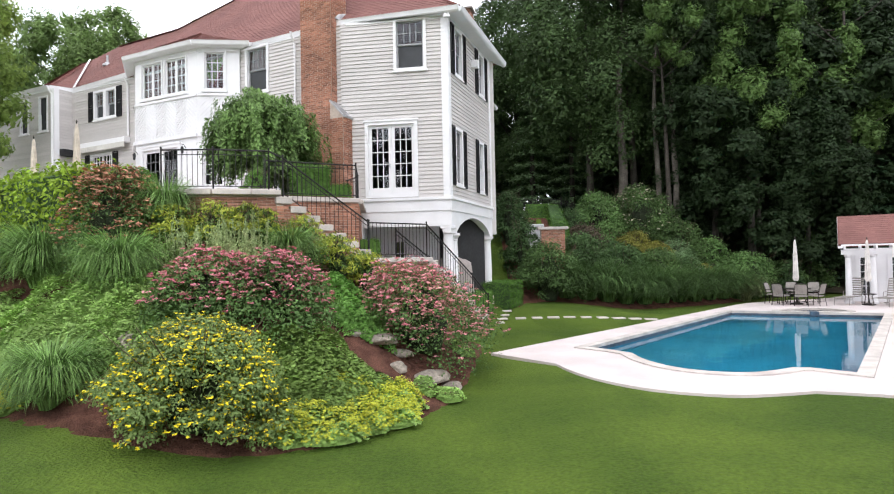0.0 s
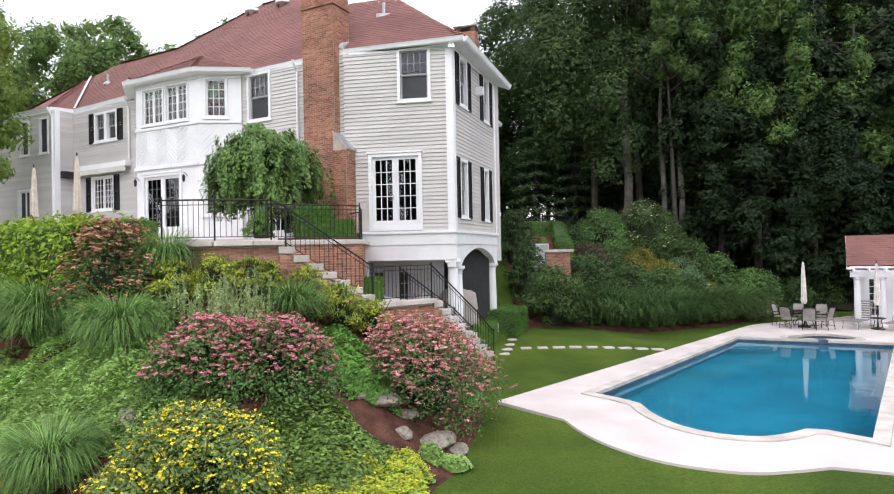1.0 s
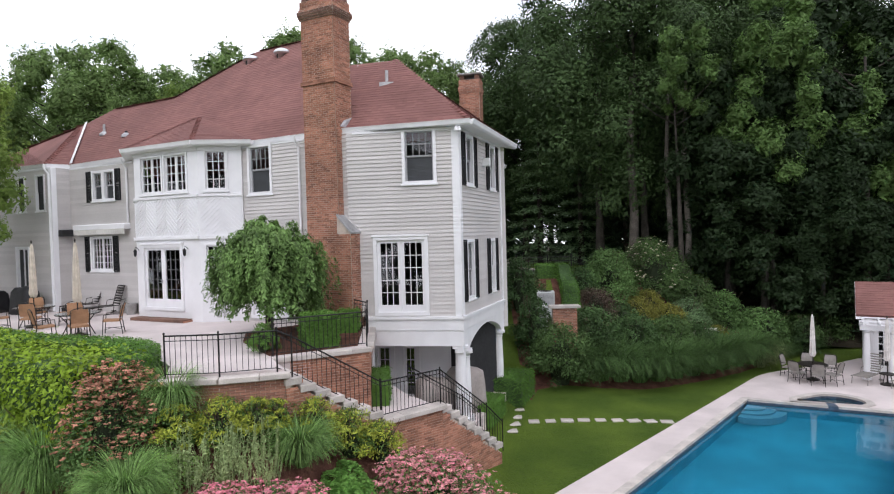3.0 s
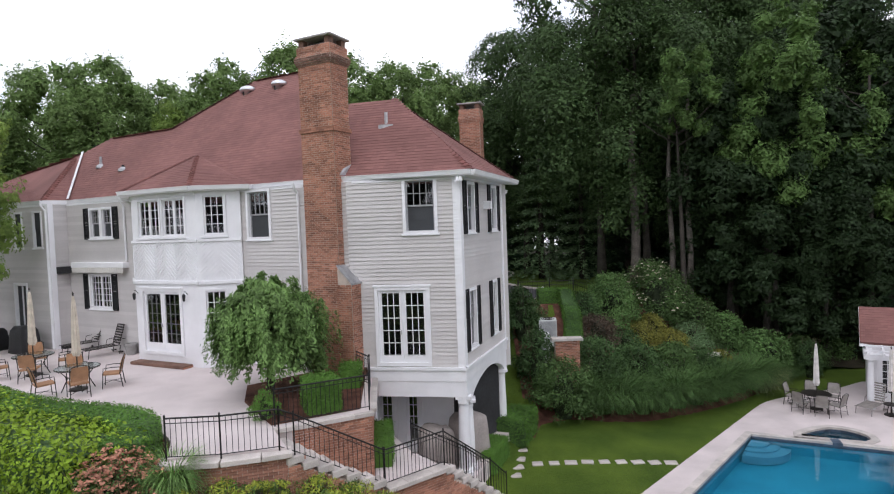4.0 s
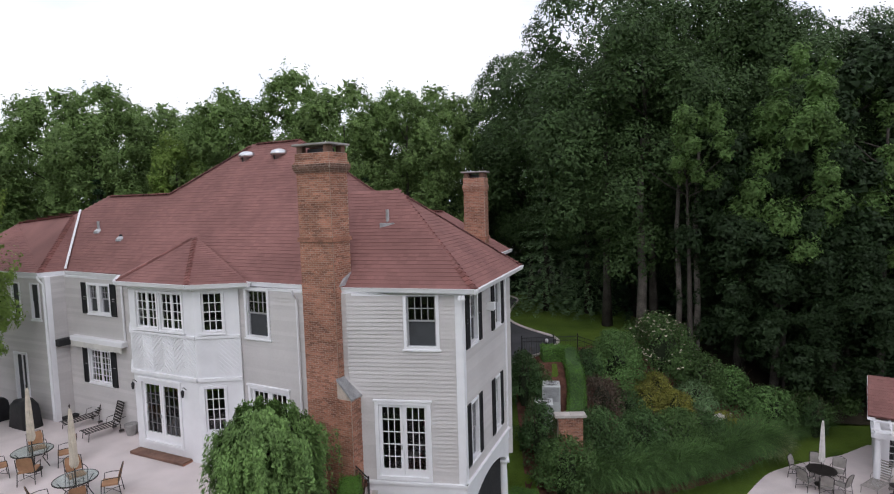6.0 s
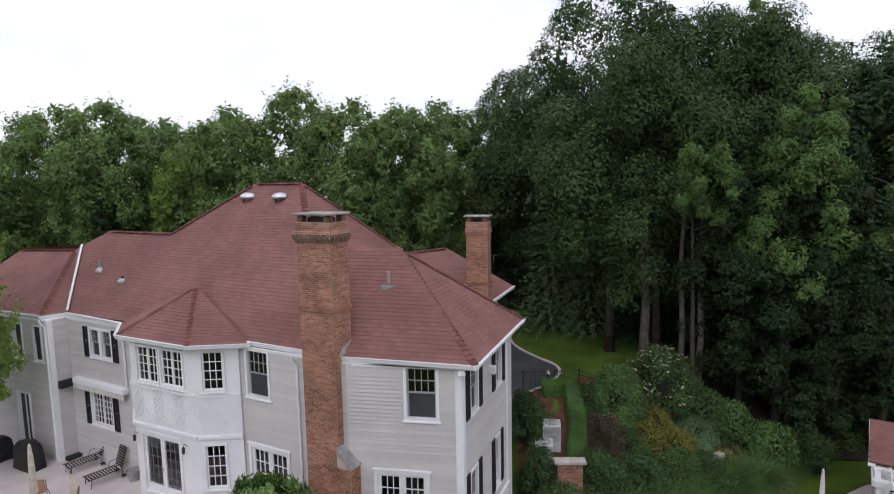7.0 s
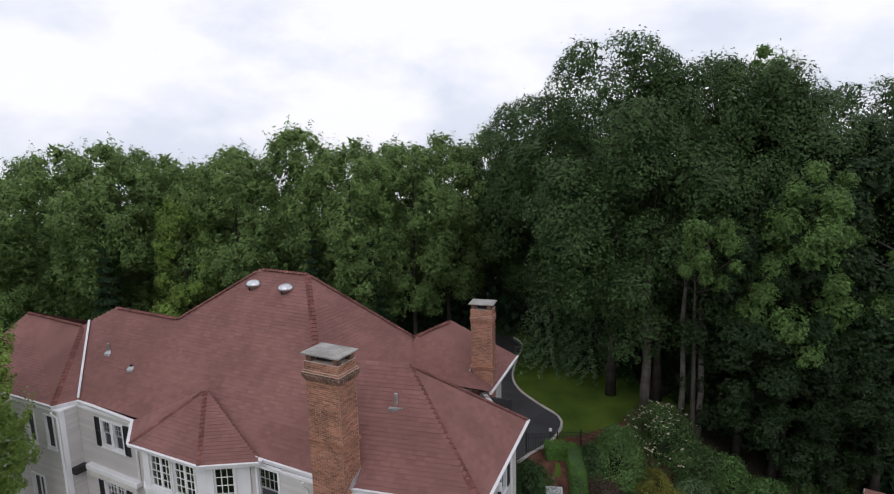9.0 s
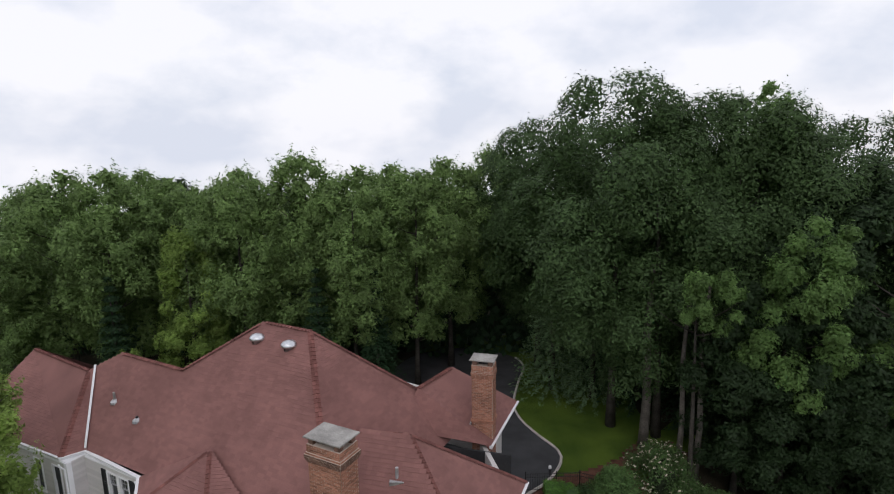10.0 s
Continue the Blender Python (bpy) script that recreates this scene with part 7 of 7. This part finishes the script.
for k, (x, y, w, dep, h) in enumerate(((-0.35, 11.65, 1.05, 0.6, 0.24), (0.1, 11.8, 0.55, 0.45, 0.18), (-1.4, 12.0, 1.0, 0.6, 0.22), (-0.95, 12.0, 0.6, 0.4, 0.16), (-1.75, 11.75, 0.5, 0.35, 0.15), (-5.2, 9.9, 0.75, 0.5, 0.32), (-0.9, 11.3, 0.4, 0.3, 0.2), (12.2, 31.4, 0.8, 0.6, 0.6), (11.6, 30.2, 0.7, 0.5, 0.4))):
    rock(x, y, w, dep, h, k + 1)

# ---------------------------------------------------------------- furniture and small buildings
M_TABLE = mat("dark_bronze_metal", (0.035, 0.030, 0.027), 0.45, 0.2, 5, 50, 0.1, metal=0.5)
M_CUSHION = mat("tan_sling", (0.36, 0.20, 0.11), 0.9, 0.15, 4, 70, 0.3)
M_SLING = mat("grey_sling", (0.26, 0.24, 0.22), 0.9, 0.15, 4, 70, 0.3)
M_CANVAS = mat("beige_canvas", (0.62, 0.55, 0.46), 0.9, 0.12, 5, 50, 0.3)
M_CANVASW = mat("pale_canvas", (0.66, 0.63, 0.60), 0.9, 0.12, 5, 50, 0.3)
M_TGLASS = glass_mat("table_glass", (0.75, 0.9, 0.88), 0.05)
M_COVERBLK = mat("black_vinyl_cover", (0.014, 0.014, 0.016), 0.5, 0.3, 3, 25, 0.3)
M_COVERGREY = mat("taupe_cover", (0.34, 0.30, 0.28), 0.85, 0.12, 2, 20, 0.4)
M_POTC = mat("grey_planter", (0.30, 0.29, 0.28), 0.8, 0.2, 3, 30, 0.3)


def dining_chair(at, m, frame_m, cloth_m, label, group):
    """A sling armchair that faces local +y, built about its own base."""
    t = thing("dining_chair", (0, 0, 0), label, "chair", group)
    mb = MB()
    mb.hexa([(-0.24, -0.22, 0.40), (0.24, -0.22, 0.40), (0.25, 0.26, 0.42), (-0.25, 0.26, 0.42)], [(-0.24, -0.22, 0.45), (0.24, -0.22, 0.45), (0.25, 0.26, 0.47), (-0.25, 0.26, 0.47)])
    part("seat", mb, cloth_m, t)
    mb = MB()
    mb.loft([[(-0.22, -0.24, 0.52), (0.22, -0.24, 0.52), (0.22, -0.20, 0.52), (-0.22, -0.20, 0.52)], [(-0.23, -0.30, 0.78), (0.23, -0.30, 0.78), (0.23, -0.26, 0.78), (-0.23, -0.26, 0.78)], [(-0.20, -0.36, 0.95), (0.20, -0.36, 0.95), (0.20, -0.325, 0.95), (-0.20, -0.325, 0.95)]])
    part("backrest", mb, cloth_m, t)
    mb = MB()
    arc = [(-0.25 + 0.5 * i / 8, -0.34 - 0.05 * math.sin(math.pi * i / 8) * 0.2, 0.93 + 0.07 * math.sin(math.pi * i / 8)) for i in range(9)]
    mb.tube([(-0.25, -0.22, 0.42), (-0.25, -0.28, 0.7), *arc, (0.25, -0.28, 0.7), (0.25, -0.22, 0.42)], 0.014, 6)
    part("back_frame", mb, frame_m, t)
    for sx in (-1, 1):
        mb = MB()
        mb.tube([(sx * 0.26, 0.27, 0.0), (sx * 0.26, 0.24, 0.45), (sx * 0.28, 0.22, 0.64), (sx * 0.28, 0.0, 0.66), (sx * 0.25, -0.28, 0.64)], 0.013, 6)
        part("armrest", mb, frame_m, t)
        mb = MB()
        mb.tube([(sx * 0.26, -0.30, 0.0), (sx * 0.25, -0.24, 0.42)], 0.014, 6)
        part("leg", mb, frame_m, t)
    mb = MB()
    mb.tube([(-0.26, 0.26, 0.16), (0.0, 0.0, 0.2), (0.26, -0.28, 0.16)], 0.009, 5)
    mb.tube([(0.26, 0.26, 0.16), (0.0, 0.0, 0.2), (-0.26, -0.28, 0.16)], 0.009, 5)
    part("stretcher", mb, frame_m, t)
    t.matrix_basis = m
    return t


def round_table(x, y, z, r, top_m, label, legs=4, h=0.73):
    t = thing("patio_table", (x, y, z), label, "table")
    mb = MB()
    mb.lathe((x, y, z + h - 0.012), [(r, 0), (r, 0.012), (r - 0.01, 0.016)], 28)
    part("tabletop", mb, top_m, t)
    mb = MB()
    ring = [(x + r * math.cos(a), y + r * math.sin(a), z + h - 0.02) for a in np.linspace(0, 2 * math.pi, 29)]
    mb.tube(ring, 0.018, 6)
    part("rim", mb, M_TABLE, t)
    for k in range(legs):
        a = 2 * math.pi * (k + 0.5) / legs
        c, s = math.cos(a), math.sin(a)
        mb = MB()
        mb.tube([(x + c * r * 0.8, y + s * r * 0.8, z + h - 0.03), (x + c * r * 0.45, y + s * r * 0.45, z + 0.4), (x + c * r * 0.75, y + s * r * 0.75, z)], 0.016, 6)
        part("leg", mb, M_TABLE, t)
    return t


def umbrella(x, y, z, h, cloth_m, label, lean=0.0):
    """A closed patio umbrella on a pole with a weighted foot."""
    t = thing("patio_umbrella", (x, y, z), label, "umbrella", "closed umbrellas")
    mb = MB()
    mb.tube([(x, y, z), (x + lean, y, z + h)], 0.02, 8)
    mb.lathe((x + lean, y, z + h), [(0.02, 0), (0.03, 0.03), (0.012, 0.07), (0.0, 0.1)], 8)
    part("pole", mb, M_TABLE, t)
    mb = MB()
    n = 24
    rings = []
    for q, r in ((0.36, 0.075), (0.40, 0.11), (0.46, 0.095), (0.58, 0.088), (0.78, 0.07), (0.95, 0.04), (0.985, 0.02)):
        rings.append([(x + lean * q + r * (1 + 0.28 * (1 if i % 3 == 0 else -0.4)) * math.cos(2 * math.pi * i / n), y + r * (1 + 0.28 * (1 if i % 3 == 0 else -0.4)) * math.sin(2 * math.pi * i / n), z + h * q + (0.03 * math.sin(i * 2.1) if q < 0.45 else 0)) for i in range(n)])
    mb.loft(rings)
    part("canopy", mb, cloth_m, t, "furled canvas canopy")
    mb = MB()
    mb.lathe((x + lean * 0.5, y, z + h * 0.5), [(0.10, 0), (0.108, 0.02), (0.10, 0.04)], 14)
    part("tie", mb, cloth_m, t)
    mb = MB()
    mb.lathe((x, y, z), [(0.26, 0), (0.26, 0.05), (0.1, 0.09), (0.035, 0.12), (0.03, 0.3)], 18)
    part("base", mb, M_TABLE, t)
    return t


def lounger(m, frame_m, cloth_m, label, group):
    """A chaise that points along local +y, back raised at its -y end."""
    t = thing("chaise_lounge", (0, 0, 0), label, "lounge chair", group)
    for sx in (-1, 1):
        mb = MB()
        mb.tube([(sx * 0.3, 1.25, 0.34), (sx * 0.3, 0.0, 0.36), (sx * 0.3, -0.24, 1.14)], 0.016, 6)
        part("side_rail", mb, frame_m, t)
        for y in (1.1, -0.05):
            mb = MB()
            mb.tube([(sx * 0.3, y, 0.35), (sx * 0.31, y + 0.05, 0.0)], 0.015, 6)
            part("leg", mb, frame_m, t)
        mb = MB()
        mb.tube([(sx * 0.33, 0.25, 0.36), (sx * 0.33, 0.2, 0.56), (sx * 0.33, -0.25, 0.6)], 0.013, 6)
        part("armrest", mb, frame_m, t)
        mb = MB()
        mb.lathe((sx * 0.34, -0.05, 0.09), [(0.09, -0.02), (0.1, 0), (0.09, 0.02)], 12)
        part("wheel", mb, frame_m, t)
    for y in np.arange(0.05, 1.25, 0.11):
        mb = MB()
        mb.hexa([(-0.3, y, 0.345), (0.3, y, 0.345), (0.3, y + 0.06, 0.345), (-0.3, y + 0.06, 0.345)], [(-0.3, y, 0.36), (0.3, y, 0.36), (0.3, y + 0.06, 0.36), (-0.3, y + 0.06, 0.36)])
        part("slat", mb, cloth_m, t)
    for q in np.arange(0.06, 1.0, 0.13):
        mb = MB()
        yy, zz = -0.24 * q, 0.36 + 0.78 * q
        mb.hexa([(-0.3, yy, zz), (0.3, yy, zz), (0.3, yy - 0.012, zz - 0.008), (-0.3, yy - 0.012, zz - 0.008)], [(-0.3, yy - 0.04, zz + 0.05), (0.3, yy - 0.04, zz + 0.05), (0.3, yy - 0.052, zz + 0.042), (-0.3, yy - 0.052, zz + 0.042)])
        part("slat", mb, cloth_m, t)
    t.matrix_basis = m
    return t


def facing(x, y, z, tx, ty, turn=0):
    return pose(x, y, z, 0, 0, math.degrees(math.atan2(ty - y, tx - x)) - 90 + turn)


TABLES = ((-12.05, 18.9), (-15.0, 21.0))
first = None
for k, (x, y) in enumerate(TABLES):
    round_table(x, y, TERRACE, 0.62, M_TGLASS, "round glass patio table with a dark metal frame")
    for j, a in enumerate(((304, 240, 18, 124), (217, 300, 30, 120))[k]):
        a = radians(a)
        cx, cy = x + 0.98 * math.cos(a), y + 0.98 * math.sin(a)
        m = facing(cx, cy, TERRACE, x, y, (9, -12, 5, 14)[j])
        if first is None:
            first = dining_chair(None, m, M_TABLE, M_CUSHION, "dark metal patio chair with tan sling seat", "chairs round the terrace tables")
        else:
            copy_thing(first, m)
    umbrella(x, y, TERRACE, 3.0, M_CANVAS, "closed beige patio umbrella through the glass table")
lg = lounger(facing(-15.6, 25.4, TERRACE, -17.0, 23.6), M_TABLE, M_TABLE, "dark metal chaise lounge with slatted seat", "terrace loungers")
copy_thing(lg, facing(-14.1, 24.4, TERRACE, -15.4, 22.7))


def pot(x, y, z, r, h, label):
    t = thing("planter_pot", (x, y, z), label, "planter")
    mb = MB()
    mb.lathe((x, y, z), [(r * 0.7, 0), (r * 0.95, h * 0.8), (r * 1.08, h * 0.82), (r * 1.08, h), (r * 0.9, h), (r * 0.85, h * 0.85)], 16)
    part("pot", mb, M_POTC, t)


pot(-13.25, 24.0, TERRACE, 0.24, 0.45, "round grey planter pot against the house")


def draped(name, x, y, z, w, dep, h, material, label, category, seed, turn=0):
    """A loose cover draped over a bulky thing, with folds to the ground."""
    rings = []
    n = 28
    ca, sa = math.cos(radians(turn)), math.sin(radians(turn))
    for q, s in ((0.0, 1.06), (0.25, 1.0), (0.6, 0.97), (0.85, 0.9), (0.97, 0.66), (1.0, 0.2)):
        ring = []
        for i in range(n):
            a = 2 * math.pi * i / n
            e = 0.42
            cx = math.copysign(abs(math.cos(a)) ** e, math.cos(a)) * w / 2 * s
            cy = math.copysign(abs(math.sin(a)) ** e, math.sin(a)) * dep / 2 * s
            f = 1 + (0.05 * math.sin(i * 2.7 + seed) * (1 - q))
            lift = 0.12 * h * noise.noise(Vector((cx * 2, cy * 2, seed)))
            ring.append((x + (cx * ca - cy * sa) * f, y + (cx * sa + cy * ca) * f, z + h * q + (lift if q > 0.5 else 0)))
        rings.append(ring)
    mb = MB()
    mb.loft(rings)
    ob = new(name, mb.data(name, material, True))
    tagged(ob, label, category)


draped("barbecue_grill", -18.4, 25.1, TERRACE, 1.35, 0.7, 1.15, M_COVERBLK, "barbecue grill under a black cover", "grill", 3, -25)
draped("covered_fire_pit", -20.3, 25.9, TERRACE, 0.9, 0.8, 0.95, M_COVERBLK, "round thing under a black cover", "covered furniture", 5, -25)
draped("covered_furniture", -0.9, 19.75, PORCH, 1.2, 0.9, 1.35, M_COVERGREY, "porch furniture under a taupe cover", "covered furniture", 7, 15)
draped("covered_furniture", 0.15, 20.7, PORCH, 1.2, 1.1, 1.5, M_COVERGREY, "porch furniture under a taupe cover", "covered furniture", 9, 40)

# poolside group
round_table(15.8, 27.0, DECK, 0.58, M_TABLE, "round dark metal patio table by the pool")
umbrella(15.8, 27.0, DECK, 3.0, M_CANVASW, "closed pale umbrella through the poolside table")
second = None
for j, (dx, dy, turn) in enumerate(((-1.0, -0.35, 10), (-0.75, 0.85, 0), (0.35, 1.05, -8), (1.15, 0.5, 25), (0.45, -0.95, 5), (-0.35, -1.0, -10))):
    m = facing(15.8 + dx * 0.86, 27.0 + dy * 0.86, DECK, 15.8, 27.0, turn)
    if second is None:
        second = dining_chair(None, m, M_TABLE, M_SLING, "dark metal patio chair with grey sling seat", "chairs round the pool table")
    else:
        copy_thing(second, m)
lp = lounger(facing(18.2, 26.7, DECK, 16.2, 25.4), M_SLING, M_SLING, "grey sling chaise lounge by the pool", "poolside loungers")
copy_thing(lp, facing(19.2, 25.6, DECK, 17.0, 24.4))
copy_thing(lp, facing(20.2, 24.6, DECK, 18.0, 23.4))
umbrella(18.3, 25.9, DECK, 2.9, M_CANVASW, "closed pale umbrella beside the loungers")
t = round_table(18.3, 25.9, DECK, 0.28, M_TABLE, "small dark side table beside the loungers", 3, 0.5)

# pool house with a columned porch
ph = thing("pool_house", (20.5, 28.0, DECK), "white pool house with a columned porch and red-brown roof", "pool house")
PX = Vector((0.84, -0.543))
PY = Vector((0.543, 0.84))


def pp(a, b):
    q = Vector((17.95, 26.9)) + PX * a + PY * b
    return (q.x, q.y)


EV, RT = 2.17, 3.8
mb = MB()
mb.prism([pp(0.1, 1.5), pp(6.0, 1.5), pp(6.0, 4.6), pp(0.1, 4.6)], DECK - 0.1, EV)
part("wall", mb, M_WHITE, ph)
W_PH = wall_frame(pp(6.0, 1.5), pp(0.1, 1.5))


def ph_door(u0, u1):
    mb = MB()
    frame_ring(mb, W_PH, u0, u1, DECK + 0.02, DECK + 2.25, 0.09, 0.002, 0.06)
    frame_ring(mb, W_PH, u0 + 0.09, u1 - 0.09, DECK + 0.1, DECK + 2.16, 0.1, 0.002, 0.05, 0.3)
    bars(mb, W_PH, u0 + 0.19, u1 - 0.19, DECK + 0.4, DECK + 2.06, 3, 5, 0.004, 0.045, 0.03)
    d = part("french_door", mb, M_WHITE, ph)
    mb = MB()
    mb.box(W_PH, u0 + 0.18, u1 - 0.18, 0.002, 0.02, DECK + 0.38, DECK + 2.08)
    part("pane", mb, M_GLASS, d)
    # Dark sheet laid on the solid wall behind the pane.
    mb = MB()
    mb.box(W_PH, u0 + 0.18, u1 - 0.18, -0.01, 0.0015, DECK + 0.38, DECK + 2.08)
    part("curtain", mb, M_SCREEN, d)


for u in (0.5, 2.0, 3.4, 4.6):
    ph_door(u, u + 0.95)
for a in (0.15, 1.05, 2.9, 3.7, 5.6):
    c = pp(a, 0.1)
    mb = MB()
    mb.lathe((c[0], c[1], DECK), [(0.19, 0), (0.19, 0.1), (0.14, 0.14), (0.135, 0.9), (0.115, EV - DECK - 0.42), (0.16, EV - DECK - 0.36), (0.16, EV - DECK - 0.28)], 16)
    part("column", mb, M_WHITE, ph, "white round column")
mb = MB()
mb.prism([pp(-0.1, -0.1), pp(6.1, -0.1), pp(6.1, 0.3), pp(-0.1, 0.3)], EV - 0.28, EV - 0.05)
mb.prism([pp(-0.1, 0.3), pp(0.25, 0.3), pp(0.25, 1.5), pp(-0.1, 1.5)], EV - 0.28, EV - 0.05)
part("beam", mb, M_WHITE, ph)
for i in range(11):
    a = 0.0 + i * 0.58
    mb = MB()
    mb.prism([pp(a, -0.5), pp(a + 0.07, -0.5), pp(a + 0.07, 1.6), pp(a, 1.6)], EV - 0.05, EV + 0.12)
    part("rafter", mb, M_WHITE, ph, "white pergola rafter")
mb = MB()
mb.prism([pp(-0.1, -0.35), pp(6.1, -0.35), pp(6.1, -0.28), pp(-0.1, -0.28)], EV + 0.12, EV + 0.18)
mb.prism([pp(-0.1, 0.9), pp(6.1, 0.9), pp(6.1, 0.97), pp(-0.1, 0.97)], EV + 0.12, EV + 0.18)
part("pergola_bar", mb, M_WHITE, ph)
hold = house
house = ph
roof_plane([(*pp(-0.2, 1.35), EV + 0.22), (*pp(6.3, 1.35), EV + 0.22), (*pp(6.3, 3.05), RT), (*pp(-0.2, 3.05), RT)])
roof_plane([(*pp(6.3, 4.8), EV + 0.22), (*pp(-0.2, 4.8), EV + 0.22), (*pp(-0.2, 3.05), RT), (*pp(6.3, 3.05), RT)])
house = hold
mb = MB()
mb.poly((*pp(0.1, 1.5), EV), (*pp(0.1, 4.6), EV), (*pp(0.1, 3.05), RT - 0.2))
part("gable", mb, M_WHITE, ph)
mb = MB()
mb.hexa([(*pp(-0.22, 1.3), EV + 0.02), (*pp(0.0, 1.3), EV + 0.02), (*pp(0.0, 1.42), EV + 0.02), (*pp(-0.22, 1.42), EV + 0.02)], [(*pp(-0.22, 3.05), RT - 0.2), (*pp(0.0, 3.05), RT - 0.2), (*pp(0.0, 3.05), RT - 0.02), (*pp(-0.22, 3.05), RT - 0.02)])
part("verge_board", mb, M_WHITE, ph)

# air conditioners, low walls, fence, lamp post
M_AC = mat("light_grey_enamel", (0.55, 0.57, 0.56), 0.5, 0.08, 3, 40, 0.05)
for x, y in ((3.75, 28.55), (4.25, 29.5)):
    z = height(x, y) + 0.3
    t = thing("air_conditioner", (x, y, z), "light grey air conditioner unit", "air conditioner", "air conditioners")
    fr = wall_frame((x + 0.42, y - 0.45), (x - 0.42, y - 0.35))
    mb = MB()
    mb.box(fr, 0, 0.85, -0.85, 0, z - 0.5, z + 0.82, 0.03)
    part("body", mb, M_AC, t)
    for k in range(12):
        mb = MB()
        mb.box(fr, 0.06, 0.79, 0.0, 0.012, z + 0.05 + k * 0.06, z + 0.085 + k * 0.06)
        part("louvre", mb, M_LEAD, t)
    mb = MB()
    c = fr(0.42, -0.42, z + 0.83)
    for r in (0.12, 0.22, 0.32):
        mb.tube([(c[0] + r * math.cos(a), c[1] + r * math.sin(a), c[2]) for a in np.linspace(0, 2 * math.pi, 19)], 0.012, 4)
    part("fan_grille", mb, M_TABLE, t)
brick_wall("garden_wall", (5.15, 26.15), (4.1, 26.15), 0.6, 3.28, 0.35, "low red brick retaining wall among the shrubs")
cap_stones([(5.3, 26.32), (3.95, 26.32)], 3.4, 0.5, 0.12, "garden_wall_cap", "pale stone cap on the low garden wall")
cap_stones([(13.6, 31.2), (11.2, 29.9), (9.0, 29.0)], 1.45, 0.35, 0.2, "stone_edging", "pale stone edging on the bank")
f = thing("iron_fence", (3.4, 32.6, 3.6), "black iron fence between the drive and the bank", "fence")
pts = [(3.2, 32.4), (4.9, 32.5), (6.2, 32.6), (7.6, 32.9)]
for (xa, ya), (xb, yb) in zip(pts, pts[1:]):
    za, zb = height(xa, ya), height(xb, yb)
    for off in (0.2, 0.95, 1.15):
        mb = MB()
        mb.tube([(xa, ya, za + off), (xb, yb, zb + off)], 0.018, 5)
        part("rail_bar", mb, M_IRON, f)
    mb = MB()
    mb.tube([(xa, ya, za), (xa, ya, za + 1.3)], 0.035, 6)
    part("post", mb, M_IRON, f)
    n = int(math.hypot(xb - xa, yb - ya) / 0.13)
    for i in range(1, n):
        q = Vector((xa, ya, za)).lerp(Vector((xb, yb, zb)), i / n)
        mb = MB()
        mb.tube([q + Vector((0, 0, 0.1)), q + Vector((0, 0, 1.18))], 0.009, 4)
        part("baluster", mb, M_IRON, f)
lp_ = thing("path_lamp", (4.75, 34.0, height(4.75, 34.0)), "small white path lamp beside the drive", "path lamp")
mb = MB()
mb.lathe((4.75, 34.0, height(4.75, 34.0)), [(0.05, 0), (0.05, 0.5)], 8)
part("post", mb, M_BLACK, lp_)
mb = MB()
mb.lathe((4.75, 34.0, height(4.75, 34.0) + 0.5), [(0.08, 0), (0.1, 0.06), (0.08, 0.16), (0.02, 0.2)], 10)
part("head", mb, M_WHITE, lp_)

# single bricks of the terrace wall
for parent, lng, at, ang in LATER[:300]:
    b = new("brick", brick_mesh(lng))
    b.parent = parent
    b.matrix_basis = Matrix.Translation(Vector(at) - ANCHOR[parent.name]) @ Euler((0, 0, ang + math.pi)).to_matrix().to_4x4() @ Matrix.Translation((-lng, 0, 0))
